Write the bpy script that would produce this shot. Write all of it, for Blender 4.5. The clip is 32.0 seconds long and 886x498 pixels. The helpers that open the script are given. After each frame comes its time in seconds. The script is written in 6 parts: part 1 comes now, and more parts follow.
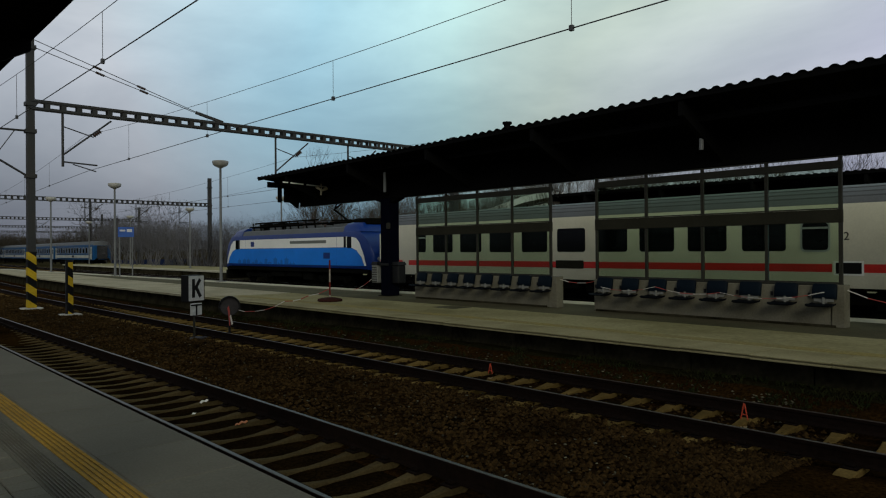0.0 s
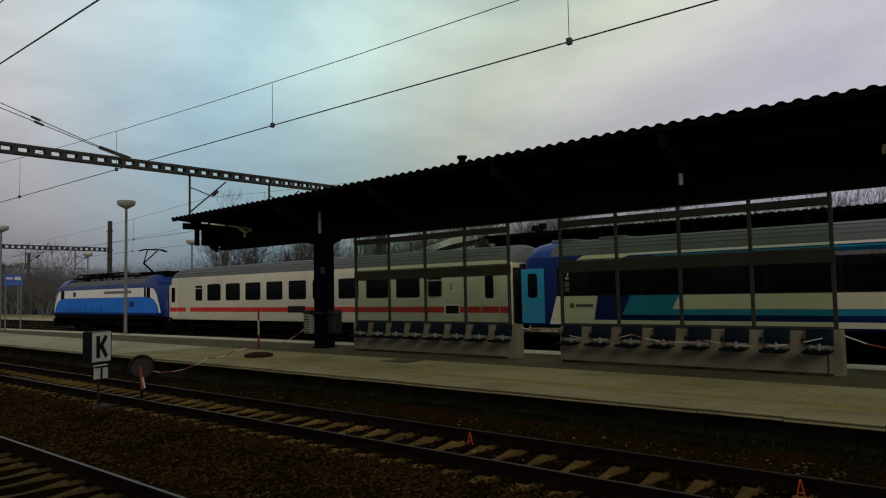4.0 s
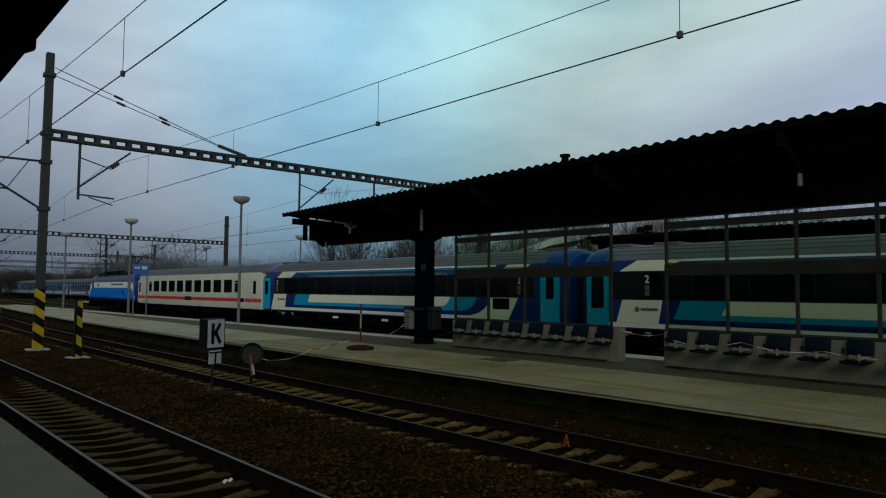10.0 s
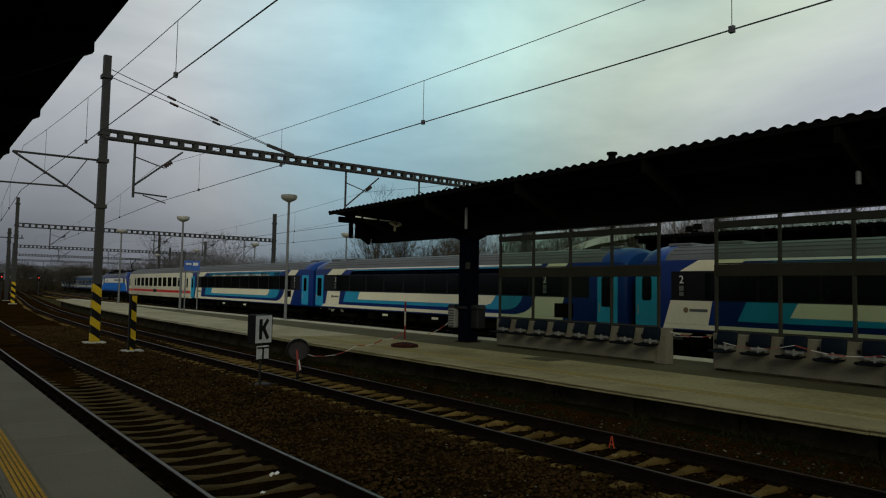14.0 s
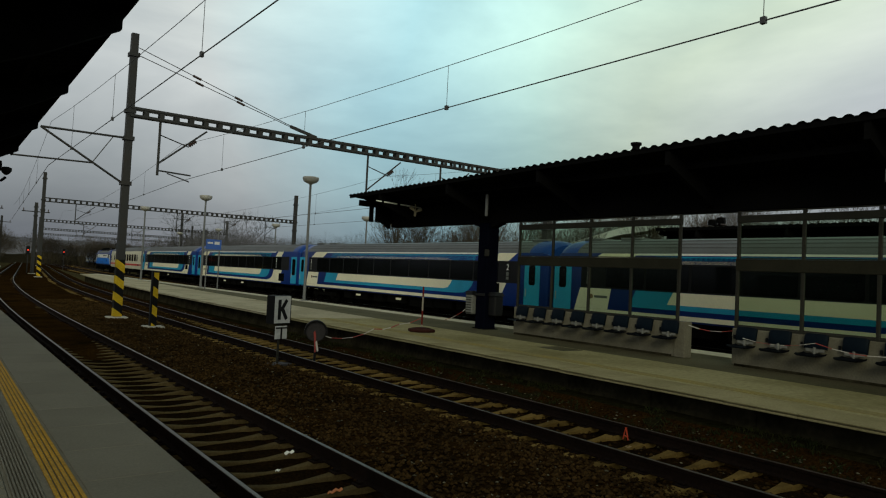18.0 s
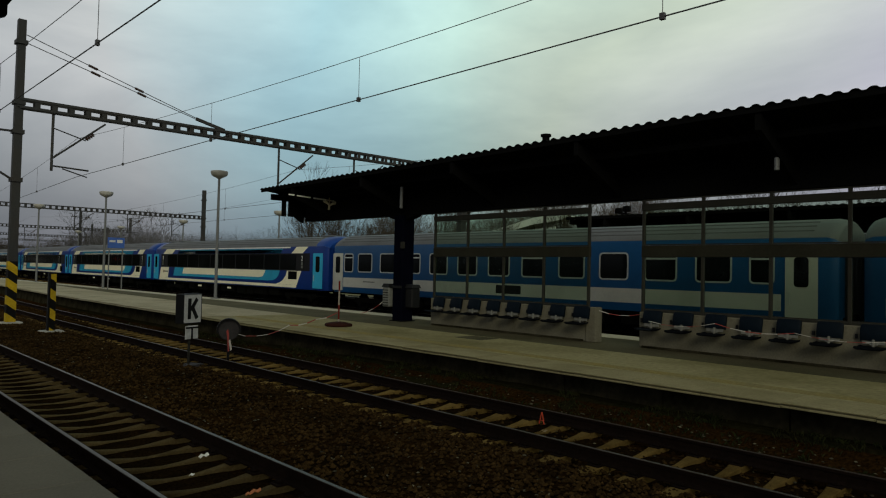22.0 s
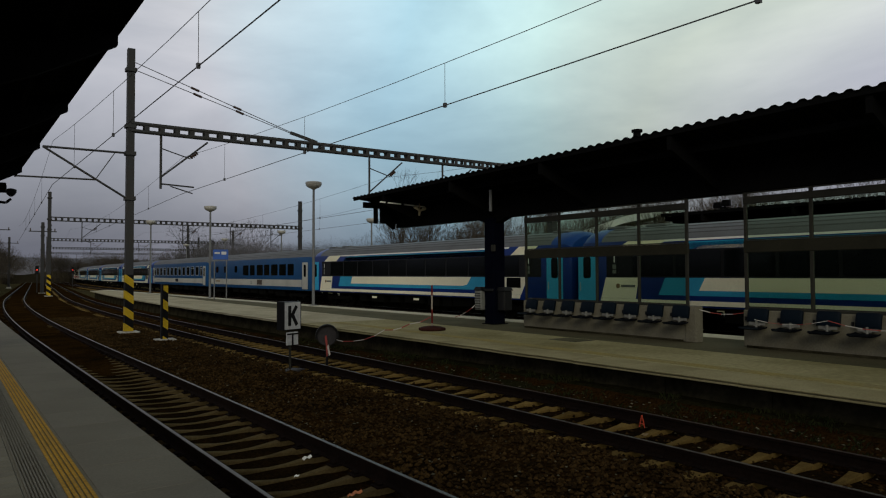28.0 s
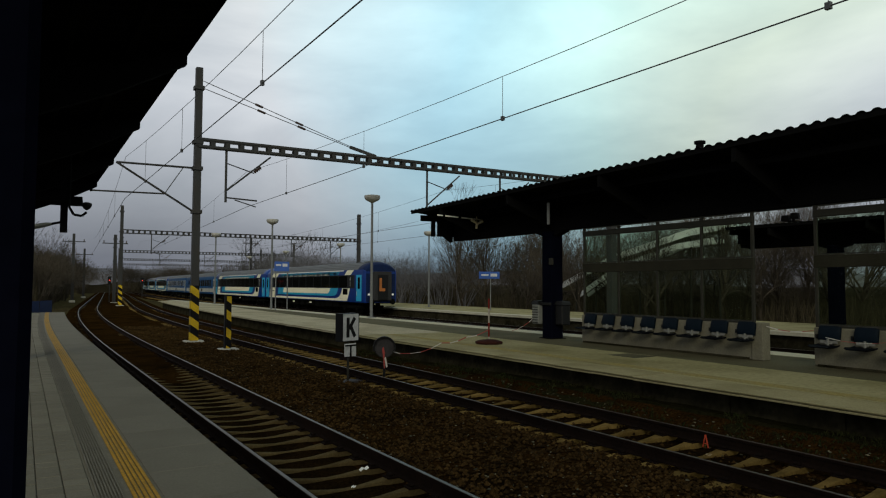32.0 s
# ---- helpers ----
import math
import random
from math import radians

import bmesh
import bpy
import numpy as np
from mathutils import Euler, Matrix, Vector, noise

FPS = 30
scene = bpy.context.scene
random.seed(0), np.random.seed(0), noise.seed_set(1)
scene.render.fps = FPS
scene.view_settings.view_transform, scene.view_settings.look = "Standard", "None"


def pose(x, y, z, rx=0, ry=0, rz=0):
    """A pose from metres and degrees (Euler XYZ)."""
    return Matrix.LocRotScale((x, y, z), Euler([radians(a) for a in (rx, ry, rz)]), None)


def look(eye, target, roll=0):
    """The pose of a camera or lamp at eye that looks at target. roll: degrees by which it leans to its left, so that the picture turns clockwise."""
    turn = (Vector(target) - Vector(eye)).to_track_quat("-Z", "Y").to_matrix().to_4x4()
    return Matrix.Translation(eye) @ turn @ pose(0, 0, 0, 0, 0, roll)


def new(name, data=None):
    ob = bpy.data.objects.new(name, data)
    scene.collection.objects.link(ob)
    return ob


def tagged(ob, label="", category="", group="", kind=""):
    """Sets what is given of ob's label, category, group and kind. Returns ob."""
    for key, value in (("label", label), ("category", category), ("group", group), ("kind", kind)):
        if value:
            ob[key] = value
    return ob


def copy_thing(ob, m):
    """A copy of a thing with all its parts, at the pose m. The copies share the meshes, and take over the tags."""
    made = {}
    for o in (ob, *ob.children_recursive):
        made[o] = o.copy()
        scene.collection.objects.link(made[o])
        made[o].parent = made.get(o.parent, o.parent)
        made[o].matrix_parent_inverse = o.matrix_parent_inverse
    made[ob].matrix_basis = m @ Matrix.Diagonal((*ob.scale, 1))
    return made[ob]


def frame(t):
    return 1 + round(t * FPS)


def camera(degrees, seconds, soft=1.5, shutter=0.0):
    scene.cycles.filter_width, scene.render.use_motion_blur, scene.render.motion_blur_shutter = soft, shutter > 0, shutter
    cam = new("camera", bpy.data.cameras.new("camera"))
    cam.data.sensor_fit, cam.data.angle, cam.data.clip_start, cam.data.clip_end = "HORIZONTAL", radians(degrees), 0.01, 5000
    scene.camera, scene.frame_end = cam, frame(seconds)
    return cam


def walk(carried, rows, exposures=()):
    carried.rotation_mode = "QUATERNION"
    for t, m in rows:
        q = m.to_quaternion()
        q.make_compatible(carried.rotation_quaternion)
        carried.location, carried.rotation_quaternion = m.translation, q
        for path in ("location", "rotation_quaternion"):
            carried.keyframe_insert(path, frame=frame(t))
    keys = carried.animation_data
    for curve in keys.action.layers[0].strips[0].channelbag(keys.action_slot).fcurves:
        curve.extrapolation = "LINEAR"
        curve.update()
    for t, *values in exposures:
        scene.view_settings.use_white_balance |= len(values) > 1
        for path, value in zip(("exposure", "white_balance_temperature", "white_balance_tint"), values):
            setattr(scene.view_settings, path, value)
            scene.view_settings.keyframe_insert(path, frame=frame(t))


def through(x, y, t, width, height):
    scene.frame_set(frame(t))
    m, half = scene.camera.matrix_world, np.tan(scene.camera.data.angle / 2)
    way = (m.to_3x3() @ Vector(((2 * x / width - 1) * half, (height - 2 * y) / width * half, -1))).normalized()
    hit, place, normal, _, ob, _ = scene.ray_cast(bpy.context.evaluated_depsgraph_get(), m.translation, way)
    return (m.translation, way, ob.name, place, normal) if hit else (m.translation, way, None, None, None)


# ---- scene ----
cam = camera(64.5, 32.0, soft=1.15)
# seconds, x, y, z, yaw, pitch, roll: a few steps along the platform, then a stand by the column
PATH = [
    (0, -0.68, -2.09, 2.2, -42.3, 0.09, 0.41), (0.5, -0.47, -1.66, 2.21, -38.74, 1.07, 3.23), (1, -0.18, -1.31, 2.23, -43.51, 1.6, 0.29),
    (1.5, -0.16, -0.74, 2.28, -49.31, 4.59, 1.58), (2, 0.07, -0.48, 2.27, -46.31, 4.01, 5.76), (2.5, 0, -0.17, 2.28, -58.06, 5.65, 0.74),
    (3, -0.09, -0.09, 2.28, -60.48, 2.79, 2.91), (3.5, -0.05, 0.02, 2.31, -54.14, 3.65, 1.89), (5.5, 0, 0, 2.275, -45.64, 3.21, 1.09),
    (6, 0, 0, 2.275, -52.53, 3.42, 1.48), (6.5, 0, 0, 2.275, -49.9, 4.18, 1.79), (7, 0, 0, 2.275, -45.59, 5.27, 1.56),
    (7.5, 0, 0, 2.275, -43.04, 3.76, 0.39), (8, 0, 0, 2.275, -41.58, 3.14, 0.01), (8.5, 0, 0, 2.275, -39.59, 3.39, 0.32),
    (9, 0, 0, 2.275, -38.99, 3.18, -0.06), (9.5, 0, 0, 2.275, -39.12, 3.03, -0.55), (10, 0, 0, 2.275, -41.3, 3.51, -0.54),
    (10.5, 0, 0, 2.275, -41.46, 3.92, -0.72), (11, 0, 0, 2.275, -40.36, 4.08, -0.27), (11.5, 0, 0, 2.275, -38.71, 3.27, -0.43),
    (12, 0, 0, 2.275, -38.99, 3.48, -0.56), (12.5, 0, 0, 2.275, -38.38, 3.38, -0.29), (13, 0, 0, 2.275, -38.34, 3.35, -0.6),
    (13.5, 0, 0, 2.275, -37.9, 3.45, -1.05), (15.5, 0, 0, 2.275, -37.13, 2.73, -0.85), (16, 0, 0, 2.275, -37.93, 2.52, -1.11),
    (16.5, 0, 0, 2.275, -37.53, 3.65, -1.52), (17, 0, 0, 2.275, -38.92, 3.03, -1.68), (17.5, 0, 0, 2.275, -37.52, 2.93, -2.34),
    (18, 0, 0, 2.275, -36.2, 2.14, -2.85), (18.5, 0, 0, 2.275, -39.63, 1.12, -1.65), (19, 0, 0, 2.275, -36.51, 1.79, -0.19),
    (19.5, 0, 0, 2.275, -35.89, 1.56, 0.18), (20, 0, 0, 2.275, -35.92, 1.44, -0.18), (20.5, 0, 0, 2.275, -36.93, 0.55, -0.63),
    (21, 0, 0, 2.275, -42.16, 1.09, -1.32), (21.5, 0, 0, 2.275, -44.21, 1.58, -1.25), (22, 0, 0, 2.275, -43.02, 1.76, -1.31),
    (22.5, 0, 0, 2.275, -42.84, 1.71, -1.1), (23, 0, 0, 2.275, -42.91, 1.59, -0.95), (23.5, 0, 0, 2.275, -43.76, 1.88, -1.1),
    (24, 0, 0, 2.275, -42.85, 1.66, -1.01), (24.5, 0, 0, 2.275, -43.08, 1.85, -1.07), (25, 0, 0, 2.275, -42.86, 2, -0.97),
    (25.5, 0, 0, 2.275, -42.01, 2.15, -0.8), (26, 0, 0, 2.275, -40.6, 1.36, 0.31), (26.5, 0, 0, 2.275, -36.85, 1.42, 0.96),
    (28.5, 0, 0, 2.275, -35.56, 1.95, 0.23), (29, 0, 0, 2.275, -36.14, 1.74, 0.14), (29.5, 0, 0, 2.275, -35.61, 1.66, 0.17),
    (30, 0, 0, 2.275, -35.85, 1.53, 0.13), (30.5, 0, 0, 2.275, -35.2, 1.85, 0.22), (31, 0, 0, 2.275, -33.39, 2.04, -0.18),
    (31.5, 0, 0, 2.275, -31.8, 2.43, 0.04), (32, 0, 0, 2.275, -30.94, 3.01, -0.21),
]
# seconds, stops, kelvin, tint: the clip's own wandering exposure and white balance
EXPOSURE = [
    (0, 0.03, 6330, 1.4), (1, 0.02, 6520, -0.9), (2, -0.45, 7070, -3.2), (3, -0.05, 6990, 6.9), (6, -0.2, 6990, 9.2), (7, -0.4, 6520, 12.4),
    (8, -0.22, 6400, -2.5), (9, -0.15, 5860, -7.1), (10, -0.14, 5700, -3.2), (11, -0.2, 6330, 3.0), (12, -0.1, 6950, 7.7), (13, -0.08, 6800, 3.8),
    (16, -0.02, 6600, -5.6), (17, -0.05, 6560, -6.4), (18, 0.2, 6870, -4.8), (19, 0.1, 6560, -4.8), (20, 0.07, 6760, -1.7), (21, 0.12, 6680, 3.0),
    (22, 0.0, 6870, -0.9), (23, 0.02, 7110, -0.1), (24, 0.02, 7180, -0.9), (25, 0.05, 7110, 2.2), (26, -0.05, 7380, -0.9), (29, 0.1, 6330, 9.2),
    (30, 0.06, 6480, 3.8), (31, 0.15, 6560, 2.2), (32, 0.32, 6600, 0.7),
]
walk(cam, [(t, pose(x, y, z, 90 + p, r, w)) for t, x, y, z, w, p, r in PATH], EXPOSURE)

# ---- light: an overcast afternoon ----
world = bpy.data.worlds.new("overcast_sky")
scene.world = world
world.use_nodes = True
wn, wl = world.node_tree.nodes, world.node_tree.links
wn.clear()


def wnode(kind, **kw):
    n = wn.new(kind)
    for k, v in kw.items():
        n.inputs[k].default_value = v
    return n


sky = wn.new("ShaderNodeTexSky")
sky.sky_type, sky.sun_disc = "NISHITA", False
sky.sun_elevation, sky.sun_rotation = radians(38), radians(150)
sky.dust_density, sky.air_density, sky.ozone_density = 4.0, 1.4, 1.5
wco = wn.new("ShaderNodeTexCoord")
wmap = wn.new("ShaderNodeMapping")
wmap.inputs["Scale"].default_value = (1.3, 1.3, 3.6)
wl.new(wco.outputs["Generated"], wmap.inputs["Vector"])
cloud = wnode("ShaderNodeTexNoise", Scale=1.6, Detail=6.0, Roughness=0.55, Distortion=0.4)
wl.new(wmap.outputs["Vector"], cloud.inputs["Vector"])
ramp = wn.new("ShaderNodeValToRGB")
ramp.color_ramp.elements[0].position, ramp.color_ramp.elements[0].color = 0.30, (0.485, 0.54, 0.59, 1)
ramp.color_ramp.elements[1].position, ramp.color_ramp.elements[1].color = 0.70, (0.83, 0.885, 0.905, 1)
wl.new(cloud.outputs["Fac"], ramp.inputs["Fac"])
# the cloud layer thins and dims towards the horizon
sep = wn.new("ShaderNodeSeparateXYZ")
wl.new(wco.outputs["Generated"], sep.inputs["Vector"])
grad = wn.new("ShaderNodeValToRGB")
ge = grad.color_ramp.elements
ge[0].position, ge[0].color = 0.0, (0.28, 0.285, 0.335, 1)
# overhead, out of view, it is dimmed as well to keep the ground dark
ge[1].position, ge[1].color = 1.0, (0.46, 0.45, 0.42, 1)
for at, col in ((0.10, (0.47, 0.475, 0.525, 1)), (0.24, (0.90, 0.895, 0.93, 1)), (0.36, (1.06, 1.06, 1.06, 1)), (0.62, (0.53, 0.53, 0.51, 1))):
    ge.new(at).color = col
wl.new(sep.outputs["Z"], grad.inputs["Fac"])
shift = wnode("ShaderNodeMath")
shift.operation, shift.inputs[1].default_value = "SUBTRACT", 0.25
wl.new(sep.outputs["X"], shift.inputs[0])
cl = wn.new("ShaderNodeMix")
cl.data_type, cl.blend_type = "RGBA", "MULTIPLY"
cl.inputs["Factor"].default_value = 1.0
# thin and thick cloud differ a little in hue
tone = wnode("ShaderNodeTexNoise", Scale=1.4, Detail=2.0, Roughness=0.4)
wl.new(wco.outputs["Generated"], tone.inputs["Vector"])
side = wn.new("ShaderNodeMath")
side.operation, side.inputs[1].default_value = "MULTIPLY_ADD", 0.5
wl.new(tone.outputs["Fac"], side.inputs[0])
hue = wn.new("ShaderNodeValToRGB")
he = hue.color_ramp.elements
he[0].position, he[0].color = 0.05, (1.0, 0.93, 1.0, 1)
he[1].position, he[1].color = 0.96, (0.99, 0.89, 1.04, 1)
for at, col in ((0.36, (1.02, 0.95, 0.99, 1)), (0.55, (0.70, 0.98, 1.10, 1)), (0.69, (0.82, 1.03, 0.98, 1)), (0.81, (0.99, 1.01, 0.86, 1))):
    he.new(at).color = col
wl.new(shift.outputs["Value"], side.inputs[2])
wl.new(side.outputs["Value"], hue.inputs["Fac"])
tint = wn.new("ShaderNodeMix")
tint.data_type, tint.blend_type = "RGBA", "MULTIPLY"
tint.inputs["Factor"].default_value = 1.0
wl.new(ramp.outputs["Color"], tint.inputs["A"])
wl.new(hue.outputs["Color"], tint.inputs["B"])
wl.new(tint.outputs["Result"], cl.inputs["A"])
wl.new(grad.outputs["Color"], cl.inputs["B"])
# the cover is thinner, and brighter, along the line of the tracks
thin = wn.new("ShaderNodeValToRGB")
te = thin.color_ramp.elements
te[0].position, te[0].color = 0.12, (0.76, 0.76, 0.76, 1)
te[1].position, te[1].color = 0.95, (0.88, 0.88, 0.88, 1)
te.new(0.45).color = (1.05, 1.05, 1.05, 1)
te.new(0.64).color = (1.11, 1.11, 1.11, 1)
wl.new(sep.outputs["X"], thin.inputs["Fac"])
cover = wn.new("ShaderNodeMix")
cover.data_type, cover.blend_type = "RGBA", "MULTIPLY"
cover.inputs["Factor"].default_value = 1.0
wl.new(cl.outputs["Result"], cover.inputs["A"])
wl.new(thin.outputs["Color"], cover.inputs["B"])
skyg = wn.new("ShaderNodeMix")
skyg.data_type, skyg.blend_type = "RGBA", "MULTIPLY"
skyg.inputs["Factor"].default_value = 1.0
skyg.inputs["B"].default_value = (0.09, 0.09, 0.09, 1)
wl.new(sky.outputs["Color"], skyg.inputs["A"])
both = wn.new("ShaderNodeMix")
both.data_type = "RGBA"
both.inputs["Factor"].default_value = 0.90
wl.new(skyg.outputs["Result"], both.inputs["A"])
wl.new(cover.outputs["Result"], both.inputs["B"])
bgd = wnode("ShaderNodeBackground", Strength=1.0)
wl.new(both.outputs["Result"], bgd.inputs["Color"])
wout = wn.new("ShaderNodeOutputWorld")
wl.new(bgd.outputs["Background"], wout.inputs["Surface"])

sun = new("sun", bpy.data.lights.new("sun", "SUN"))
sun.data.energy, sun.data.angle, sun.data.color = 0.95, radians(25), (1.0, 0.92, 0.76)
sun.matrix_basis = look((-60, -75, 45), (8, 10, 0))


# ---- materials ----
def mat(name, base, rough=0.7, metal=0.0, dirt=None, amount=0.35, size=1.2, grain=0.12, fine=18.0, bump=0.0, spec=0.5, rand=0.0, dist=0.01):
    """A surface with stains (size, in metres) and grain (fine, per metre); dirt is the stain's colour."""
    m = bpy.data.materials.new(name)
    m.use_nodes = True
    n, l = m.node_tree.nodes, m.node_tree.links
    b = n["Principled BSDF"]
    b.inputs["Roughness"].default_value, b.inputs["Metallic"].default_value = rough, metal
    b.inputs["Specular IOR Level"].default_value = spec
    co = n.new("ShaderNodeTexCoord")
    big = n.new("ShaderNodeTexNoise")
    big.inputs["Scale"].default_value, big.inputs["Detail"].default_value, big.inputs["Roughness"].default_value = 1.0 / size, 5.0, 0.6
    small = n.new("ShaderNodeTexNoise")
    small.inputs["Scale"].default_value, small.inputs["Detail"].default_value = fine, 3.0
    where = co.outputs["Object"]
    if rand:
        own = n.new("ShaderNodeObjectInfo")
        far_off = n.new("ShaderNodeMath")
        far_off.operation, far_off.inputs[1].default_value = "MULTIPLY", 47.0
        l.new(own.outputs["Random"], far_off.inputs[0])
        moved = n.new("ShaderNodeVectorMath")
        l.new(where, moved.inputs[0])
        l.new(far_off.outputs["Value"], moved.inputs[1])
        where = moved.outputs["Vector"]
    l.new(where, big.inputs["Vector"])
    l.new(where, small.inputs["Vector"])
    rg = n.new("ShaderNodeMapRange")
    rg.inputs["From Min"].default_value, rg.inputs["From Max"].default_value, rg.inputs["To Max"].default_value = 0.42, 0.68, amount
    l.new(big.outputs["Fac"], rg.inputs["Value"])
    mx = n.new("ShaderNodeMix")
    mx.data_type = "RGBA"
    mx.inputs["A"].default_value = (*base, 1)
    mx.inputs["B"].default_value = (*(dirt or [c * 0.45 for c in base]), 1)
    l.new(rg.outputs["Result"], mx.inputs["Factor"])
    gr = n.new("ShaderNodeMapRange")
    gr.inputs["From Min"].default_value, gr.inputs["From Max"].default_value = 0.3, 0.7
    gr.inputs["To Min"].default_value, gr.inputs["To Max"].default_value = 1 - grain, 1 + grain
    l.new(small.outputs["Fac"], gr.inputs["Value"])
    val = gr.outputs["Result"]
    if rand:
        oi = n.new("ShaderNodeObjectInfo")
        rr = n.new("ShaderNodeMapRange")
        rr.inputs["To Min"].default_value, rr.inputs["To Max"].default_value = 1 - rand, 1 + rand
        l.new(oi.outputs["Random"], rr.inputs["Value"])
        geo = n.new("ShaderNodeNewGeometry")
        ri = n.new("ShaderNodeMapRange")
        ri.inputs["To Min"].default_value, ri.inputs["To Max"].default_value = 1 - rand, 1 + rand
        l.new(geo.outputs["Random Per Island"], ri.inputs["Value"])
        for extra in (rr, ri):
            mu = n.new("ShaderNodeMath")
            mu.operation = "MULTIPLY"
            l.new(val, mu.inputs[0])
            l.new(extra.outputs["Result"], mu.inputs[1])
            val = mu.outputs["Value"]
    sc = n.new("ShaderNodeVectorMath")
    sc.operation = "SCALE"
    l.new(mx.outputs["Result"], sc.inputs[0])
    l.new(val, sc.inputs["Scale"])
    l.new(sc.outputs["Vector"], b.inputs["Base Color"])
    if bump:
        bp = n.new("ShaderNodeBump")
        bp.inputs["Strength"].default_value, bp.inputs["Distance"].default_value = bump, dist
        l.new(small.outputs["Fac"], bp.inputs["Height"])
        l.new(bp.outputs["Normal"], b.inputs["Normal"])
    return m


def glass(name, tint, rough=0.03, through=1.0):
    m = bpy.data.materials.new(name)
    m.use_nodes = True
    b = m.node_tree.nodes["Principled BSDF"]
    b.inputs["Base Color"].default_value = (*tint, 1)
    b.inputs["Roughness"].default_value, b.inputs["IOR"].default_value = rough, 1.08
    b.inputs["Transmission Weight"].default_value = through
    return m


def bands(name, a, c, pitch, slope):
    """Paint in two colours, in slanting bands."""
    m = mat(name, a, 0.7, amount=0.4, size=0.4, spec=0.1)
    n, l = m.node_tree.nodes, m.node_tree.links
    co = n.new("ShaderNodeTexCoord")
    sx = n.new("ShaderNodeSeparateXYZ")
    l.new(co.outputs["Object"], sx.inputs["Vector"])
    ad = n.new("ShaderNodeMath")
    ad.operation, ad.inputs[1].default_value = "MULTIPLY_ADD", slope
    l.new(sx.outputs["X"], ad.inputs[0])
    l.new(sx.outputs["Z"], ad.inputs[2])
    fr = n.new("ShaderNodeMath")
    fr.operation, fr.inputs[1].default_value = "PINGPONG", pitch
    l.new(ad.outputs["Value"], fr.inputs[0])
    gt = n.new("ShaderNodeMath")
    gt.operation, gt.inputs[1].default_value = "GREATER_THAN", pitch / 2
    l.new(fr.outputs["Value"], gt.inputs[0])
    mx = n.new("ShaderNodeMix")
    mx.data_type = "RGBA"
    b = n["Principled BSDF"]
    src = b.inputs["Base Color"].links[0].from_socket
    l.new(src, mx.inputs["A"])
    mx.inputs["B"].default_value = (*c, 1)
    l.new(gt.outputs["Value"], mx.inputs["Factor"])
    l.new(mx.outputs["Result"], b.inputs["Base Color"])
    return m


def lit(name, col, power):
    m = mat(name, col, 0.4)
    b = m.node_tree.nodes["Principled BSDF"]
    b.inputs["Emission Color"].default_value, b.inputs["Emission Strength"].default_value = (*col, 1), power
    return m


M_BALLAST = mat("rusty_ballast", (0.0235, 0.0118, 0.0034), 0.95, dirt=(0.0048, 0.0034, 0.0013), amount=0.85, size=1.6, grain=0.6, fine=22, bump=0.9, dist=0.04, spec=0.0)
M_DARKBAL = mat("oily_ballast", (0.0085, 0.0052, 0.0022), 1.0, dirt=(0.017, 0.0095, 0.003), amount=0.8, size=0.4, grain=0.6, fine=24, bump=0.9, dist=0.03, spec=0.0)
M_STONE = mat("ballast_stone", (0.034, 0.0195, 0.0066), 0.9, dirt=(0.0058, 0.0036, 0.0012), amount=0.7, size=0.9, grain=0.3, fine=30, rand=0.6, spec=0.02)
M_GRASS = mat("winter_grass", (0.055, 0.048, 0.022), 1.0, dirt=(0.03, 0.022, 0.014), amount=0.8, size=6, grain=0.5, fine=3, bump=0.6, dist=0.1, spec=0.0)
M_SLEEPER = mat("concrete_sleeper", (0.145, 0.098, 0.031), 0.9, dirt=(0.05, 0.031, 0.008), amount=0.7, size=0.5, grain=0.2, fine=35, bump=0.3, rand=0.22, spec=0.03)
M_SLEEPER1 = mat("rust_stained_sleeper", (0.078, 0.058, 0.026), 0.9, dirt=(0.034, 0.023, 0.009), amount=0.6, size=0.5, grain=0.22, fine=35, bump=0.3, rand=0.2, spec=0.03)
M_RUST = mat("rusty_rail", (0.0108, 0.0066, 0.0048), 0.9, dirt=(0.0048, 0.0036, 0.003), amount=0.6, size=0.4, grain=0.3, spec=0.03)
M_DULL = mat("dull_rail_top", (0.07, 0.055, 0.045), 0.55, 0.5, amount=0.5, size=0.8, grain=0.15, spec=0.2)
M_STEEL = mat("polished_rail_top", (0.112, 0.098, 0.080), 0.48, 0.9, amount=0.4, size=0.8, grain=0.1)
M_PAVE = mat("grey_paving_block", (0.145, 0.133, 0.102), 0.85, dirt=(0.095, 0.085, 0.063), amount=0.6, size=1.5, grain=0.14, fine=60, bump=0.25, rand=0.07, spec=0.1)
M_SLAB = mat("platform_edge_slab", (0.132, 0.122, 0.096), 0.85, dirt=(0.10, 0.091, 0.070), amount=0.6, size=1.6, grain=0.10, fine=50, bump=0.15, rand=0.015, spec=0.1)
M_YELLOW = mat("worn_yellow_paint", (0.33, 0.185, 0.016), 0.7, dirt=(0.21, 0.125, 0.02), amount=0.6, size=0.35, grain=0.2, spec=0.1)
M_RIB = mat("grey_tactile_rib", (0.135, 0.124, 0.098), 0.8, amount=0.35, size=0.4, spec=0.1)
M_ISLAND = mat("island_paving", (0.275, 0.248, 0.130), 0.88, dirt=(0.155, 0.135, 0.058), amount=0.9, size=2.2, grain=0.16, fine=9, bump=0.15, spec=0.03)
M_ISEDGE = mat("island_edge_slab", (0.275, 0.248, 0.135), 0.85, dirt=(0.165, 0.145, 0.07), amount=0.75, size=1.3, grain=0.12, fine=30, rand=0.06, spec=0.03)
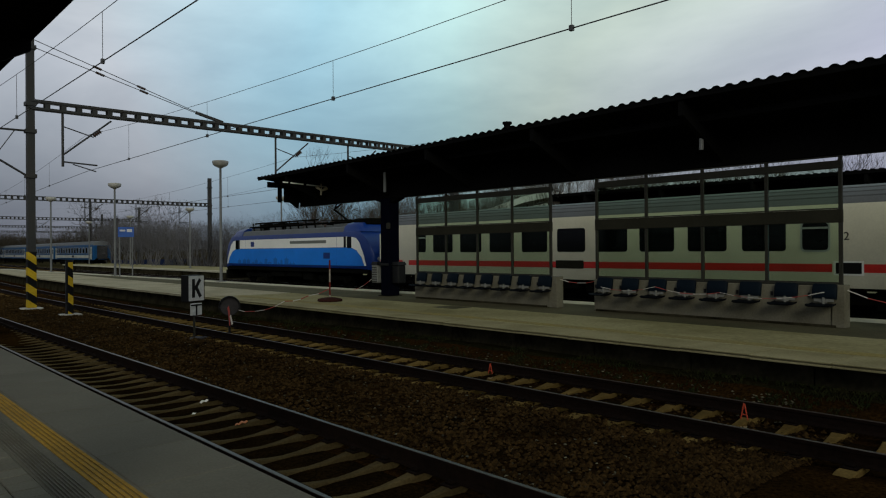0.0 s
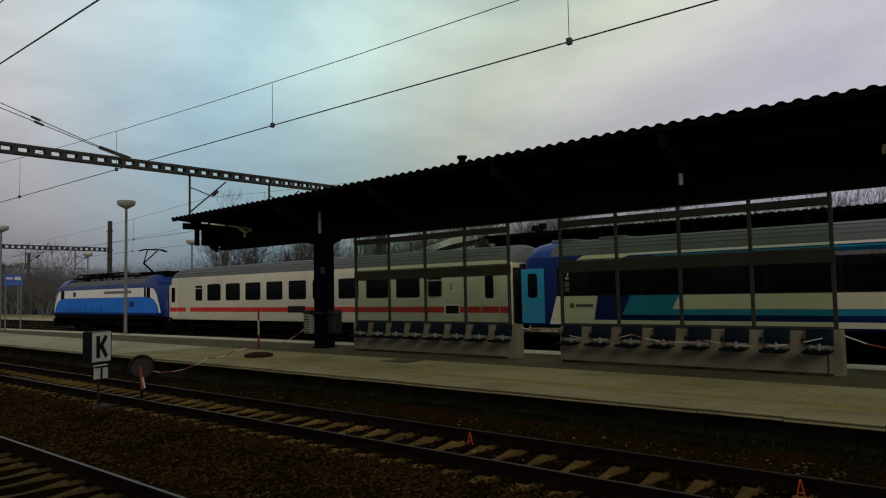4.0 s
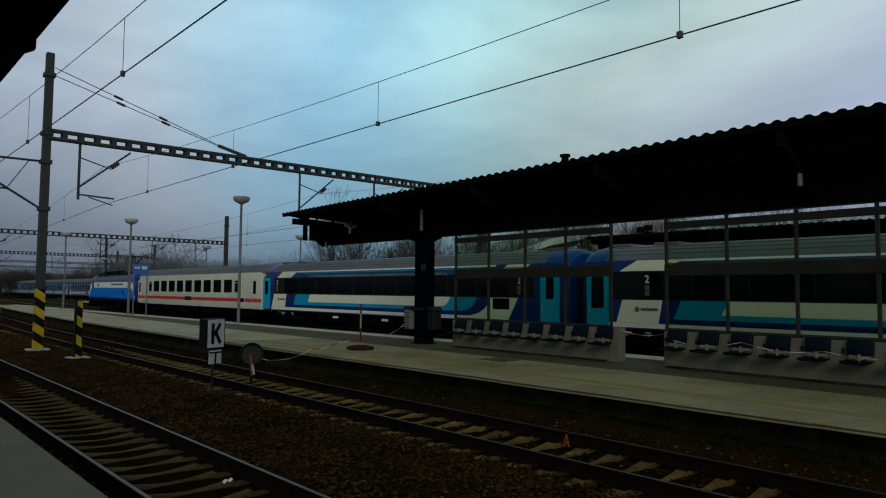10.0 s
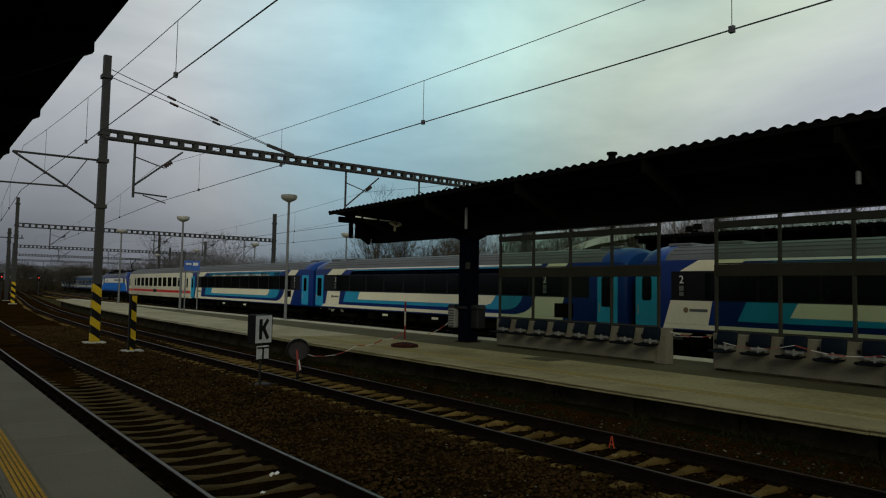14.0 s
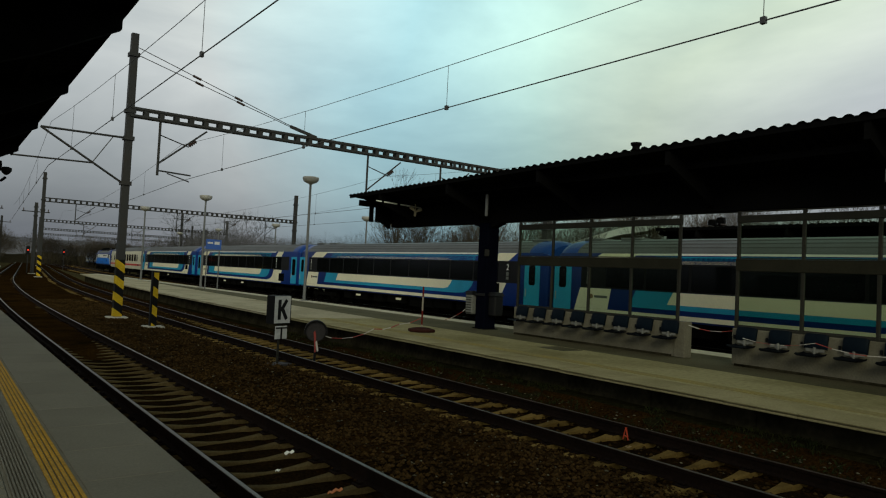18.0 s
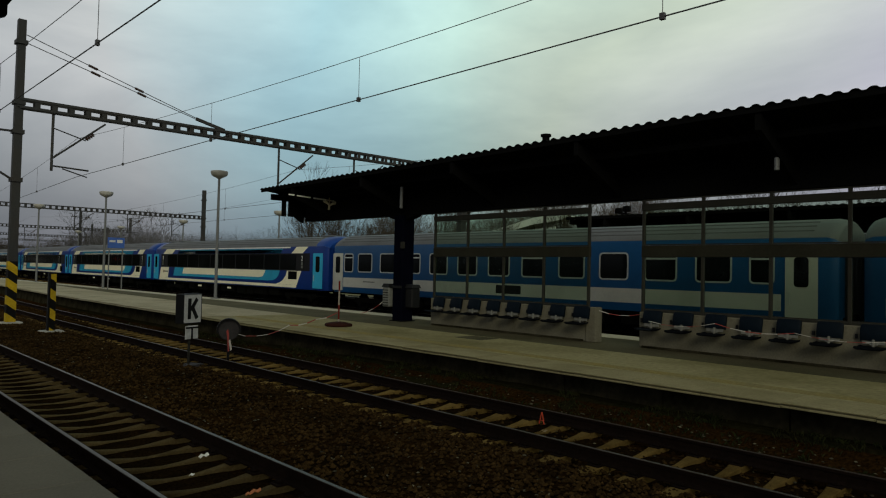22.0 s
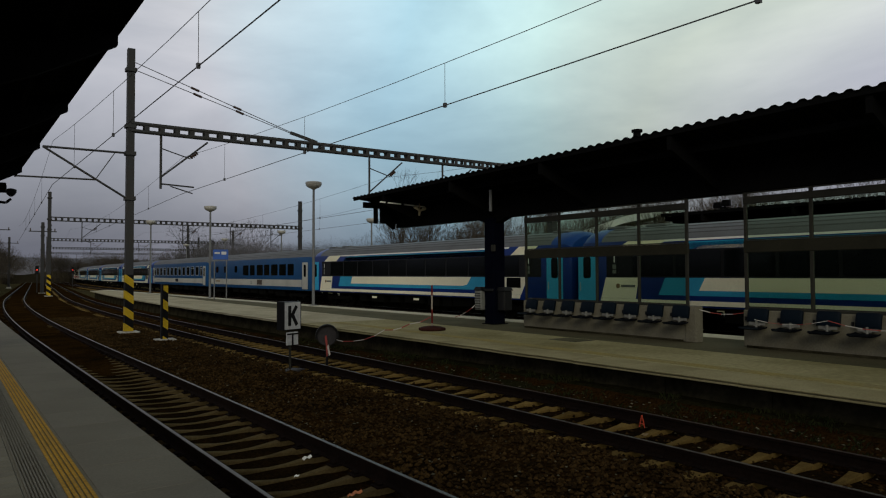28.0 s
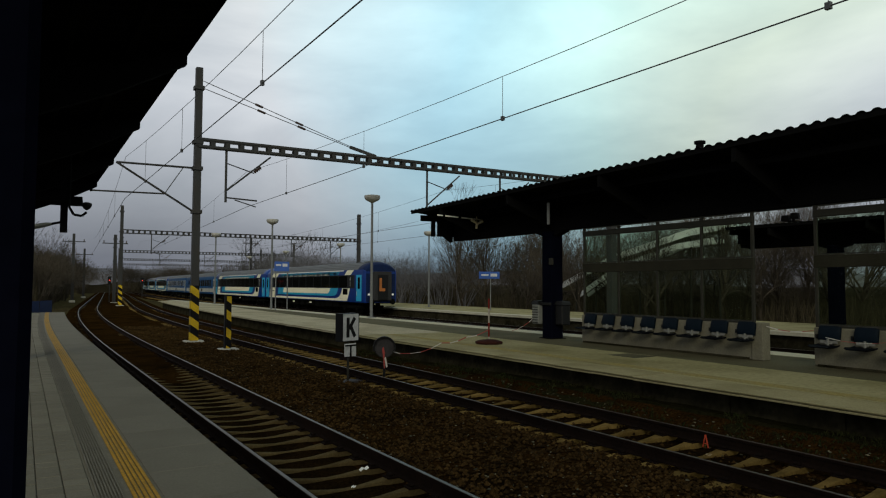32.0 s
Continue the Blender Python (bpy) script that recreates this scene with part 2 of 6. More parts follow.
# paler copy of the island paving: open daylight is put into the colour
M_ISPALE = mat("open_lit_paving", (0.345, 0.313, 0.215), 0.88, dirt=(0.215, 0.19, 0.115), amount=0.85, size=2.4, grain=0.14, fine=9, bump=0.15, rand=0.04, spec=0.03)
M_FAREDGE = mat("pale_edge_slab", (0.42, 0.395, 0.30), 0.85, dirt=(0.28, 0.26, 0.18), amount=0.6, size=1.3, grain=0.12, fine=30, spec=0.03)
M_ASPH = mat("dark_asphalt", (0.092, 0.085, 0.050), 0.9, dirt=(0.058, 0.053, 0.030), amount=0.8, size=1.6, grain=0.2, fine=30, bump=0.2, spec=0.03)
M_TAPER = mat("weathered_red_tape", (0.30, 0.04, 0.03), 0.7)
M_TAPEW = mat("weathered_white_tape", (0.50, 0.47, 0.42), 0.7)
M_SCRAP = mat("orange_plastic", (0.50, 0.16, 0.04), 0.5, amount=0.4, size=0.05)
M_BROWNB = mat("brown_board", (0.045, 0.030, 0.016), 0.7, amount=0.3, size=0.4)
M_BEIGE = mat("beige_enamel", (0.66, 0.58, 0.40), 0.5, amount=0.4, size=0.2)
M_YFAINT = mat("faded_yellow_line", (0.25, 0.205, 0.070), 0.85, dirt=(0.205, 0.178, 0.085), amount=0.95, size=0.8, grain=0.2, spec=0.03)
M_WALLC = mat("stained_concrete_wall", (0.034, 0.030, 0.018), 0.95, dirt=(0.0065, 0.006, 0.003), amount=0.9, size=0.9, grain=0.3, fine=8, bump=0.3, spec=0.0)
M_BENCHC = mat("pale_concrete_plinth", (0.145, 0.135, 0.100), 0.9, dirt=(0.085, 0.078, 0.052), amount=0.7, size=0.8, grain=0.12, fine=25, bump=0.15, spec=0.03)
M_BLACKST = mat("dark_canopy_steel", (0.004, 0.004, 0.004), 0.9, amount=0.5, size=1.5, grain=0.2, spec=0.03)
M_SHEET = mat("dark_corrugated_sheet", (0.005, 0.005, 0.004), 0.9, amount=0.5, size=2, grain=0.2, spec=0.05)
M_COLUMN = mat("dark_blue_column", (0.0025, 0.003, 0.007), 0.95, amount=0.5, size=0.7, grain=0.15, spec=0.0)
M_FRAME = mat("grey_steel_frame", (0.026, 0.025, 0.019), 0.6, 0.1, amount=0.4, size=0.5, spec=0.12)
M_BAND = mat("dull_metal_panel", (0.022, 0.021, 0.014), 0.7, amount=0.5, size=0.9, spec=0.06)
M_GLASS = glass("green_screen_glass", (0.61, 0.73, 0.58))
M_SEAT = mat("dark_blue_seat_plastic", (0.002, 0.006, 0.011), 0.6, amount=0.3, size=0.3, spec=0.08)
M_SEATM = mat("pale_seat_arm", (0.18, 0.18, 0.16), 0.6, amount=0.5, size=0.2, spec=0.1)
M_PAN = mat("black_seat_pan", (0.003, 0.004, 0.006), 0.7, amount=0.3, size=0.3, spec=0.05)
M_FOOTR = mat("maroon_rubber_foot", (0.035, 0.012, 0.009), 0.9, amount=0.4, size=0.3, spec=0.05)
M_BINM = mat("grey_bin_mesh", (0.16, 0.165, 0.15), 0.7, amount=0.4, size=0.2, spec=0.2)
M_PALE = mat("pale_stone", (0.13, 0.118, 0.078), 0.9, amount=0.4, size=0.2, rand=0.75, spec=0.05)
M_FENCE = mat("dark_blue_fence_paint", (0.004, 0.012, 0.05), 0.6, amount=0.4, size=0.8, spec=0.2)
M_MAST = mat("grey_mast_steel", (0.036, 0.037, 0.037), 0.65, 0.2, dirt=(0.045, 0.037, 0.029), amount=0.5, size=0.8, spec=0.2)
M_GALV = mat("galvanised_steel", (0.15, 0.155, 0.155), 0.6, 0.3, amount=0.35, size=0.7, spec=0.2)
M_WIRE = mat("catenary_wire", (0.06, 0.06, 0.062), 0.6, 0.3)
M_INSUL = mat("brown_insulator", (0.05, 0.03, 0.025), 0.35)
M_HAZARD = bands("yellow_black_bands", (0.50, 0.34, 0.02), (0.006, 0.006, 0.006), 0.34, 0.75)
M_REDWH = bands("red_white_bands", (0.30, 0.27, 0.22), (0.12, 0.010, 0.007), 0.42, 0.0)
M_CONCP = mat("mast_footing_concrete", (0.38, 0.36, 0.30), 0.9, amount=0.5, size=0.4)
M_SIGNW = mat("white_sign_face", (0.50, 0.50, 0.49), 0.5, amount=0.3, size=0.4)
M_BLACK = mat("black_paint", (0.005, 0.005, 0.005), 0.6, spec=0.2)
M_DISC = mat("grey_disc_back", (0.045, 0.042, 0.042), 0.7, amount=0.5, size=0.3, spec=0.1)
M_RED = mat("red_marking_paint", (0.50, 0.06, 0.02), 0.7, amount=0.4, size=0.1)
M_BLUE = mat("blue_sign_face", (0.02, 0.08, 0.32), 0.5, amount=0.3, size=0.4)
M_LAMPH = mat("pale_lamp_head", (0.38, 0.37, 0.33), 0.5, amount=0.4, size=0.3)
# trains
M_IVORY = mat("ivory_coach_paint", (0.62, 0.60, 0.46), 0.42, dirt=(0.46, 0.44, 0.33), amount=0.5, size=2, grain=0.04)
M_REDSTR = mat("red_coach_stripe", (0.55, 0.018, 0.012), 0.4, amount=0.3, size=2)
M_ROOFG = mat("grey_coach_roof", (0.08925, 0.09775, 0.102), 0.65, dirt=(0.0595, 0.0612, 0.0595), amount=0.7, size=2.5, grain=0.08)
M_WIN = mat("dark_window_glass", (0.003, 0.004, 0.004), 0.08, amount=0.2, size=2, spec=0.14)
M_NAVY = mat("navy_coach_paint", (0.0035, 0.027, 0.165), 0.38, amount=0.4, size=2, grain=0.05, spec=0.3)
M_ROYAL = mat("royal_blue_paint", (0.005, 0.044, 0.225), 0.4, amount=0.3, size=2, grain=0.05, spec=0.25)
M_TEAL = mat("teal_coach_paint", (0.012, 0.29, 0.47), 0.4, amount=0.3, size=1.5, grain=0.05)
M_DOORT = mat("teal_door_paint", (0.02, 0.36, 0.60), 0.4, amount=0.3, size=1.5, grain=0.05)
M_CREAM = mat("cream_coach_paint", (0.82, 0.78, 0.56), 0.42, dirt=(0.64, 0.60, 0.42), amount=0.4, size=2, grain=0.04)
M_WHITES = mat("white_coach_stripe", (0.80, 0.80, 0.74), 0.42, dirt=(0.6, 0.6, 0.54), amount=0.3, size=2, grain=0.04)
M_CDBLUE = mat("deep_blue_coach_paint", (0.006, 0.060, 0.17), 0.38, amount=0.4, size=2, grain=0.05, spec=0.3)
M_CDGREY = mat("pale_grey_coach_paint", (0.42, 0.42, 0.37), 0.42, amount=0.4, size=2, grain=0.05)
M_LOCOB = mat("bright_blue_loco_paint", (0.012, 0.18, 0.68), 0.4, amount=0.25, size=2, grain=0.04, spec=0.25)
M_SKYLINE = mat("dark_blue_print", (0.009, 0.11, 0.42), 0.4, amount=0.25, size=2, grain=0.04, spec=0.25)
M_UNDER = mat("sooty_underframe", (0.004, 0.004, 0.003), 0.9, amount=0.5, size=0.8, grain=0.3, spec=0.03)
M_ALU = mat("window_frame_alloy", (0.42, 0.43, 0.42), 0.45, 0.3, amount=0.3, size=0.5)
M_BELLOW = mat("black_rubber_bellows", (0.012, 0.012, 0.013), 0.8)
M_LOGO = mat("orange_brown_marking", (0.20, 0.13, 0.05), 0.6)
M_BAR = mat("faint_grey_lettering", (0.13, 0.14, 0.12), 0.6)
# darker copy of the coach blue: the tail end's shade is painted in
M_TAILEND = mat("shade_dark_coach_end", (0.003, 0.012, 0.055), 0.6, amount=0.5, size=0.8, grain=0.1, spec=0.15)
M_TAIL = lit("red_tail_lamp", (0.9, 0.05, 0.03), 1.2)
M_HEADW = lit("white_marker_lamp", (0.8, 0.8, 0.75), 0.1)
M_ORANGE = mat("orange_end_door", (0.36, 0.11, 0.015), 0.5, amount=0.4, size=0.6)
# plants and distance
M_WEED = mat("trackside_weeds", (0.019, 0.024, 0.008), 0.9, dirt=(0.030, 0.024, 0.010), amount=0.8, size=0.6, grain=0.3, rand=0.4, spec=0.03)
M_SOIL = mat("weedy_soil", (0.016, 0.014, 0.006), 1.0, dirt=(0.009, 0.010, 0.004), amount=0.9, size=0.7, grain=0.4, fine=14, bump=0.6, dist=0.03, spec=0.0)
# distance haze is put into this twig colour
M_FARTWIG = mat("haze_paled_twigs", (0.098, 0.095, 0.098), 0.95, amount=0.5, size=1.5, grain=0.3, rand=0.2, spec=0.05)
M_BARK = mat("grey_brown_bark", (0.033, 0.027, 0.0192), 0.95, amount=0.6, size=0.5, grain=0.3, fine=12, spec=0.05)
M_TWIG = mat("bare_twigs", (0.058, 0.049, 0.037), 0.95, amount=0.5, size=1.5, grain=0.3, rand=0.2, spec=0.05)
M_BRUSH = mat("brown_undergrowth", (0.046, 0.039, 0.024), 1.0, dirt=(0.024, 0.021, 0.013), amount=0.7, size=3, grain=0.4, rand=0.3, spec=0.0)
# aerial haze is mixed into the hills' base colour
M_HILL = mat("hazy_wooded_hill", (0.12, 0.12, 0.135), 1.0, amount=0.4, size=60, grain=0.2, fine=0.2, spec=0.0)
M_FARWH = mat("pale_sheet_roof", (0.72, 0.74, 0.72), 0.6, amount=0.4, size=3)


# ---- building helpers ----
class G:
    """Gathers faces for one mesh."""

    def __init__(self):
        self.v, self.f = [], []

    def add(self, vs, fs):
        o = len(self.v)
        self.v += [tuple(p) for p in vs]
        self.f += [tuple(i + o for i in f) for f in fs]
        return self

    def box(self, x0, x1, y0, y1, z0, z1, c=0.0):
        if c <= 0:
            vs = [(x, y, z) for z in (z0, z1) for x, y in ((x0, y0), (x1, y0), (x1, y1), (x0, y1))]
            return self.add(vs, [(3, 2, 1, 0), (4, 5, 6, 7), (0, 1, 5, 4), (1, 2, 6, 5), (2, 3, 7, 6), (3, 0, 4, 7)])
        rings = []
        for z, k in ((z0, c), (z0 + c, 0), (z1 - c, 0), (z1, c)):
            a, b, e, d = x0 + k, x1 - k, y0 + k, y1 - k
            q = c if k == 0 else 0.0
            if q:
                rings.append([(a + q, e, z), (b - q, e, z), (b, e + q, z), (b, d - q, z), (b - q, d, z), (a + q, d, z), (a, d - q, z), (a, e + q, z)])
            else:
                rings.append([(a, e, z), (b, e, z), (b, e, z), (b, d, z), (b, d, z), (a, d, z), (a, d, z), (a, e, z)])
        return self.loft(rings)

    def loft(self, rings, caps=True, closed=True):
        n = len(rings[0])
        fs = []
        for r in range(len(rings) - 1):
            for i in range(n if closed else n - 1):
                j = (i + 1) % n
                fs.append((r * n + i, r * n + j, (r + 1) * n + j, (r + 1) * n + i))
        if caps:
            fs.append(tuple(reversed(range(n))))
            fs.append(tuple(range((len(rings) - 1) * n, len(rings) * n)))
        return self.add([p for r in rings for p in r], fs)

    def cyl(self, p, q, r0, r1=None, n=10, caps=True):
        r1 = r0 if r1 is None else r1
        p, q = Vector(p), Vector(q)
        d = (q - p).normalized()
        a = d.orthogonal().normalized()
        b = d.cross(a)
        ring = lambda c, r: [c + (a * math.cos(t) + b * math.sin(t)) * r for t in (2 * math.pi * i / n for i in range(n))]
        return self.loft([ring(p, r0), ring(q, r1)], caps)

    def bar(self, p, q, w, h=None):
        """A square bar from p to q, its second side h upright."""
        h = w if h is None else h
        p, q = Vector(p), Vector(q)
        d = (q - p).normalized()
        up = Vector((0, 0, 1)) if abs(d.z) < 0.95 else Vector((0, 1, 0))
        s = d.cross(up).normalized()
        u = s.cross(d)
        ring = lambda c: [c + s * (w / 2 * i) + u * (h / 2 * j) for i, j in ((-1, -1), (1, -1), (1, 1), (-1, 1))]
        return self.loft([ring(p), ring(q)])

    def tube(self, pts, r, n=6):
        for a, b in zip(pts, pts[1:]):
            self.cyl(a, b, r, r, n)
        return self

    def plate(self, poly, x0, x1):
        """A flat plate with the outline poly (y, z), between x0 and x1."""
        return self.loft([[(x0, y, z) for y, z in poly], [(x1, y, z) for y, z in poly]])

    def turn(self, prof, c=(0, 0, 0), n=16):
        """A turned body: prof is (radius, z)."""
        return self.loft([[(c[0] + r * math.cos(2 * math.pi * i / n), c[1] + r * math.sin(2 * math.pi * i / n), c[2] + z) for i in range(n)] for r, z in prof])

    def mesh(self, name, material, smooth=False):
        me = bpy.data.meshes.new(name)
        me.from_pydata(self.v, [], self.f)
        bm = bmesh.new()
        bm.from_mesh(me)
        if len(bm.faces) < 60000:
            bmesh.ops.recalc_face_normals(bm, faces=bm.faces)
        bm.to_mesh(me)
        bm.free()
        me.materials.append(material)
        if smooth:
            me.polygons.foreach_set("use_smooth", [True] * len(me.polygons))
            me.set_sharp_from_angle(angle=radians(38))
        return me


def part(name, g, material, parent=None, label="", smooth=False, at=None):
    ob = new(name, g if isinstance(g, bpy.types.Mesh) else g.mesh(name, material, smooth))
    if parent is not None:
        ob.parent = parent
    if at is not None:
        ob.matrix_basis = at
    if label:
        ob["label"] = label
    return ob


def thing(name, at, label, category, group="", kind=""):
    ob = new(name)
    ob.empty_display_size = 0.3
    ob.matrix_basis = at
    return tagged(ob, label, category, group, kind)


def text(body, size, material, parent, at, name="lettering"):
    cu = bpy.data.curves.new(name, "FONT")
    cu.body, cu.size, cu.extrude, cu.align_x, cu.align_y = body, size, 0.004, "CENTER", "CENTER"
    tmp = bpy.data.objects.new(name, cu)
    scene.collection.objects.link(tmp)
    me = bpy.data.meshes.new_from_object(tmp.evaluated_get(bpy.context.evaluated_depsgraph_get()))
    bpy.data.objects.remove(tmp)
    me.materials.clear()
    me.materials.append(material)
    ob = new(name, me)
    ob.parent, ob.matrix_basis = parent, at
    return ob


# ---- the line of the tracks: straight, then a long bend to the right ----
def bend(o, s, k=0.0016, s0=25.0, s1=85.0):
    """The place o metres right of the base line, s metres along it, and the heading to the right (radians)."""
    a = 0.0 if s <= s0 else (min(s, s1) - s0) * k
    if s <= s0:
        x, y = 0.0, s
    else:
        x, y = (1 - math.cos(a)) / k, s0 + math.sin(a) / k
        if s > s1:
            x, y = x + math.sin(a) * (s - s1), y + math.cos(a) * (s - s1)
    return x + o * math.cos(a), y - o * math.sin(a), a


def bend_far(o, s):
    return bend(o, s, 0.00049, 33.0, 400.0)


STEPS = [-24, -12, 0, 12, 25] + [25 + 5 * i for i in range(1, 13)] + [100, 120, 150, 190, 240]


def sweep(prof, o, fn=bend, steps=STEPS):
    """Sweeps the closed outline prof (across, up) along the line at o."""
    rings = []
    for s in steps:
        x, y, a = fn(o, s)
        rings.append([(x + u * math.cos(a), y - u * math.sin(a), z) for u, z in prof])
    return G().loft(rings)


T1, T2, T3, T4 = 3.52, 8.54, 19.05, 23.6
EDGE1, EDGE2, EDGE2B, EDGE3 = 1.85, 10.17, 17.4, 25.25
PZ = 0.55

# ---- ground, ballast and tracks ----
g = G()
g.add([(-900, -900, -0.42), (900, -900, -0.42), (900, 900, -0.42), (-900, 900, -0.42)], [(0, 1, 2, 3)])
tagged(part("ground", g, M_GRASS), "brown winter ground with sparse dry grass", "ground", kind="structure")


def soil(o, s):
    """How far the weedy soil rises towards the island's wall; it lies higher along the benches."""
    return (0.14 + 0.15 * min(1.0, max(0.0, (20.0 - s) / 7.0))) * min(1.0, max(0.0, (o - 9.5) / 0.75))


def crib(o, s):
    """Ballast between the sleepers lies low where they show, and covers them further on."""
    a, b = abs(o - T1), o - T2
    if a < 0.93 and s > 17:
        return -0.04 + 0.085 * min(1.0, (s - 17) / 8.0)
    if abs(b) < 0.95 and s > 25:
        return -0.04 + 0.08 * min(1.0, (s - 25) / 9.0)
    if -1.34 < b < -0.95:
        return 0.006
    return -0.04 if a < 0.93 or abs(b) < 0.95 else 0.034


def bed(o0, o1, fn, label, tracks=(), along=STEPS, n=14):
    """A ballast bed; its shoulders rise beside the rails and half bury the sleeper ends."""
    g = G()
    rings = []
    for s in along:
        ring = []
        for i in range(n + 1):
            o = o0 + (o1 - o0) * i / n
            x, y, a = fn(o, s)
            edge = 0.0 if 0 < i < n else -0.35
            edge += soil(o, s) if tracks and o < 10.3 else 0.0
            rise = crib(o, s) if tracks else 0.0
            ring.append((x, y, -0.215 + rise + edge + 0.02 * noise.noise((o * 1.7, s * 0.3, 0)) + (0.022 * noise.noise((o * 2.3, s * 2.1, 5)) if rise > 0 else 0.0)))
        rings.append(ring)
    g.loft(rings, caps=False, closed=False)
    return tagged(part("ballast_bed", g, M_BALLAST), label, "ballast", kind="structure")


bed(1.72, 10.35, bend, "rust-brown ballast bed under the two near tracks", (T1, T2), [-24, -12, -6] + [-4 + 0.35 * i for i in range(160)] + [55, 60, 65, 70, 75, 80, 85, 100, 120, 150, 190, 240], 44)
bed(17.25, 25.4, bend_far, "dark ballast bed between the two island platforms")

# a darker ballast strip between the rails of the near tracks
for c, end in ((T1, 19.0), (T2, 28.0)):
    rings = []
    s = -6.0
    while s < end:
        ring = []
        for k in range(8):
            o = c - 0.70 + 0.2 * k
            x, y, a = bend(o, s)
            ring.append((x, y, -0.215 + crib(o, s) + 0.007 + 0.02 * noise.noise((o * 1.7, s * 0.3, 0)) + 0.014 * noise.noise((o * 5.0, s * 5.0, 2)) - (0.03 if k in (0, 7) else 0.0)))
        rings.append(ring)
        s += 0.2
    tagged(part("oily_ballast", G().loft(rings, caps=False, closed=False), M_DARKBAL), "blackish ballast strip between the rails", "ballast", kind="structure")

RAIL = [(-0.075, -0.172), (0.075, -0.172), (0.072, -0.155), (0.012, -0.135), (0.012, -0.045), (0.036, -0.035), (0.036, -0.002), (-0.036, -0.002), (-0.036, -0.035), (-0.012, -0.045), (-0.012, -0.135), (-0.072, -0.155)]
TOP = [(-0.026, -0.0018), (0.026, -0.0018), (0.023, 0.002), (-0.023, 0.002)]


def sleeper_mesh(material, k=1.0):
    """A concrete sleeper: level seats under the rails, a low curved waist between them."""
    g = G()
    rings = []
    for x, w, z in ((-1.30, 0.11, -0.216), (-1.0, 0.115, -0.182), (-0.60, 0.105, -0.174), (-0.42, 0.085, -0.197), (-0.2, 0.074, -0.223), (0.0, 0.07, -0.233), (0.2, 0.074, -0.223), (0.42, 0.085, -0.197), (0.60, 0.105, -0.174), (1.0, 0.115, -0.182), (1.30, 0.11, -0.216)):
        w *= k
        rings.append([(x, -w, -0.32), (x, w, -0.32), (x, w - 0.012, z - 0.012), (x, w - 0.03, z), (x, 0.03 - w, z), (x, 0.012 - w, z - 0.012)])
    return g.loft(rings).mesh("sleeper", material)


FASTEN = G().box(-0.19, 0.19, -0.085, 0.085, -0.185, -0.160, 0.006).box(-0.155, -0.085, -0.05, 0.05, -0.162, -0.128, 0.012).box(0.085, 0.155, -0.05, 0.05, -0.162, -0.128, 0.012).mesh("rail_fastening", M_RUST)
SLEEPER, SLEEPER1 = sleeper_mesh(M_SLEEPER), sleeper_mesh(M_SLEEPER1, 0.8)


def track(o, fn, label, near, far, piece=SLEEPER, top=M_DULL, pitch=0.5885):
    """A track: rails, polished tops, each sleeper in the stretch near, the rest joined."""
    t = thing("track", pose(0, 0, 0), label, "railway track", kind="structure")
    for r in (-0.7525, 0.7525):
        rail = part("rail", sweep(RAIL, o + r, fn), M_RUST, t)
        part("running_surface", sweep(TOP, o + r, fn), top, rail, "worn steel rail top")
    rnd = random.Random(int(o * 10))
    rest = G()
    src = [v.co.copy() for v in SLEEPER.vertices]
    fcs = [tuple(p.vertices) for p in SLEEPER.polygons]
    s = near[0]
    while s < far:
        x, y, a = fn(o, s)
        m = pose(x + rnd.uniform(-0.02, 0.02), y, rnd.uniform(-0.008, 0.006), 0, 0, -math.degrees(a) + rnd.uniform(-0.7, 0.7))
        if s < near[1]:
            sl = part("sleeper", piece, None, t, at=m)
            for r in (-0.7525, 0.7525) if o < 10 and s < 34 else ():
                part("rail_fastening", FASTEN, None, sl, at=pose(r, 0, 0))
        else:
            rest.add([m @ c for c in src], fcs)
        s += pitch
    if rest.v:
        tagged(part("sleepers", rest, piece.materials[0], t), kind="stuff")
    return t


track(T1, bend, "near railway track with bright worn rails on concrete sleepers", (-4.23, 62), 150, SLEEPER1, M_STEEL, 0.565)
track(T2, bend, "railway track beside the island platform, sleepers half buried", (-5.31, 62), 150)
track(T3, bend_far, "unused far railway track behind the island platform", (-6.0, 40), 150)
track(T4, bend_far, "far railway track on which the train runs", (-14.0, 45), 240, SLEEPER, M_STEEL)

# loose stones on the ballast
g = G()
rnd = random.Random(5)
OCT = [(1, 0, 0), (0, 1, 0), (-1, 0, 0), (0, -1, 0), (0, 0, 1), (0, 0, -1)]
OCF = [(0, 1, 4), (1, 2, 4), (2, 3, 4), (3, 0, 4), (1, 0, 5), (2, 1, 5), (3, 2, 5), (0, 3, 5)]
for i in range(26000):
    s = 1.0 + 44 * rnd.random() ** 1.6
    o = rnd.choice((rnd.uniform(4.4, 7.7), rnd.uniform(4.3, 9.9), rnd.uniform(4.4, 7.7), rnd.uniform(4.3, 7.6)))
    x, y, a = bend(o, s)
    r = rnd.uniform(0.018, 0.046)
    bz = -0.212 + crib(o, s)
    g.add([(x + px * r * rnd.uniform(0.7, 1.3), y + py * r * rnd.uniform(0.7, 1.3), bz + pz * r * rnd.uniform(0.5, 0.9) + 0.012) for px, py, pz in OCT], OCF)
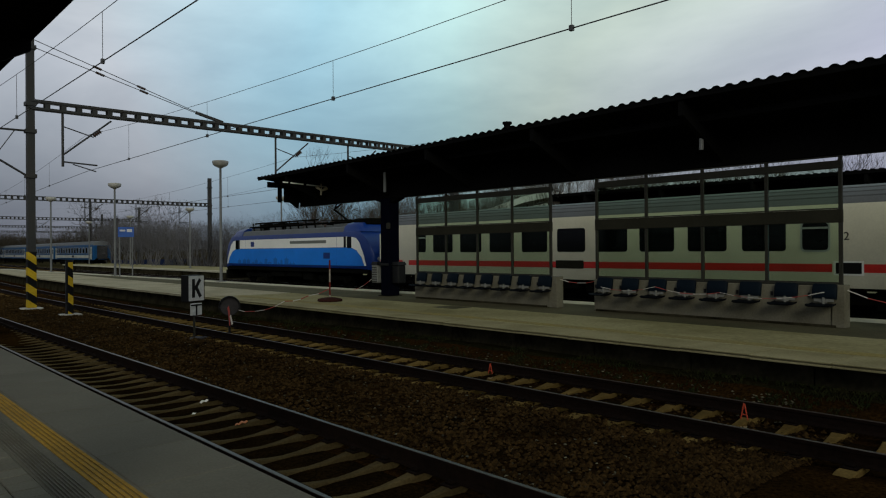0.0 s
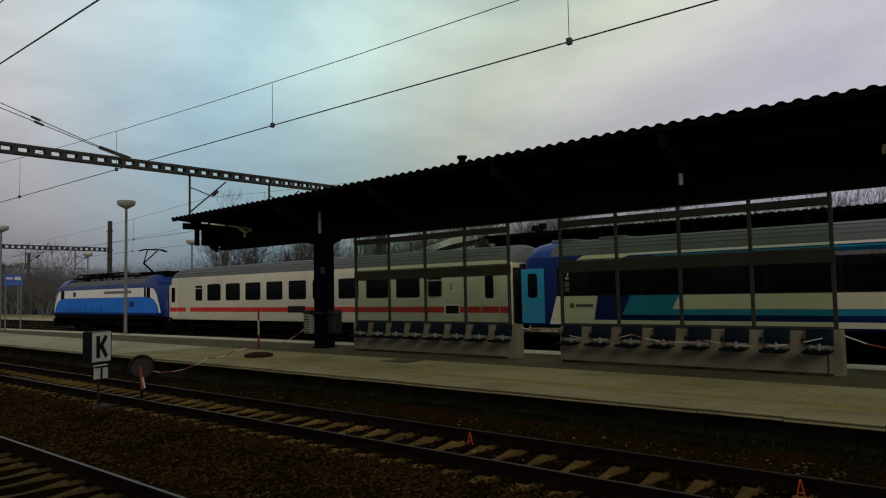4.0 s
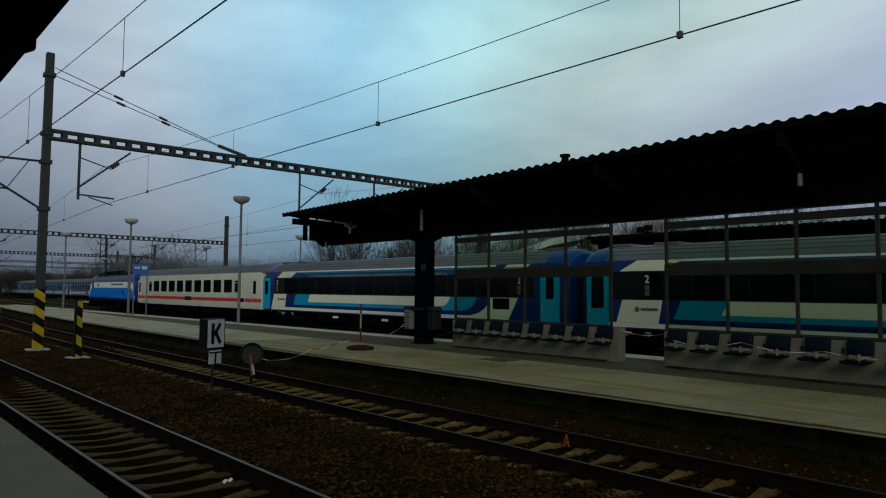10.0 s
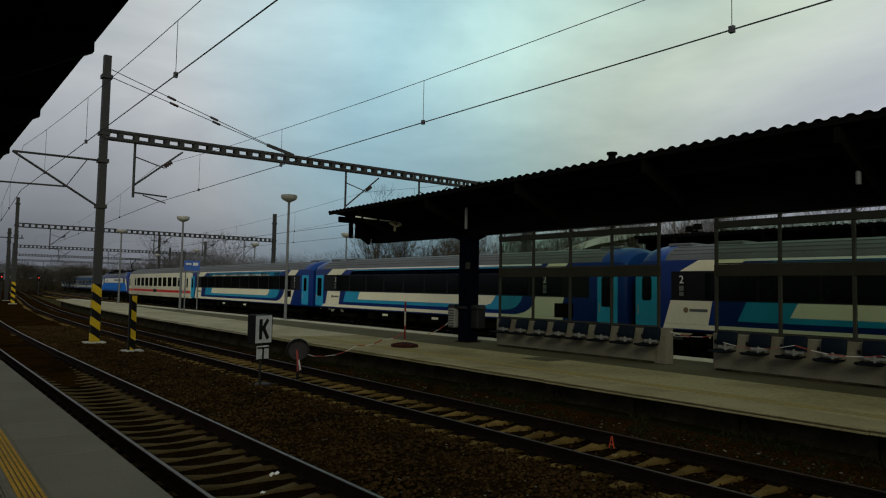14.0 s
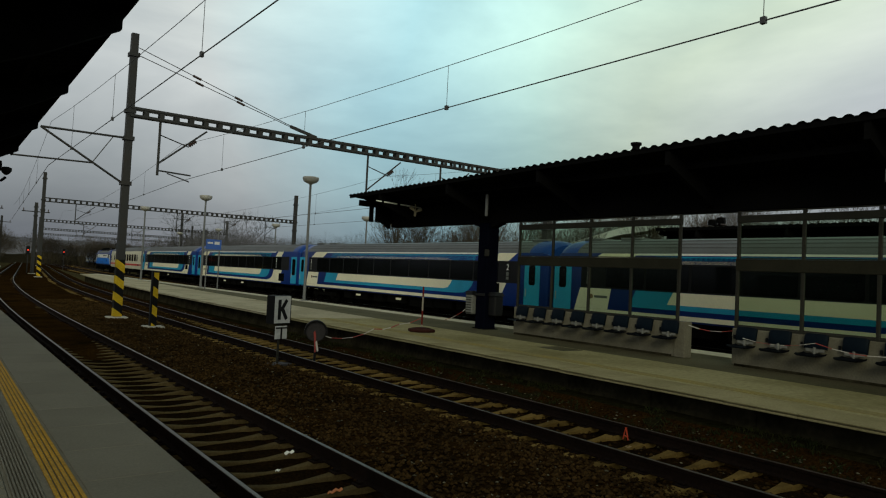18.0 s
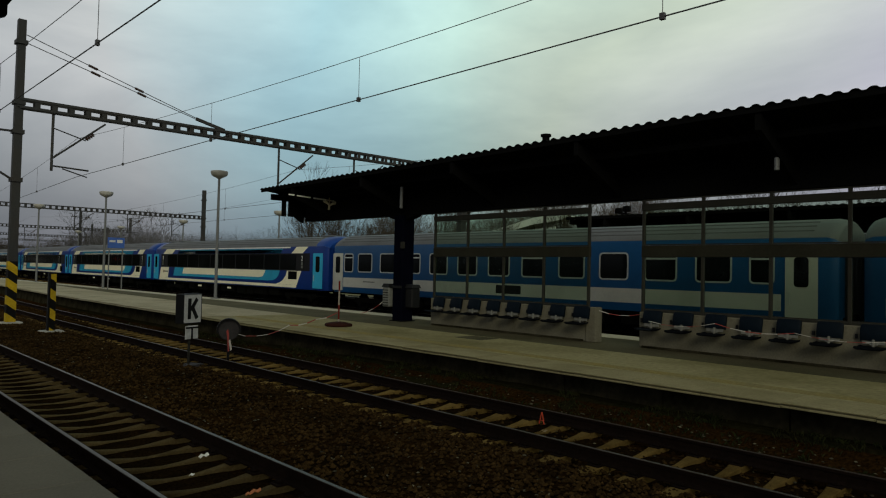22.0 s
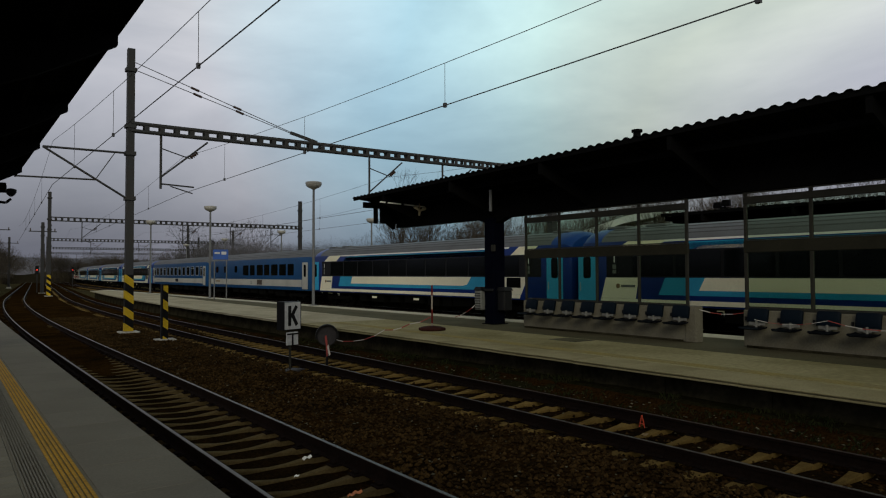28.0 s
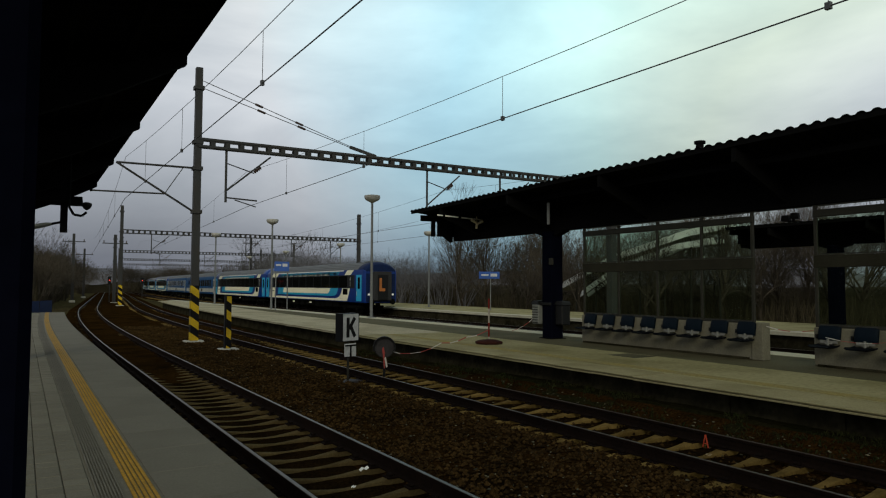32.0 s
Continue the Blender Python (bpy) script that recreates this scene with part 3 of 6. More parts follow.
for i in range(4500):
    s = 1.0 + 40 * rnd.random() ** 1.5
    c = rnd.choice((T1, T2, T2))
    d = rnd.choice((rnd.uniform(-1.75, -1.28), rnd.uniform(0.90, 1.45)))
    x, y, a = bend(c + d, s)
    r = rnd.uniform(0.018, 0.04)
    g.add([(x + px * r * rnd.uniform(0.7, 1.3), y + py * r * rnd.uniform(0.7, 1.3), -0.168 + pz * r * rnd.uniform(0.5, 0.9)) for px, py, pz in OCT], OCF)
tagged(part("ballast_stones", g, M_STONE), "loose brown ballast stones between the tracks", "ballast", kind="stuff")


# litter, and glints of light on the ballast put in as paler stones
g = G()
for i in range(1600):
    s = 2.0 + 36 * rnd.random() ** 1.4
    o = rnd.choice((rnd.uniform(4.5, 9.9), rnd.uniform(4.6, 7.4), rnd.uniform(9.35, 10.0)))
    x, y, a = bend(o, s)
    bz = -0.205 + crib(o, s) + soil(o, s)
    r = rnd.uniform(0.012, 0.030)
    g.add([(x + px * r * rnd.uniform(0.7, 1.6), y + py * r * rnd.uniform(0.7, 1.6), bz + pz * r * 0.5) for px, py, pz in OCT], OCF)
tagged(part("pale_stones", g, M_PALE), "scattered pale stones and litter, partly painted glints, on the ballast", "ballast", kind="stuff")


# weeds on the soil at the foot of the island's wall
g = G()
for i in range(1500):
    s = 0.5 + 24 * rnd.random() ** 1.3
    o = rnd.uniform(9.65, 10.55)
    if noise.noise((s * 0.9, o * 1.3, 4)) < -0.05:
        continue
    x, y, a = bend(o, s)
    z = -0.20 + soil(o, s)
    for k in range(6):
        an, h, w = rnd.uniform(0, 6.28), rnd.uniform(0.025, 0.09), rnd.uniform(0.003, 0.006)
        u, v = math.cos(an), math.sin(an)
        px, py = x + rnd.uniform(-0.05, 0.05), y + rnd.uniform(-0.05, 0.05)
        g.add([(px - v * w, py + u * w, z - 0.03), (px + v * w, py - u * w, z - 0.03), (px + u * h * 0.3, py + v * h * 0.3, z + h * 0.7), (px + u * h * 0.8, py + v * h * 0.8, z + h)], [(0, 1, 2), (1, 2, 3)])
tagged(part("weeds", g, M_WEED), "low green and brown weeds along the platform wall", "weeds", kind="stuff")
rings = []
for i in range(150):
    s = -8 + 0.35 * i
    ring = []
    for o in (9.62, 9.85, 10.05, 10.30, 10.66):
        x, y, a = bend(o, s)
        ring.append((x, y, -0.203 + soil(o, s) + 0.012 * (o > 9.7) + 0.03 * noise.noise((o * 3, s * 1.4, 8))))
    rings.append(ring)
tagged(part("soil_strip", G().loft(rings, caps=False, closed=False), M_SOIL), "dark weedy soil strip beside the platform wall", "soil", kind="structure")


# ---- platforms ----
def strip(o0, o1, z0, z1, s0, s1, step=2.5, fn=bend, g=None):
    n = max(1, int((s1 - s0) / step))
    rings = []
    for i in range(n + 1):
        s = s0 + (s1 - s0) * i / n
        a0, a1 = fn(o0, s), fn(o1, s)
        rings.append([(a0[0], a0[1], z0), (a1[0], a1[1], z0), (a1[0], a1[1], z1), (a0[0], a0[1], z1)])
    return (g or G()).loft(rings)


near = thing("near_platform", pose(0, 0, 0), "near station platform of grey blocks with a yellow tactile line", "platform", kind="structure")
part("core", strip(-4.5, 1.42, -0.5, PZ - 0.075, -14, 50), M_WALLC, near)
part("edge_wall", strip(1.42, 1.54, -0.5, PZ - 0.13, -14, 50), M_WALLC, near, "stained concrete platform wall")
for i in range(10):
    part("tactile_rib", strip(0.585 + 0.025 * i, 0.597 + 0.025 * i, PZ - 0.07, PZ + 0.004, -14, 50), M_RIB, near) if i < 8 else None
part("rib_base", strip(0.56, 0.80, PZ - 0.08, PZ - 0.004, -14, 50), M_PAVE, near)
part("yellow_base", strip(0.80, 1.05, PZ - 0.08, PZ - 0.004, -14, 50), M_RIB, near)
for i in range(5):
    part("yellow_rib", strip(0.835 + 0.04 * i, 0.862 + 0.04 * i, PZ - 0.07, PZ + 0.004, -14, 50), M_YELLOW, near, "worn yellow warning line")


def slab_mesh(w, l, h, mtl, name, c=0.012):
    return G().box(-w / 2, w / 2, -l / 2, l / 2, -h, 0, c).mesh(name, mtl)


EDGE_SLAB = slab_mesh(0.795, 0.996, 0.13, M_SLAB, "edge_slab", 0.006)
s = -13.5
while s < 49.6:
    x, y, a = bend(1.4525, s)
    part("edge_slab", EDGE_SLAB, None, near, at=pose(x, y, PZ, 0, 0, -math.degrees(a)))
    s += 1.0
BLOCK = slab_mesh(0.194, 0.194, 0.07, M_PAVE, "paving_block", 0.006)
rest = G()
bv, bf = [v.co.copy() for v in BLOCK.vertices], [tuple(p.vertices) for p in BLOCK.polygons]
rnd = random.Random(9)
s = -13.8
while s < 49.8:
    for i in range(12):
        o = 0.46 - 0.2 * i
        x, y, a = bend(o, s)
        m = pose(x, y, PZ + rnd.uniform(-0.003, 0.002), 0, 0, -math.degrees(a))
        if 4.0 < s < 9.6 and i < 9:
            part("paving_block", BLOCK, None, near, at=m)
        else:
            rest.add([m @ c for c in bv], bf)
    s += 0.2
tagged(part("paving_blocks", rest, M_PAVE, near), kind="stuff")
part("platform_back", strip(-4.5, -1.86, PZ - 0.07, PZ - 0.002, -14, 50), M_PAVE, near)

# the island platform narrows towards its far end
isl = thing("island_platform", pose(0, 0, 0), "long pale island platform with concrete edge slabs and faded yellow line", "platform", kind="structure")


def far_edge(s):
    return EDGE2B - max(0.0, s - 12) * 0.031


def island(o0, z0, z1, s0, s1, inset=0.0):
    rings = []
    n = int((s1 - s0) / 3)
    for i in range(n + 1):
        s = s0 + (s1 - s0) * i / n
        a = bend(o0, s)
        b = (far_edge(s) - inset, s)
        rings.append([(a[0], a[1], z0), (b[0], b[1], z0), (b[0], b[1], z1), (a[0], a[1], z1)])
    return G().loft(rings)


part("core", island(EDGE2 + 0.905, -0.5, PZ - 0.09, -16, 84, 0.3), M_WALLC, isl)
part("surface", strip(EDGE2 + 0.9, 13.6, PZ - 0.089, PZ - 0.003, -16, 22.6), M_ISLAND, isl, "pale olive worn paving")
# past the canopy the brighter light is painted by the paler copy
part("surface", strip(EDGE2 + 0.9, 13.6, PZ - 0.089, PZ - 0.003, 22.6, 84), M_ISPALE, isl, "paving painted paler for open light")
part("middle_strip", island(13.6, PZ - 0.089, PZ - 0.003, -16, 84, 0.9), M_ASPH, isl, "dark asphalt strip")
part("far_edge", G().loft([[(far_edge(s) - 0.9, s, PZ - 0.088), (far_edge(s), s, PZ - 0.088), (far_edge(s), s, PZ + 0.006), (far_edge(s) - 0.9, s, PZ + 0.006)] for s in range(-16, 86, 4)]), M_FAREDGE, isl)
part("yellow_line", strip(11.22, 11.56, PZ - 0.05, PZ + 0.002, -16, 22.6), M_YFAINT, isl, "faded yellow warning line")
wallb = thing("island_wall", pose(0, 0, 0), "stained concrete wall of precast blocks under the platform edge", "wall", kind="structure")
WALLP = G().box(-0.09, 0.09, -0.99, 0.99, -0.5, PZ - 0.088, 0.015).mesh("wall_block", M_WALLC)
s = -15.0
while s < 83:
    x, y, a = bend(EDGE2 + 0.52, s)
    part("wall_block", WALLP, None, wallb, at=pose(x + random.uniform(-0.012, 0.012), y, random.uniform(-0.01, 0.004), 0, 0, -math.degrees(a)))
    s += 2.0
def lipped(material):
    """A platform edge slab whose front carries a narrow groove."""
    return G().box(-0.4475, 0.4475, -0.583, 0.583, -0.026, 0.0, 0.006).box(-0.40, 0.4475, -0.583, 0.583, -0.046, -0.0265).box(-0.4475, 0.4475, -0.583, 0.583, -0.078, -0.0465, 0.006).mesh("edge_slab", material)


# the second slab carries the paler, open-light colour
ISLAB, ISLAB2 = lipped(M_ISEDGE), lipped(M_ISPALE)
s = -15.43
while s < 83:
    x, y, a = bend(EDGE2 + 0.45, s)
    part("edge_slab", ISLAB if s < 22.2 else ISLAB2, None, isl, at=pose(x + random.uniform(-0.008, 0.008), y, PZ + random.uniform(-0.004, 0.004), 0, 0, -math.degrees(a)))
    s += 1.175

third = thing("far_platform", pose(0, 0, 0), "pale far island platform behind the running train", "platform", kind="structure")
part("core", strip(EDGE3 + 0.2, 32.2, -0.5, PZ - 0.1, -30, 110, 6, bend_far), M_WALLC, third)
part("surface", strip(EDGE3 + 0.8, 32.4, PZ - 0.099, PZ - 0.002, -30, 110, 6, bend_far), M_ISLAND, third)
part("edge_slab", strip(EDGE3, EDGE3 + 0.8, PZ - 0.13, PZ + 0.004, -30, 110, 6, bend_far), M_FAREDGE, third)


# ---- canopies on single columns: two wings that rise from the middle beam ----
HALF, EAVE, BEAM = 2.0, 5.36, 4.10
BAY = 16.7


def canopy(name, x, y_end, y_from, cols, label, rise=0.0, drop=0.0, first_arm=2.2, tip=0.40, up=0.0):
    c = thing(name, pose(x, 0, 0), label, "canopy")
    def eave(y):
        return EAVE - drop + rise * min(1.0, max(0.0, (y_end - y) / 18.0))

    # corrugated sheet, one for each wing
    for sgn in (-1, 1):
        g = G()
        rings = []
        pitch = 0.28
        n = int((y_end - y_from) / pitch * 8)
        prof = [0, 0.35, 0.85, 1.0, 1.0, 0.85, 0.35, 0.0]
        for i in range(n + 1):
            y = y_end - i * pitch / 8
            w = 0.055 * prof[i % 8]
            rings.append([(sgn * 0.05, y, 5.02 + w), (sgn * (HALF + 0.04), y, eave(y) - 0.06 + w), (sgn * (HALF + 0.04), y, eave(y) - 0.075 + w), (sgn * 0.05, y, 5.005 + w)])
        g.loft(rings)
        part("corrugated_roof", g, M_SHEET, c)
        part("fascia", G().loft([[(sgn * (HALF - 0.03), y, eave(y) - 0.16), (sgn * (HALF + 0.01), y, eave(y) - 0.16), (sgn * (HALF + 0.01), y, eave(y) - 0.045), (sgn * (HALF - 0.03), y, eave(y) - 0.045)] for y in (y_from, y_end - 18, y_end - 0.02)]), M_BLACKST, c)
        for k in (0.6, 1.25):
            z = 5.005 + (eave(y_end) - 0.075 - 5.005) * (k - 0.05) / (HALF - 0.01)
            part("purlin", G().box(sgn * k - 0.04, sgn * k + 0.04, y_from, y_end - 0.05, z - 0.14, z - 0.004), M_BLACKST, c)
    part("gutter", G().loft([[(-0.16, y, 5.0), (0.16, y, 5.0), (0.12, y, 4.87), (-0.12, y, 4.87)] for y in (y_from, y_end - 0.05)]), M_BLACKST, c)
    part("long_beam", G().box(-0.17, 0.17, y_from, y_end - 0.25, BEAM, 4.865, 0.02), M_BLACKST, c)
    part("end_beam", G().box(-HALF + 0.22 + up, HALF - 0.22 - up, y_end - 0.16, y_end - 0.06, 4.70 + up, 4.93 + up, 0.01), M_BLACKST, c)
    px0 = -1.32 + 0.8 * up
    part("end_post", G().box(px0, px0 + 0.20, y_end - 0.2, y_end - 0.161, 4.28 - 0.2 * up, 4.93 + up, 0.01), M_BLACKST, c)
    bx = px0 + 0.07 + 1.9 * up
    part("end_bracket", G().loft([[(bx + w * (-0.25 - bx), y, 4.30 + 0.7 * up - (0.26 + 0.7 * up) * w) for y in (y_end - 0.3, y_end - 0.1)] + [(bx + w * (-0.25 - bx), y, 4.46) for y in (y_end - 0.1, y_end - 0.3)] for w in (0, 0.6, 1)]), M_BLACKST, c)
    part("end_gusset", G().box(px0 + 0.21 + 0.5 * up, 0.17, y_end - 0.19, y_end - 0.165, 4.10 + up, 4.93 + up), M_BLACKST, c)
    y = y_end - first_arm
    while y > y_from:
        g = G()
        for sgn in (-1, 1):
            ring = lambda k, d: [(sgn * k, y - 0.06, 5.0 + (eave(y) - 5.08) * k / HALF - d), (sgn * k, y + 0.06, 5.0 + (eave(y) - 5.08) * k / HALF - d), (sgn * k, y + 0.06, 5.0 + (eave(y) - 5.08) * k / HALF - 0.01), (sgn * k, y - 0.06, 5.0 + (eave(y) - 5.08) * k / HALF - 0.01)]
            g.loft([ring(0.17, 0.85), ring(1.1, 0.60), ring(HALF - 0.035, tip)])
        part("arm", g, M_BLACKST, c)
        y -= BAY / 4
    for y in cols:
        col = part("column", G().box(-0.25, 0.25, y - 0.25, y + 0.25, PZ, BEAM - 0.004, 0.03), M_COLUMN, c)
        part("haunch", G().loft([[(-0.14, y - d, BEAM - 0.002), (0.14, y - d, BEAM - 0.002), (0.14, y - d, BEAM - h), (-0.14, y - d, BEAM - h)] for d, h in ((-0.7, 0.03), (-0.252, 0.16))]), M_BLACKST, c)
        part("haunch", G().loft([[(-0.14, y + d, BEAM - 0.002), (0.14, y + d, BEAM - 0.002), (0.14, y + d, BEAM - h), (-0.14, y + d, BEAM - h)] for d, h in ((-0.7, 0.03), (-0.252, 0.16))]), M_BLACKST, c)
        part("base_plate", G().box(-0.31, 0.31, y - 0.31, y + 0.31, PZ, PZ + 0.025), M_BLACKST, col)
    return c


canopy_near = canopy("platform_canopy", -0.225, 24.5, -20.0, (2.35, 19.05, -14.35), "dark steel canopy over the near platform, seen from below", 0.11, 0.0, 2.6, 0.26)
canopy_isl = canopy("platform_canopy", 15.2, 24.5, -16.5, (1.44, 18.25, -15.15), "dark corrugated steel canopy over the island platform benches", 0.26, 0.08, up=0.16)
canopy_far = canopy("platform_canopy", 30.0, 21.2, -34.0, (17.2, 0.5, -16.2, -32.9), "dark corrugated steel canopy on the far platform", 0.0, 0.3)
for c in (canopy_near, canopy_isl, canopy_far):
    c["group"] = "platform canopies"
# downpipes and a roof vent of the island canopy
for y, z0, z1 in ((17.17, 4.22, 4.90), (5.61, 4.40, 5.21)):
    part("downpipe", G().cyl((-1.05, y, z0), (-1.05, y, z1), 0.05, n=10), M_GALV, canopy_isl, "pale drain pipe")
vent = part("roof_vent", G().cyl((-1.6, 10.95, EAVE - 0.1), (-1.6, 10.95, EAVE + 0.30), 0.09, n=12), M_BLACKST, canopy_isl, "short roof vent pipe")
part("vent_cap", G().cyl((-1.6, 10.95, EAVE + 0.28), (-1.6, 10.95, EAVE + 0.34), 0.13, n=12), M_BLACKST, vent)


# ---- bench walls with glass screens ----
def seat_unit():
    """A moulded seat with its pale arm, facing -x; its origin is the wall's face."""
    t = thing("seat", pose(0, 0, 0), "dark blue moulded plastic seat on a pale metal bracket", "seat", "seats on the bench walls")
    back = [(-0.03, 1.44), (-0.075, 1.45), (-0.115, 1.36), (-0.135, 1.22), (-0.125, 1.15), (-0.09, 1.15), (-0.06, 1.3)]
    part("backrest", G().loft([[(x + e, y, z - d) for x, z in back] for y, e, d in ((-0.235, 0.02, 0.02), (-0.19, 0, 0), (0.19, 0, 0), (0.235, 0.02, 0.02))]), M_SEAT, t, smooth=True)
    pan = [(-0.10, 1.04), (-0.30, 1.02), (-0.44, 1.03), (-0.50, 1.01), (-0.48, 0.99), (-0.30, 0.985), (-0.12, 1.0)]
    part("seat_pan", G().loft([[(x, y, z + e) for x, z in pan] for y, e in ((-0.235, 0.02), (-0.19, 0), (0.19, 0), (0.235, 0.02))]), M_PAN, t, smooth=True)
    part("bracket", G().box(-0.16, 0.0, -0.022, 0.022, 0.99, 1.17, 0.006).box(-0.15, -0.10, -0.07, 0.07, 1.06, 1.08, 0.006), M_SEATM, t, "pale metal cross bracket")
    part("back_strip", G().box(-0.125, -0.10, -0.19, 0.19, 1.075, 1.135, 0.006), M_SEATM, t, "pale strip under the backrest")
    part("fixing", G().box(-0.03, -0.002, 0.30, 0.345, 1.16, 1.25), M_BLACK, t)
    return t


SEAT0 = seat_unit()
PLX = 14.98


def bench(y0, y1, first, seat0=0.3, pier=(-0.07, 0.18)):
    w = thing("bench_wall", pose(PLX, 0, 0), "pale concrete bench wall with a glazed steel wind screen", "wind screen", "bench walls on the island")
    L = y1 - y0
    part("plinth", G().box(0, 0.24, y0 + pier[1] + 0.003, y1, PZ, 1.40, 0.02), M_BENCHC, w, "pale stained concrete plinth")
    part("end_pier", G().box(-0.03, 0.27, y0 + pier[0], y0 + pier[1], PZ, 1.43, 0.012), M_BENCHC, w)
    part("foot_strip", G().box(-0.05, -0.004, y0 + 0.1, y1 - 0.1, PZ, PZ + 0.05), M_WALLC, w)
    n = 4
    ys = [y0 + 0.04 + (L - 0.08) * i / n for i in range(n + 1)]
    for y in ys:
        part("post", G().box(0.07, 0.14, y - 0.035, y + 0.035, 1.432 if y < y0 + 0.2 else 1.402, 4.095, 0.006), M_FRAME, w)
    part("top_rail", G().box(0.05, 0.16, y0, y1, 3.83, 3.99, 0.01), M_FRAME, w)
    part("cap_rail", G().box(0.08, 0.13, y0, y1, 4.065, 4.095), M_FRAME, w)
    part("mid_panel", G().box(0.055, 0.155, y0, y1, 2.71, 2.985, 0.01), M_BAND, w, "opaque dull metal panel band")
    part("bottom_rail", G().box(0.08, 0.13, y0, y1, 1.40, 1.45), M_FRAME, w)
    for a, b in zip(ys, ys[1:]):
        for z0, z1 in ((1.45, 2.71), (2.987, 3.828)):
            p = part("pane", G().box(0.100, 0.108, a + 0.036, b - 0.036, z0 + 0.002, z1 - 0.002), M_GLASS, w, "slightly green glass pane")
            p.visible_shadow = False
            part("glazing_bead", G().box(0.085, 0.099, a + 0.036, b - 0.036, z0 + 0.002, z0 + 0.03), M_FRAME, p)
    m = 8
    for i in range(m):
        y = y0 + seat0 + 0.769 * i
        at = pose(PLX, y, 0, 0, 0, 0)
        if first and i == 0:
            SEAT0.matrix_basis = at
        else:
            copy_thing(SEAT0, at)
    return w


bench(10.62, 16.59, True, 0.12, (-0.27, 0.02))
bench(3.04, 9.12, False)
bench(-13.4, -7.5, False)

# inspection cover in the paving
cv = thing("inspection_cover", pose(13.15, 12.75, PZ), "dark square inspection cover set in the platform paving", "cover")
part("frame", G().box(-0.36, 0.36, -0.46, 0.46, -0.02, 0.003), M_FRAME, cv)
part("lid", G().box(-0.32, 0.32, -0.42, 0.42, 0.0, 0.007, 0.002), M_ASPH, cv)

# litter bin and clamp on the first column, lamps under the roof
ctl = thing("litter_bin", pose(15.2, 18.25, PZ), "grey mesh litter bin and dark bin clamped to the canopy column", "litter bin")
part("clamp_bar", G().box(-0.30, -0.256, -0.26, 0.68, 1.10, 1.19, 0.01), M_BLACK, ctl)
for y0, x0, paint in ((0.30, -0.36, M_BINM), (-0.62, -0.12, M_BLACK)):
    body = part("bin_body", G().box(x0, x0 + 0.36, y0, y0 + 0.36, 0.46, 1.12, 0.03), paint, ctl)
    part("lid", G().loft([[(x0 - 0.02, y0 - 0.02, 1.122), (x0 + 0.38, y0 - 0.02, 1.122), (x0 + 0.38, y0 + 0.38, 1.122), (x0 - 0.02, y0 + 0.38, 1.122)], [(x0 + 0.02, y0 + 0.03, 1.24), (x0 + 0.34, y0 + 0.03, 1.24), (x0 + 0.34, y0 + 0.33, 1.24), (x0 + 0.02, y0 + 0.33, 1.24)]]), M_BLACK, body, "black lid")
    for i in range(7 if y0 > 0 else 0):
        part("slat", G().box(x0 - 0.01, x0 - 0.001, y0 + 0.03, y0 + 0.33, 0.50 + 0.085 * i, 0.53 + 0.085 * i), M_FRAME, body)
part("junction_box", G().box(-0.32, -0.254, 17.88, 18.06, 2.98, 3.20, 0.01), M_FRAME, canopy_isl, "small grey box on the column")


def roof_lamp(x, y, z, rz):
    t = thing("canopy_lamp", pose(x, y, z, 0, 0, rz), "small beige horn-shaped lamp under the canopy roof", "lamp", "canopy lamps")
    part("horn", G().loft([[(u, r * math.cos(a), -0.25 * u + r * math.sin(a)) for a in (2 * math.pi * k / 10 for k in range(10))] for u, r in ((-0.25, 0.03), (-0.05, 0.045), (0.14, 0.085), (0.18, 0.09))]), M_BEIGE, t, smooth=True)
    part("hanger", G().cyl((0, 0, 0.03), (0, 0, 0.30), 0.02, n=6), M_BLACKST, t)
    part("driver", G().cyl((-0.42, 0, 0.1), (-0.29, 0, 0.07), 0.08, n=10), M_BEIGE, t)


# a floodlight pair on a bracket above the far canopy's end
fl = thing("roof_floodlight", pose(28.6, 18.2, 4.92), "dark pair of floodlights on a bracket over the far canopy", "floodlight")
part("bracket", G().bar((0, -0.42, 0.14), (0, 0.42, 0.26), 0.07, 0.09).box(-0.04, 0.04, -0.05, 0.05, 0.0, 0.30), M_BLACKST, fl)
for y, z in ((-0.12, 0.42), (0.30, 0.34)):
    part("lamp_head", G().loft([[(u, y + w, z + h) for w, h in ((-k, -0.12), (k, -0.12), (k * 0.8, 0.14), (-k * 0.8, 0.14))] for u, k in ((-0.16, 0.20), (0.12, 0.12))]), M_BLACKST, fl)
for x0, x1 in ((13.06, 13.28), (13.40, 13.96), (14.11, 15.0)):
    z0, z1 = 4.884 - 0.042 * (x0 - 13.06), 4.884 - 0.042 * (x1 - 13.06)
    part("lamp_batten", G().bar((x0 - 15.2, 22.2, z0), (x1 - 15.2, 22.2, z1), 0.05, 0.045), M_WHITES, canopy_isl, "pale batten along the roof arm")
pair = thing("canopy_lamp", pose(14.75, 22.1, 4.62), "pair of small beige lamps on a forked bracket under the canopy", "lamp", "canopy lamps")
part("fork", G().bar((-0.02, 0, 0.0), (-0.04, 0, -0.17), 0.06, 0.06).bar((0, 0, 0), (0.02, 0.08, 0.30), 0.03, 0.03), M_BEIGE, pair)
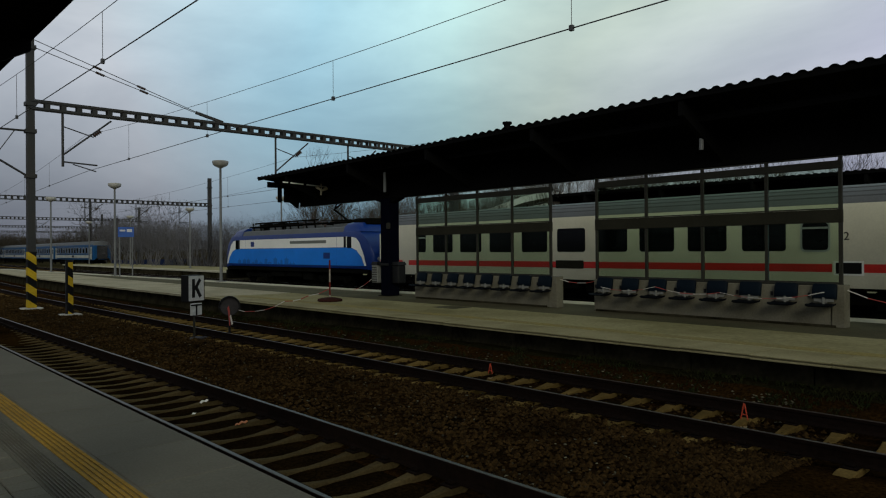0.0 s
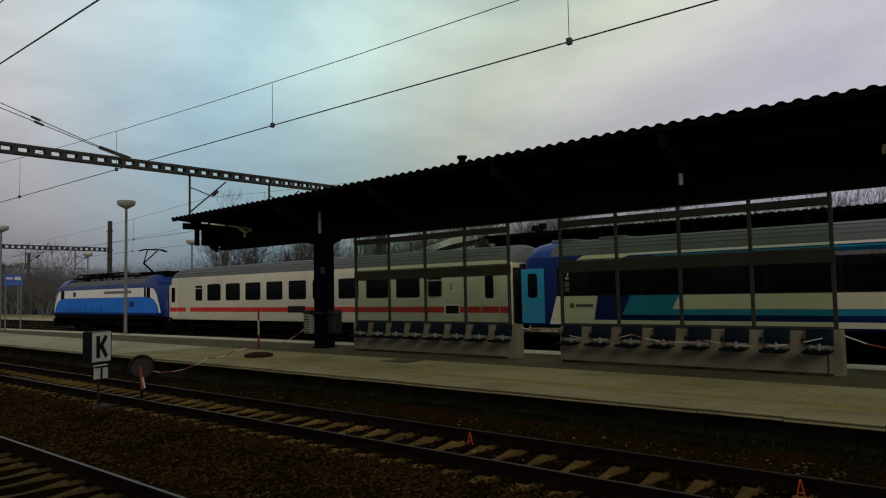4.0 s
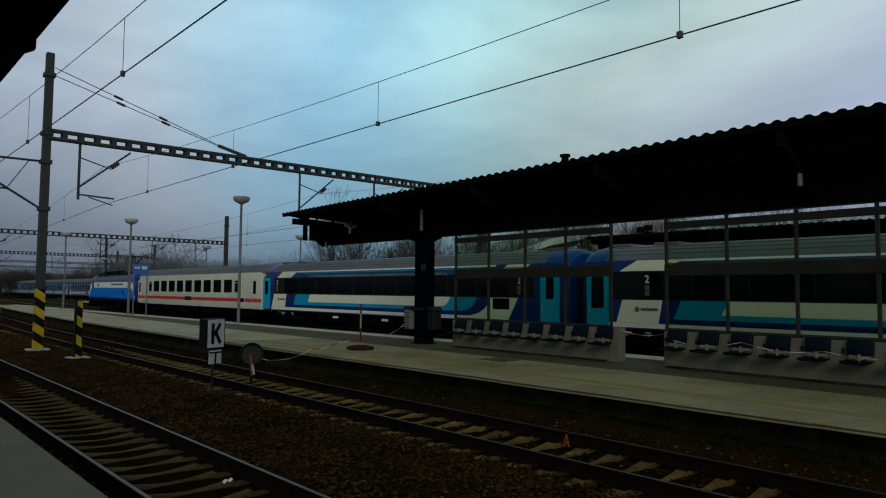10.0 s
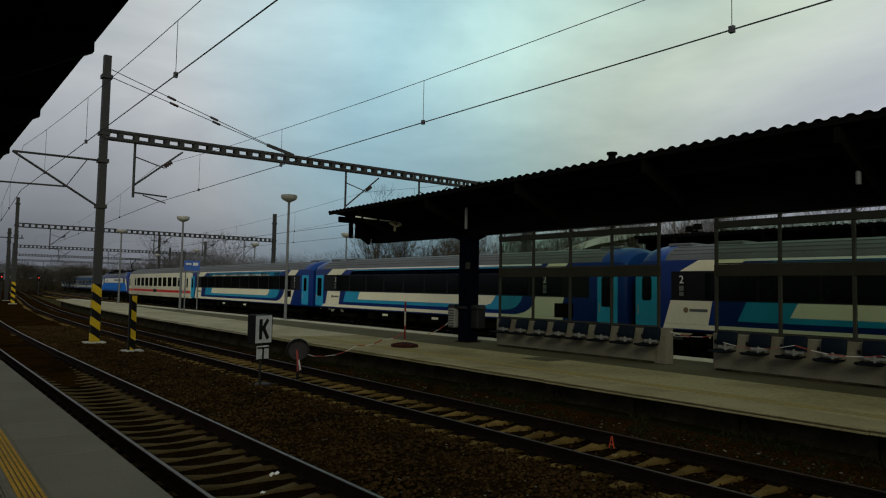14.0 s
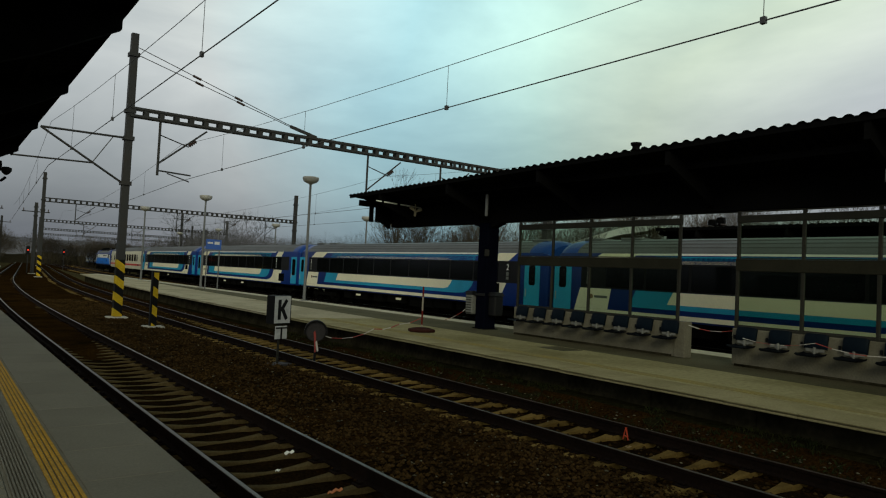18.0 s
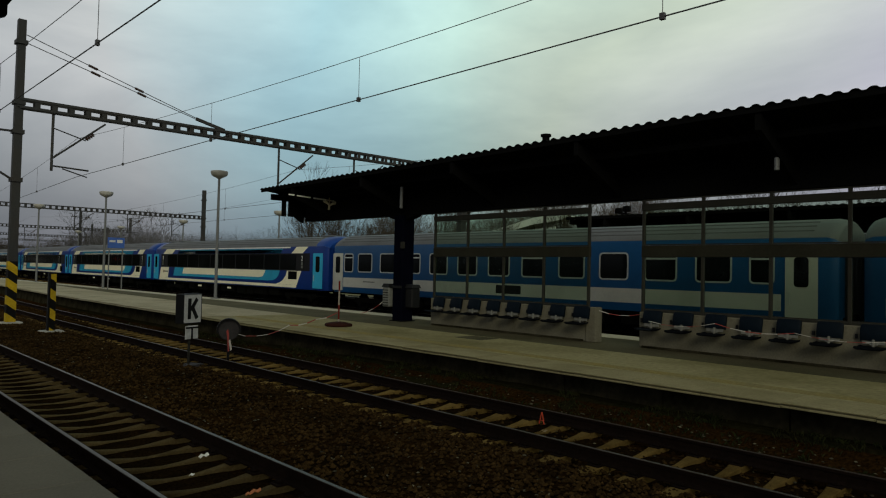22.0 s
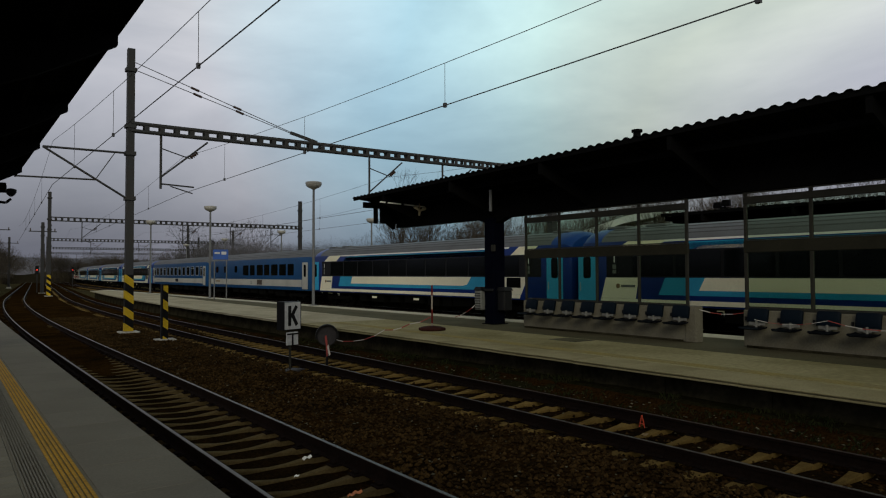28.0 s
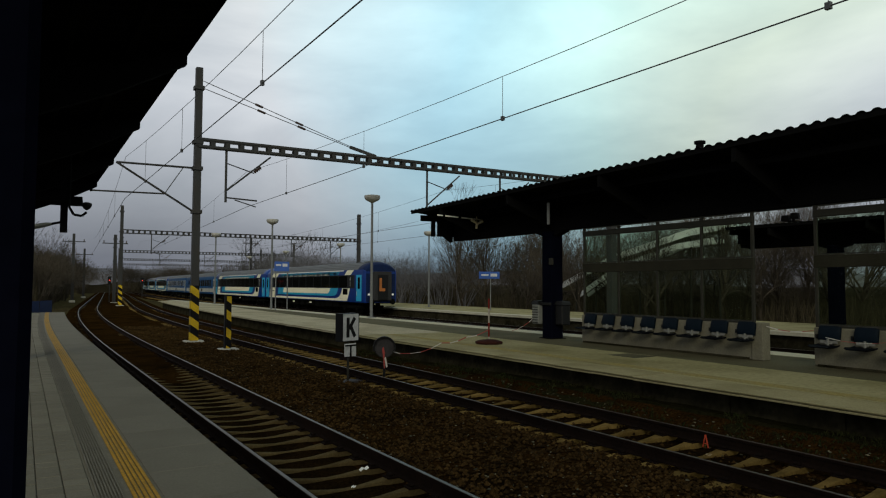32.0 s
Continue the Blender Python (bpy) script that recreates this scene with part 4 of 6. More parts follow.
for x, z in ((-0.24, 0.16), (0.23, 0.12)):
    part("horn", G().cyl((0, 0, 0), (x * 0.5, 0, z * 0.55), 0.03, 0.05, 10).cyl((x * 0.5, 0, z * 0.55), (x, 0, z), 0.055, 0.075, 10), M_BEIGE, pair, smooth=True)
roof_lamp(14.6, 1.9, 4.72, 118)
roof_lamp(29.4, 19.4, 4.78, 200)

# scraps of paper and plastic between the near rails
for x, y, k, m, lab in ((4.01, 8.73, 1.0, M_WHITES, "crumpled white paper scrap on the sleepers"), (3.83, 7.02, 0.9, M_SCRAP, "orange plastic scrap on the sleepers"), (3.74, 7.0, 0.6, M_SCRAP, "orange plastic scrap on the sleepers"), (3.56, 8.05, 0.5, M_WHITES, "small white paper scrap on the sleepers")):
    lt = thing("litter", pose(x, y, -0.20, 0, 0, 90 * x), lab, "litter", "litter on the track")
    part("sheet", G().loft([[(u * k, -0.03 * k, w * k), (u * k, 0.03 * k, w * k + 0.012), (u * k, 0.03 * k, w * k + 0.016), (u * k, -0.03 * k, w * k + 0.005)] for u, w in ((-0.06, 0.0), (-0.02, 0.03), (0.02, 0.012), (0.06, 0.035))]), m, lt)

# ---- trains: each car points along +y, its origin on the rails under its middle ----
LEN, HL = 26.4, 13.2
SIDE = [(-1.36, 0.98), (-1.41, 1.16), (-1.41, 3.34), (-1.395, 3.50)]
ROOF = [(-1.395, 3.504), (-1.33, 3.64), (-1.17, 3.79), (-0.93, 3.94), (-0.60, 4.06), (-0.25, 4.125)]


def mirror(p):
    return p + [(-x, z) for x, z in reversed(p)]


def shrink(p, kx, kz, z0=1.0):
    return [(x * kx, z0 + (z - z0) * kz) for x, z in p]


def hull(prof, y0, y1, ends=True, kz0=1.0):
    rings = []
    stations = [(y0, 0.90, 0.955), (y0 + 0.07, 0.955, 0.98), (y0 + 0.28, 1, 1), (y1 - 0.28, 1, 1), (y1 - 0.07, 0.955, 0.98), (y1, 0.90, 0.955)] if ends else [(y0, 1, 1), (y1, 1, 1)]
    for y, kx, kz in stations:
        rings.append([(x, y, z) for x, z in shrink(prof, kx, kz)])
    return G().loft(rings)


def bogie(parent, y):
    b = part("bogie", G().box(-1.05, -0.85, y - 1.75, y + 1.75, 0.45, 0.72, 0.03).box(0.85, 1.05, y - 1.75, y + 1.75, 0.45, 0.72, 0.03).box(-0.9, 0.9, y - 0.25, y + 0.25, 0.5, 0.9, 0.03), M_UNDER, parent)
    for d in (-1.25, 1.25):
        part("wheelset", G().cyl((-0.82, y + d, 0.46), (-0.69, y + d, 0.46), 0.46, n=20).cyl((0.69, y + d, 0.46), (0.82, y + d, 0.46), 0.46, n=20).cyl((-0.7, y + d, 0.46), (0.7, y + d, 0.46), 0.08, n=8), M_UNDER, b)
        for s in (-1, 1):
            part("axle_box", G().box(*sorted((s * 1.12, s * 0.95)), y + d - 0.16, y + d + 0.16, 0.32, 0.62, 0.02), M_UNDER, b)
    return b


def under(parent, y0, y1, seed):
    rnd = random.Random(seed)
    y = y0
    while y < y1 - 1.4:
        l, h = rnd.uniform(0.8, 2.2), rnd.uniform(0.35, 0.55)
        part("equipment_box", G().box(-1.2, 1.2, y, min(y + l, y1), 0.95 - h, 0.965, 0.03), M_UNDER, parent)
        y += l + rnd.uniform(0.1, 0.9)


def buffers(parent, y, d):
    for x in (-0.88, 0.88):
        part("buffer", G().cyl((x, y, 1.06), (x, y + d * 0.45, 1.06), 0.09, n=10).cyl((x, y + d * 0.45, 1.06), (x, y + d * 0.50, 1.06), 0.22, n=14), M_UNDER, parent)


def gangway(parent, y, d):
    g = G()
    for i in range(4):
        a = y + d * 0.11 * i
        g.box(-0.75, 0.75, min(a, a + d * 0.085), max(a, a + d * 0.085), 1.15, 3.35, 0.03)
    part("gangway_bellows", g, M_BELLOW, parent)


def rounded(y0, y1, z0, z1, r=0.10, n=3):
    pts = []
    for cy, cz, a0 in ((y1 - r, z1 - r, 0), (y0 + r, z1 - r, 90), (y0 + r, z0 + r, 180), (y1 - r, z0 + r, 270)):
        pts += [(cy + r * math.cos(radians(a0 + 90 * i / n)), cz + r * math.sin(radians(a0 + 90 * i / n))) for i in range(n + 1)]
    return pts


def on_sides(name, poly, depth, material, parent, label="", sides=(-1, 1), base=1.405):
    obs = []
    for s in sides:
        x0, x1 = s * (base + depth), s * (base - 0.01)
        obs.append(part(name, G().plate(poly, min(x0, x1), max(x0, x1)), material, parent, label))
    return obs


def window(y0, y1, z0, z1, parent, frame=None, vent=False, r=0.10):
    for s in (-1, 1):
        w = part("window", G().plate(rounded(y0, y1, z0, z1, r), *sorted((s * 1.398, s * 1.416))), M_WIN, parent)
        if frame is not None:
            o, i = rounded(y0 - 0.055, y1 + 0.055, z0 - 0.055, z1 + 0.055, r + 0.04), rounded(y0, y1, z0, z1, r)
            n = len(o)
            xs = sorted((s * 1.40, s * 1.424))
            g = G()
            g.add([(x, y, z) for x in xs for ring in (o, i) for y, z in ring],
                  [(k, (k + 1) % n, n + (k + 1) % n, n + k) for k in range(n)] + [(2 * n + k, 3 * n + k, 3 * n + (k + 1) % n, 2 * n + (k + 1) % n) for k in range(n)]
                  + [(k, 2 * n + k, 2 * n + (k + 1) % n, (k + 1) % n) for k in range(n)] + [(n + k, n + (k + 1) % n, 3 * n + (k + 1) % n, 3 * n + k) for k in range(n)])
            part("frame", g, frame, w, "pale alloy window frame")
        if vent:
            zz = z0 + (z1 - z0) * 0.78
            part("vent_bar", G().box(*sorted((s * 1.41, s * 1.43)), y0 + 0.01, y1 - 0.01, zz, zz + 0.06), M_ALU, w)


def door(y0, y1, parent, material, label, wide=0.21, low=2.02):
    for s in (-1, 1):
        d = part("door", G().plate(rounded(y0, y1, 1.08, 3.10, 0.06), *sorted((s * 1.39, s * 1.424))), material, parent, label)
        ym = (y0 + y1) / 2
        part("door_window", G().plate(rounded(ym - wide, ym + wide, low, 2.92, 0.10), *sorted((s * 1.415, s * 1.43))), M_WIN, d)
        part("handle", G().box(*sorted((s * 1.42, s * 1.45)), y1 - 0.14, y1 - 0.10, 1.5, 1.85), M_ALU, d)
        part("step", G().box(*sorted((s * 1.05, s * 1.42)), y0 + 0.05, y1 - 0.05, 0.62, 0.66), M_UNDER, d)


def roof_ribs(parent, y0, y1):
    for i, (x, z) in enumerate(((-1.245, 3.717), (-1.05, 3.863), (-0.77, 3.997), (1.245, 3.717), (1.05, 3.863), (0.77, 3.997))):
        part("roof_rib", G().box(x - 0.02, x + 0.02, y0, y1, z - 0.02, z + 0.026), M_ROOFG, parent)


def common(t, shell_paint, end_paint, roof_end=0.0, roof_paint=None):
    part("body", hull(mirror(SIDE), -HL + 0.33, HL - 0.33), shell_paint, t, smooth=True)
    rp = roof_paint or M_ROOFG
    part("roof", hull(mirror(ROOF), -HL + 0.33 + roof_end, HL - 0.33 - roof_end, roof_end == 0), M_ROOFG, t, smooth=True)
    if roof_end:
        for d in (-1, 1):
            ya, yb = d * (HL - 0.33 - roof_end), d * (HL - 0.33)
            rings = []
            for y, kx, kz in ((ya, 1.0, 1.0), (yb - d * 0.5, 1.0, 0.995), (yb - d * 0.18, 0.975, 0.975), (yb, 0.90, 0.93)):
                rings.append([(x, y, z) for x, z in shrink(mirror(ROOF), kx * 1.001, kz)])
            part("roof_end", G().loft(rings), rp, t, "blue curved roof end", smooth=True)
    part("floor_pan", G().box(-1.3, 1.3, -HL + 0.5, HL - 0.5, 0.90, 1.0), M_UNDER, t)
    for y in (-9.5, 9.5):
        bogie(t, y)
    for d in (-1, 1):
        buffers(t, d * (HL - 0.5), d)
        gangway(t, d * (HL - 0.36), d)
        part("end_wall", G().box(-1.22, 1.22, *sorted((d * (HL - 0.36), d * (HL - 0.325))), 1.03, 3.2), end_paint, t)


def digit_panel(t, y, digit):
    for s in (-1, 1):
        p = part("class_panel", G().plate(rounded(y - 0.13, y + 0.13, 2.18, 2.99, 0.03), *sorted((s * 1.41, s * 1.432))), M_BLACK, t, "dark class number panel")
        text(digit, 0.40, M_WHITES, p, pose(s * 1.434, y, 2.79, 90, 0, 90 * s), "class_number")
        part("pictogram", G().box(*sorted((s * 1.43, s * 1.438)), y - 0.09, y + 0.09, 2.40, 2.58), M_BAR, p)
        part("pictogram", G().box(*sorted((s * 1.43, s * 1.438)), y - 0.09, y + 0.09, 2.22, 2.36), M_BAR, p)


def swoosh_coach(digit, other=False):
    """Blue, teal and cream coach with a long dark window band; d is metres from its front."""
    t = thing("passenger_coach", pose(T4, 0, 0), "blue and cream passenger coach with teal doors and dark window band", "train car", "coaches of the train")
    common(t, M_NAVY, M_NAVY, 1.15, M_ROYAL)
    roof_ribs(t, -HL + 1.6, HL - 1.6)
    Y = lambda d: HL - d
    P = lambda pts: [(Y(d), z) for d, z in pts]
    both = lambda name, pts, dep, m, lab="": on_sides(name, P(pts), dep, m, t, lab)
    both("sill_stripe", [(1.40, 1.05), (22.82, 1.05), (22.90, 1.22), (1.46, 1.22)], 0.009, M_CREAM)
    # black window band and its panes
    both("window_band", [(1.75, 2.06), (24.3, 2.06), (24.3, 3.10), (1.75, 3.10)], 0.008, M_BLACK)
    for i in range(10):
        a = 3.1 + 1.98 * i
        on_sides("window", rounded(Y(a + 1.86), Y(a), 2.12, 3.04, 0.08), 0.014, M_WIN, t)
    # cream panel with the maker's mark, teal and cream runs, the curved sweep
    k = 0.5 if other else 0.0
    lp = both("cream_panel", [(1.72 + k, 2.055), (3.38 + k, 2.055), (3.22 + k, 1.225), (1.46 + k, 1.225)], 0.008, M_CREAM)
    for p, s in zip(lp, (-1, 1)):
        part("mark", G().turn([(0.10, 0.0), (0.10, 0.01)], n=14).mesh("mark", M_LOGO), None, p, at=pose(s * 1.414, Y(2.35 + k), 1.72, 90, 0, 90 * s))
        part("mark_bar", G().box(*sorted((s * 1.41, s * 1.42)), Y(3.2 + k), Y(2.5 + k), 1.67, 1.77), M_BAR, p)
    e = -0.45 if other else 0.0
    both("teal_run", [(4.61, 2.055), (6.3, 2.055), (6.05, 1.588), (18.4 + e, 1.588), (18.75 + e, 1.66), (18.95 + e, 1.85), (19.1 + e, 2.055), (20.9 + e, 2.055), (20.75 + e, 1.80), (20.5 + e, 1.58), (20.1 + e, 1.445), (19.5 + e, 1.405), (4.30, 1.405)], 0.010, M_TEAL)
    both("cream_run", [(6.3, 2.053), (19.1 + e, 2.053), (18.95 + e, 1.85), (18.75 + e, 1.66), (18.4 + e, 1.592), (6.05, 1.592)], 0.008, M_CREAM)
    if other:
        both("white_sweep", [(21.27, 2.055), (22.95, 2.055), (22.64, 1.225), (20.0, 1.225), (20.55, 1.33), (20.9, 1.5), (21.15, 1.75)], 0.008, M_CREAM)
        both("end_window", [(22.4, 1.80), (23.46, 1.80), (23.46, 1.2), (22.4, 1.2)], 0.016, M_WIN)
        both("top_panel", [(21.6, 3.105), (22.75, 3.105), (23.15, 3.49), (22.05, 3.49)], 0.006, M_CREAM)
    else:
        both("white_sweep", [(21.75, 2.055), (23.4, 2.055), (22.92, 1.225), (20.4, 1.225), (20.95, 1.33), (21.3, 1.5), (21.6, 1.75)], 0.008, M_CREAM)
        both("end_window", [(21.9, 2.03), (22.9, 2.03), (22.9, 1.55), (21.9, 1.55)], 0.016, M_WIN)
        both("top_panel", [(22.2, 3.105), (23.5, 3.105), (24.1, 3.49), (22.8, 3.49)], 0.006, M_CREAM)
    both("top_panel", [(2.1, 3.105), (3.95, 3.105), (4.7, 3.49), (2.85, 3.49)], 0.006, M_CREAM)
    both("top_teal", [(5.0, 3.105), (5.8, 3.105), (6.2, 3.224), (18.6 + e, 3.224), (19.1 + e, 3.105), (20.9 + e, 3.105), (21.2 + e, 3.38), (5.5, 3.38)], 0.005, M_TEAL)
    both("top_cream", [(5.85, 3.105), (19.05 + e, 3.105), (18.6 + e, 3.22), (6.25, 3.22)], 0.005, M_CREAM)
    both("top_white", [(4.55, 3.42), (22.05 + e, 3.42), (22.1 + e, 3.495), (4.6, 3.495)], 0.006, M_WHITES)
    for a in (0.62, 24.74) if other else (0.20, 24.66):
        door(Y(a + 1.0), Y(a), t, M_DOORT, "bright teal end door", 0.29 if other else 0.21, 1.72 if other else 2.02)
    digit_panel(t, Y(3.28 if other else 2.18), digit)
    digit_panel(t, Y(21.83 if other else 23.48), digit)
    for d in (8.6, 13.4):
        on_sides("data_plate", rounded(Y(d + 0.55), Y(d), 0.70, 0.82, 0.01), 0.012, M_CREAM, t, "small white data plate", base=1.21)
    under(t, -7.2, 7.2, 3)
    for i, d in enumerate((1.5, 3.5, 24.6)):
        part("roof_vent", G().box(-0.5, 0.5, Y(d) - 0.5, Y(d) + 0.5, 4.07, 4.19, 0.03), M_ROOFG, t)
    return t


def window_coach():
    t = thing("passenger_coach", pose(T4, 0, 0), "deep blue coach with a pale lower band and framed windows", "train car", "coaches of the train")
    common(t, M_CDBLUE, M_CDBLUE)
    Y = lambda d: HL - d
    on_sides("pale_band", [(Y(24.5), 1.27), (Y(1.4), 1.27), (Y(1.4), 1.785), (Y(24.5), 1.785)], 0.008, M_CDGREY, t)
    on_sides("destination_board", rounded(Y(14.1), Y(12.7), 1.36, 1.72, 0.04), 0.013, M_BLACK, t)
    on_sides("lettering_bar", [(Y(4.2), 1.56), (Y(3.2), 1.56), (Y(3.2), 1.62), (Y(4.2), 1.62)], 0.011, M_BAR, t)
    window(Y(2.25), Y(1.52), 2.12, 3.03, t, M_ALU, True)
    d = 2.775
    for i in range(11):
        window(Y(d + 1.14), Y(d), 2.13, 3.03, t, M_ALU, i in (2, 6, 9))
        d += 1.90
    window(Y(24.25), Y(23.58), 2.13, 3.03, t, M_ALU, True)
    for a in (0.42, 24.62):
        door(Y(a + 0.93), Y(a), t, M_CDGREY, "pale grey folding door")
    roof_ribs(t, -HL + 1.0, HL - 1.0)
    under(t, -7.2, 7.2, 5)
    return t


def bistro_coach():
    t = thing("passenger_coach", pose(T4, 0, 0), "deep blue dining coach with few unframed windows", "train car", "coaches of the train")
    common(t, M_CDBLUE, M_CDBLUE)
    Y = lambda d: HL - d
    on_sides("pale_band", [(Y(24.33), 1.25), (Y(0.9), 1.25), (Y(0.9), 1.79), (Y(24.33), 1.79)], 0.008, M_CDGREY, t)
    on_sides("mark_bar", [(Y(4.4), 1.5), (Y(3.0), 1.5), (Y(3.0), 1.62), (Y(4.4), 1.62)], 0.011, M_LOGO, t)
    on_sides("brown_board", [(Y(15.95), 1.32), (Y(14.75), 1.32), (Y(14.75), 1.75), (Y(15.95), 1.75)], 0.013, M_BROWNB, t, "dull brown destination board")
    for i in range(3):
        on_sides("lettering_bar", [(Y(13.55 - 0.1 * i), 1.40 + 0.09 * i), (Y(13.1), 1.40 + 0.09 * i), (Y(13.1), 1.44 + 0.09 * i), (Y(13.55 - 0.1 * i), 1.44 + 0.09 * i)], 0.011, M_BAR, t)
    for a in (3.12, 5.68, 8.78):
        window(Y(a + 0.76), Y(a), 2.38, 2.98, t)
    for a, w in ((11.14, 1.45), (12.96, 1.18), (14.70, 1.45), (16.43, 1.22), (18.05, 1.42), (19.83, 1.40), (21.57, 1.22)):
        window(Y(a + w), Y(a), 2.12, 3.02, t)
    door(Y(25.42), Y(24.42), t, M_CDGREY, "pale grey folding door")
    roof_ribs(t, -HL + 1.0, HL - 1.0)
    under(t, -7.2, 7.2, 6)
    return t


def ivory_coach():
    t = thing("passenger_coach", pose(T4, 0, 0), "ivory passenger coach with one red stripe and dark windows", "train car", "coaches of the train")
    common(t, M_IVORY, M_BELLOW)
    Y = lambda d: HL - d
    on_sides("red_stripe", [(Y(22.7), 1.45), (Y(2.7), 1.45), (Y(2.7), 1.70), (Y(22.7), 1.70)], 0.008, M_REDSTR, t, "red waist stripe")
    on_sides("red_stripe", [(Y(26.0), 1.45), (Y(23.55), 1.45), (Y(23.55), 1.70), (Y(26.0), 1.70)], 0.008, M_REDSTR, t, "red waist stripe")
    on_sides("red_stripe", [(Y(2.2), 1.45), (Y(0.4), 1.45), (Y(0.4), 1.70), (Y(2.2), 1.70)], 0.008, M_REDSTR, t, "red waist stripe")
    for a in (0.28, 24.6):
        on_sides("door_stripe", [(Y(a + 0.93), 1.45), (Y(a + 0.02), 1.45), (Y(a + 0.02), 1.70), (Y(a + 0.93), 1.70)], 0.022, M_REDSTR, t, "red stripe across the door")
    on_sides("board_frame", [(Y(23.56), 1.36), (Y(22.74), 1.36), (Y(22.74), 1.79), (Y(23.56), 1.79)], 0.010, M_WHITES, t, "pale board frame")
    roof_ribs(t, -HL + 1.0, HL - 1.0)
    on_sides("sign_board", [(Y(23.5), 1.41), (Y(22.8), 1.41), (Y(22.8), 1.74), (Y(23.5), 1.74)], 0.012, M_BLACK, t)
    on_sides("destination_board", rounded(Y(13.6), Y(12.2), 1.42, 1.75, 0.04), 0.013, M_BAND, t)
    window(Y(4.05), Y(3.30), 2.10, 2.98, t, None, True)
    d = 4.6
    for i in range(9):
        window(Y(d + 1.40), Y(d), 2.09, 3.04, t)
        d += 1.92
    window(Y(22.6), Y(21.85), 2.12, 2.95, t, M_ALU, True)
    for a in (0.28, 24.6):
        door(Y(a + 0.95), Y(a), t, M_IVORY, "ivory door with a rounded dark window")
    for s in (-1, 1):
        text("2", 0.34, M_BLACK, t, pose(s * 1.412, Y(23.1), 2.52, 90, 0, 90 * s), "class_number")
    under(t, -7.2, 7.2, 4)
    return t


def locomotive():
    t = thing("locomotive", pose(T4, 0, 0), "blue electric locomotive with white band and folded pantograph", "locomotive")
    H = 9.5
    side = mirror([(-1.45, 1.20), (-1.48, 1.32), (-1.48, 3.05), (-1.42, 3.28)])
    rings = [[(x * k, y, 1.0 + (z - 1.0) * kz) for x, z in side] for y, k, kz in ((-H + 0.45, 0.80, 0.42), (-H + 0.55, 0.90, 0.52), (-H + 0.95, 0.96, 0.78), (-H + 1.6, 0.99, 1.0), (-H + 2.2, 1, 1), (H - 2.2, 1, 1), (H - 1.6, 0.99, 1.0), (H - 0.95, 0.96, 0.78), (H - 0.55, 0.90, 0.52), (H - 0.45, 0.80, 0.42))]
    part("body", G().loft(rings), M_NAVY, t, "dark blue body shell", smooth=True)
    cab = mirror([(-1.42, 3.282), (-1.30, 3.60), (-1.05, 3.78), (-0.6, 3.86)])
    for d in (-1, 1):
        part("cab_roof", G().loft([[(x, d * y, 3.28 + (z - 3.28) * k) for x, z in cab] for y, k in ((6.3, 1.0), (7.4, 0.95), (7.95, 0.02))]), M_NAVY, t, smooth=True)
        part("windscreen", G().loft([[(-1.15, d * 8.05, 2.95), (1.15, d * 8.05, 2.95), (1.15, d * 8.5, 2.25), (-1.15, d * 8.5, 2.25)], [(-1.15, d * 8.12, 2.97), (1.15, d * 8.12, 2.97), (1.15, d * 8.57, 2.27), (-1.15, d * 8.57, 2.27)]]), M_WIN, t)
        buffers(t, d * (H - 0.55), d)
        bogie(t, d * 4.75)
        part("snow_plough", G().box(-1.35, 1.35, *sorted((d * (H - 0.7), d * (H - 0.45))), 0.25, 0.9, 0.03), M_UNDER, t)
        for s in (-1, 1):
            part("side_window", G().plate(rounded(*sorted((d * 6.75, d * 7.2)), 2.35, 3.0, 0.06), *sorted((s * 1.475, s * 1.49))), M_WIN, t)
            part("mirror", G().box(*sorted((s * 1.49, s * 1.58)), *sorted((d * 6.55, d * 6.66)), 2.4, 3.0, 0.01), M_BLACK, t)
            part("headlamp", G().cyl((s * 0.95, d * (H - 0.50), 1.75), (s * 0.95, d * (H - 0.36), 1.75), 0.11, n=12), M_ALU, t)
            part("door_seam", G().box(*sorted((s * 1.478, s * 1.486)), *sorted((d * 5.7, d * 5.72)), 1.2, 3.0), M_NAVY, t)
    part("roof_deck", G().loft([[(x, y, z) for x, z in mirror([(-1.40, 3.285), (-1.28, 3.55), (-1.05, 3.62)])] for y in (-6.29, 6.29)]), M_ROOFG, t)
    for s in (-1, 1):
        xs = lambda d: sorted((s * 1.47, s * (1.48 + d)))
        part("light_blue_panel", G().plate([(-8.4, 1.36), (8.4, 1.36), (8.15, 1.8), (7.7, 2.20), (7.1, 2.38), (-7.1, 2.38), (-7.7, 2.20), (-8.15, 1.8)], *xs(0.006)), M_LOCOB, t, "bright blue lower panel")
        part("white_band", G().plate([(-7.1, 2.40), (7.1, 2.40), (7.7, 2.22), (8.2, 1.8), (8.42, 1.36), (8.58, 1.36), (8.35, 1.95), (7.95, 2.65), (7.6, 2.92), (7.1, 3.00), (-7.1, 3.00), (-7.6, 2.92), (-7.95, 2.65), (-8.35, 1.95), (-8.58, 1.36), (-8.42, 1.36), (-8.2, 1.8), (-7.7, 2.22)], *xs(0.005)), M_WHITES, t, "white sweeping band")
        part("lettering_bar", G().box(*xs(0.010), -4.6, -0.4, 2.66, 2.84), M_BAR, t)
        part("mark", G().box(*xs(0.010), 4.4, 4.9, 2.52, 2.86), M_NAVY, t)
        part("mark", G().box(*xs(0.012), -5.0, -4.3, 1.75, 2.10), M_NAVY, t)
        # skyline motif along the panel's lower edge
        rnd = random.Random(4)
        y = -1.0
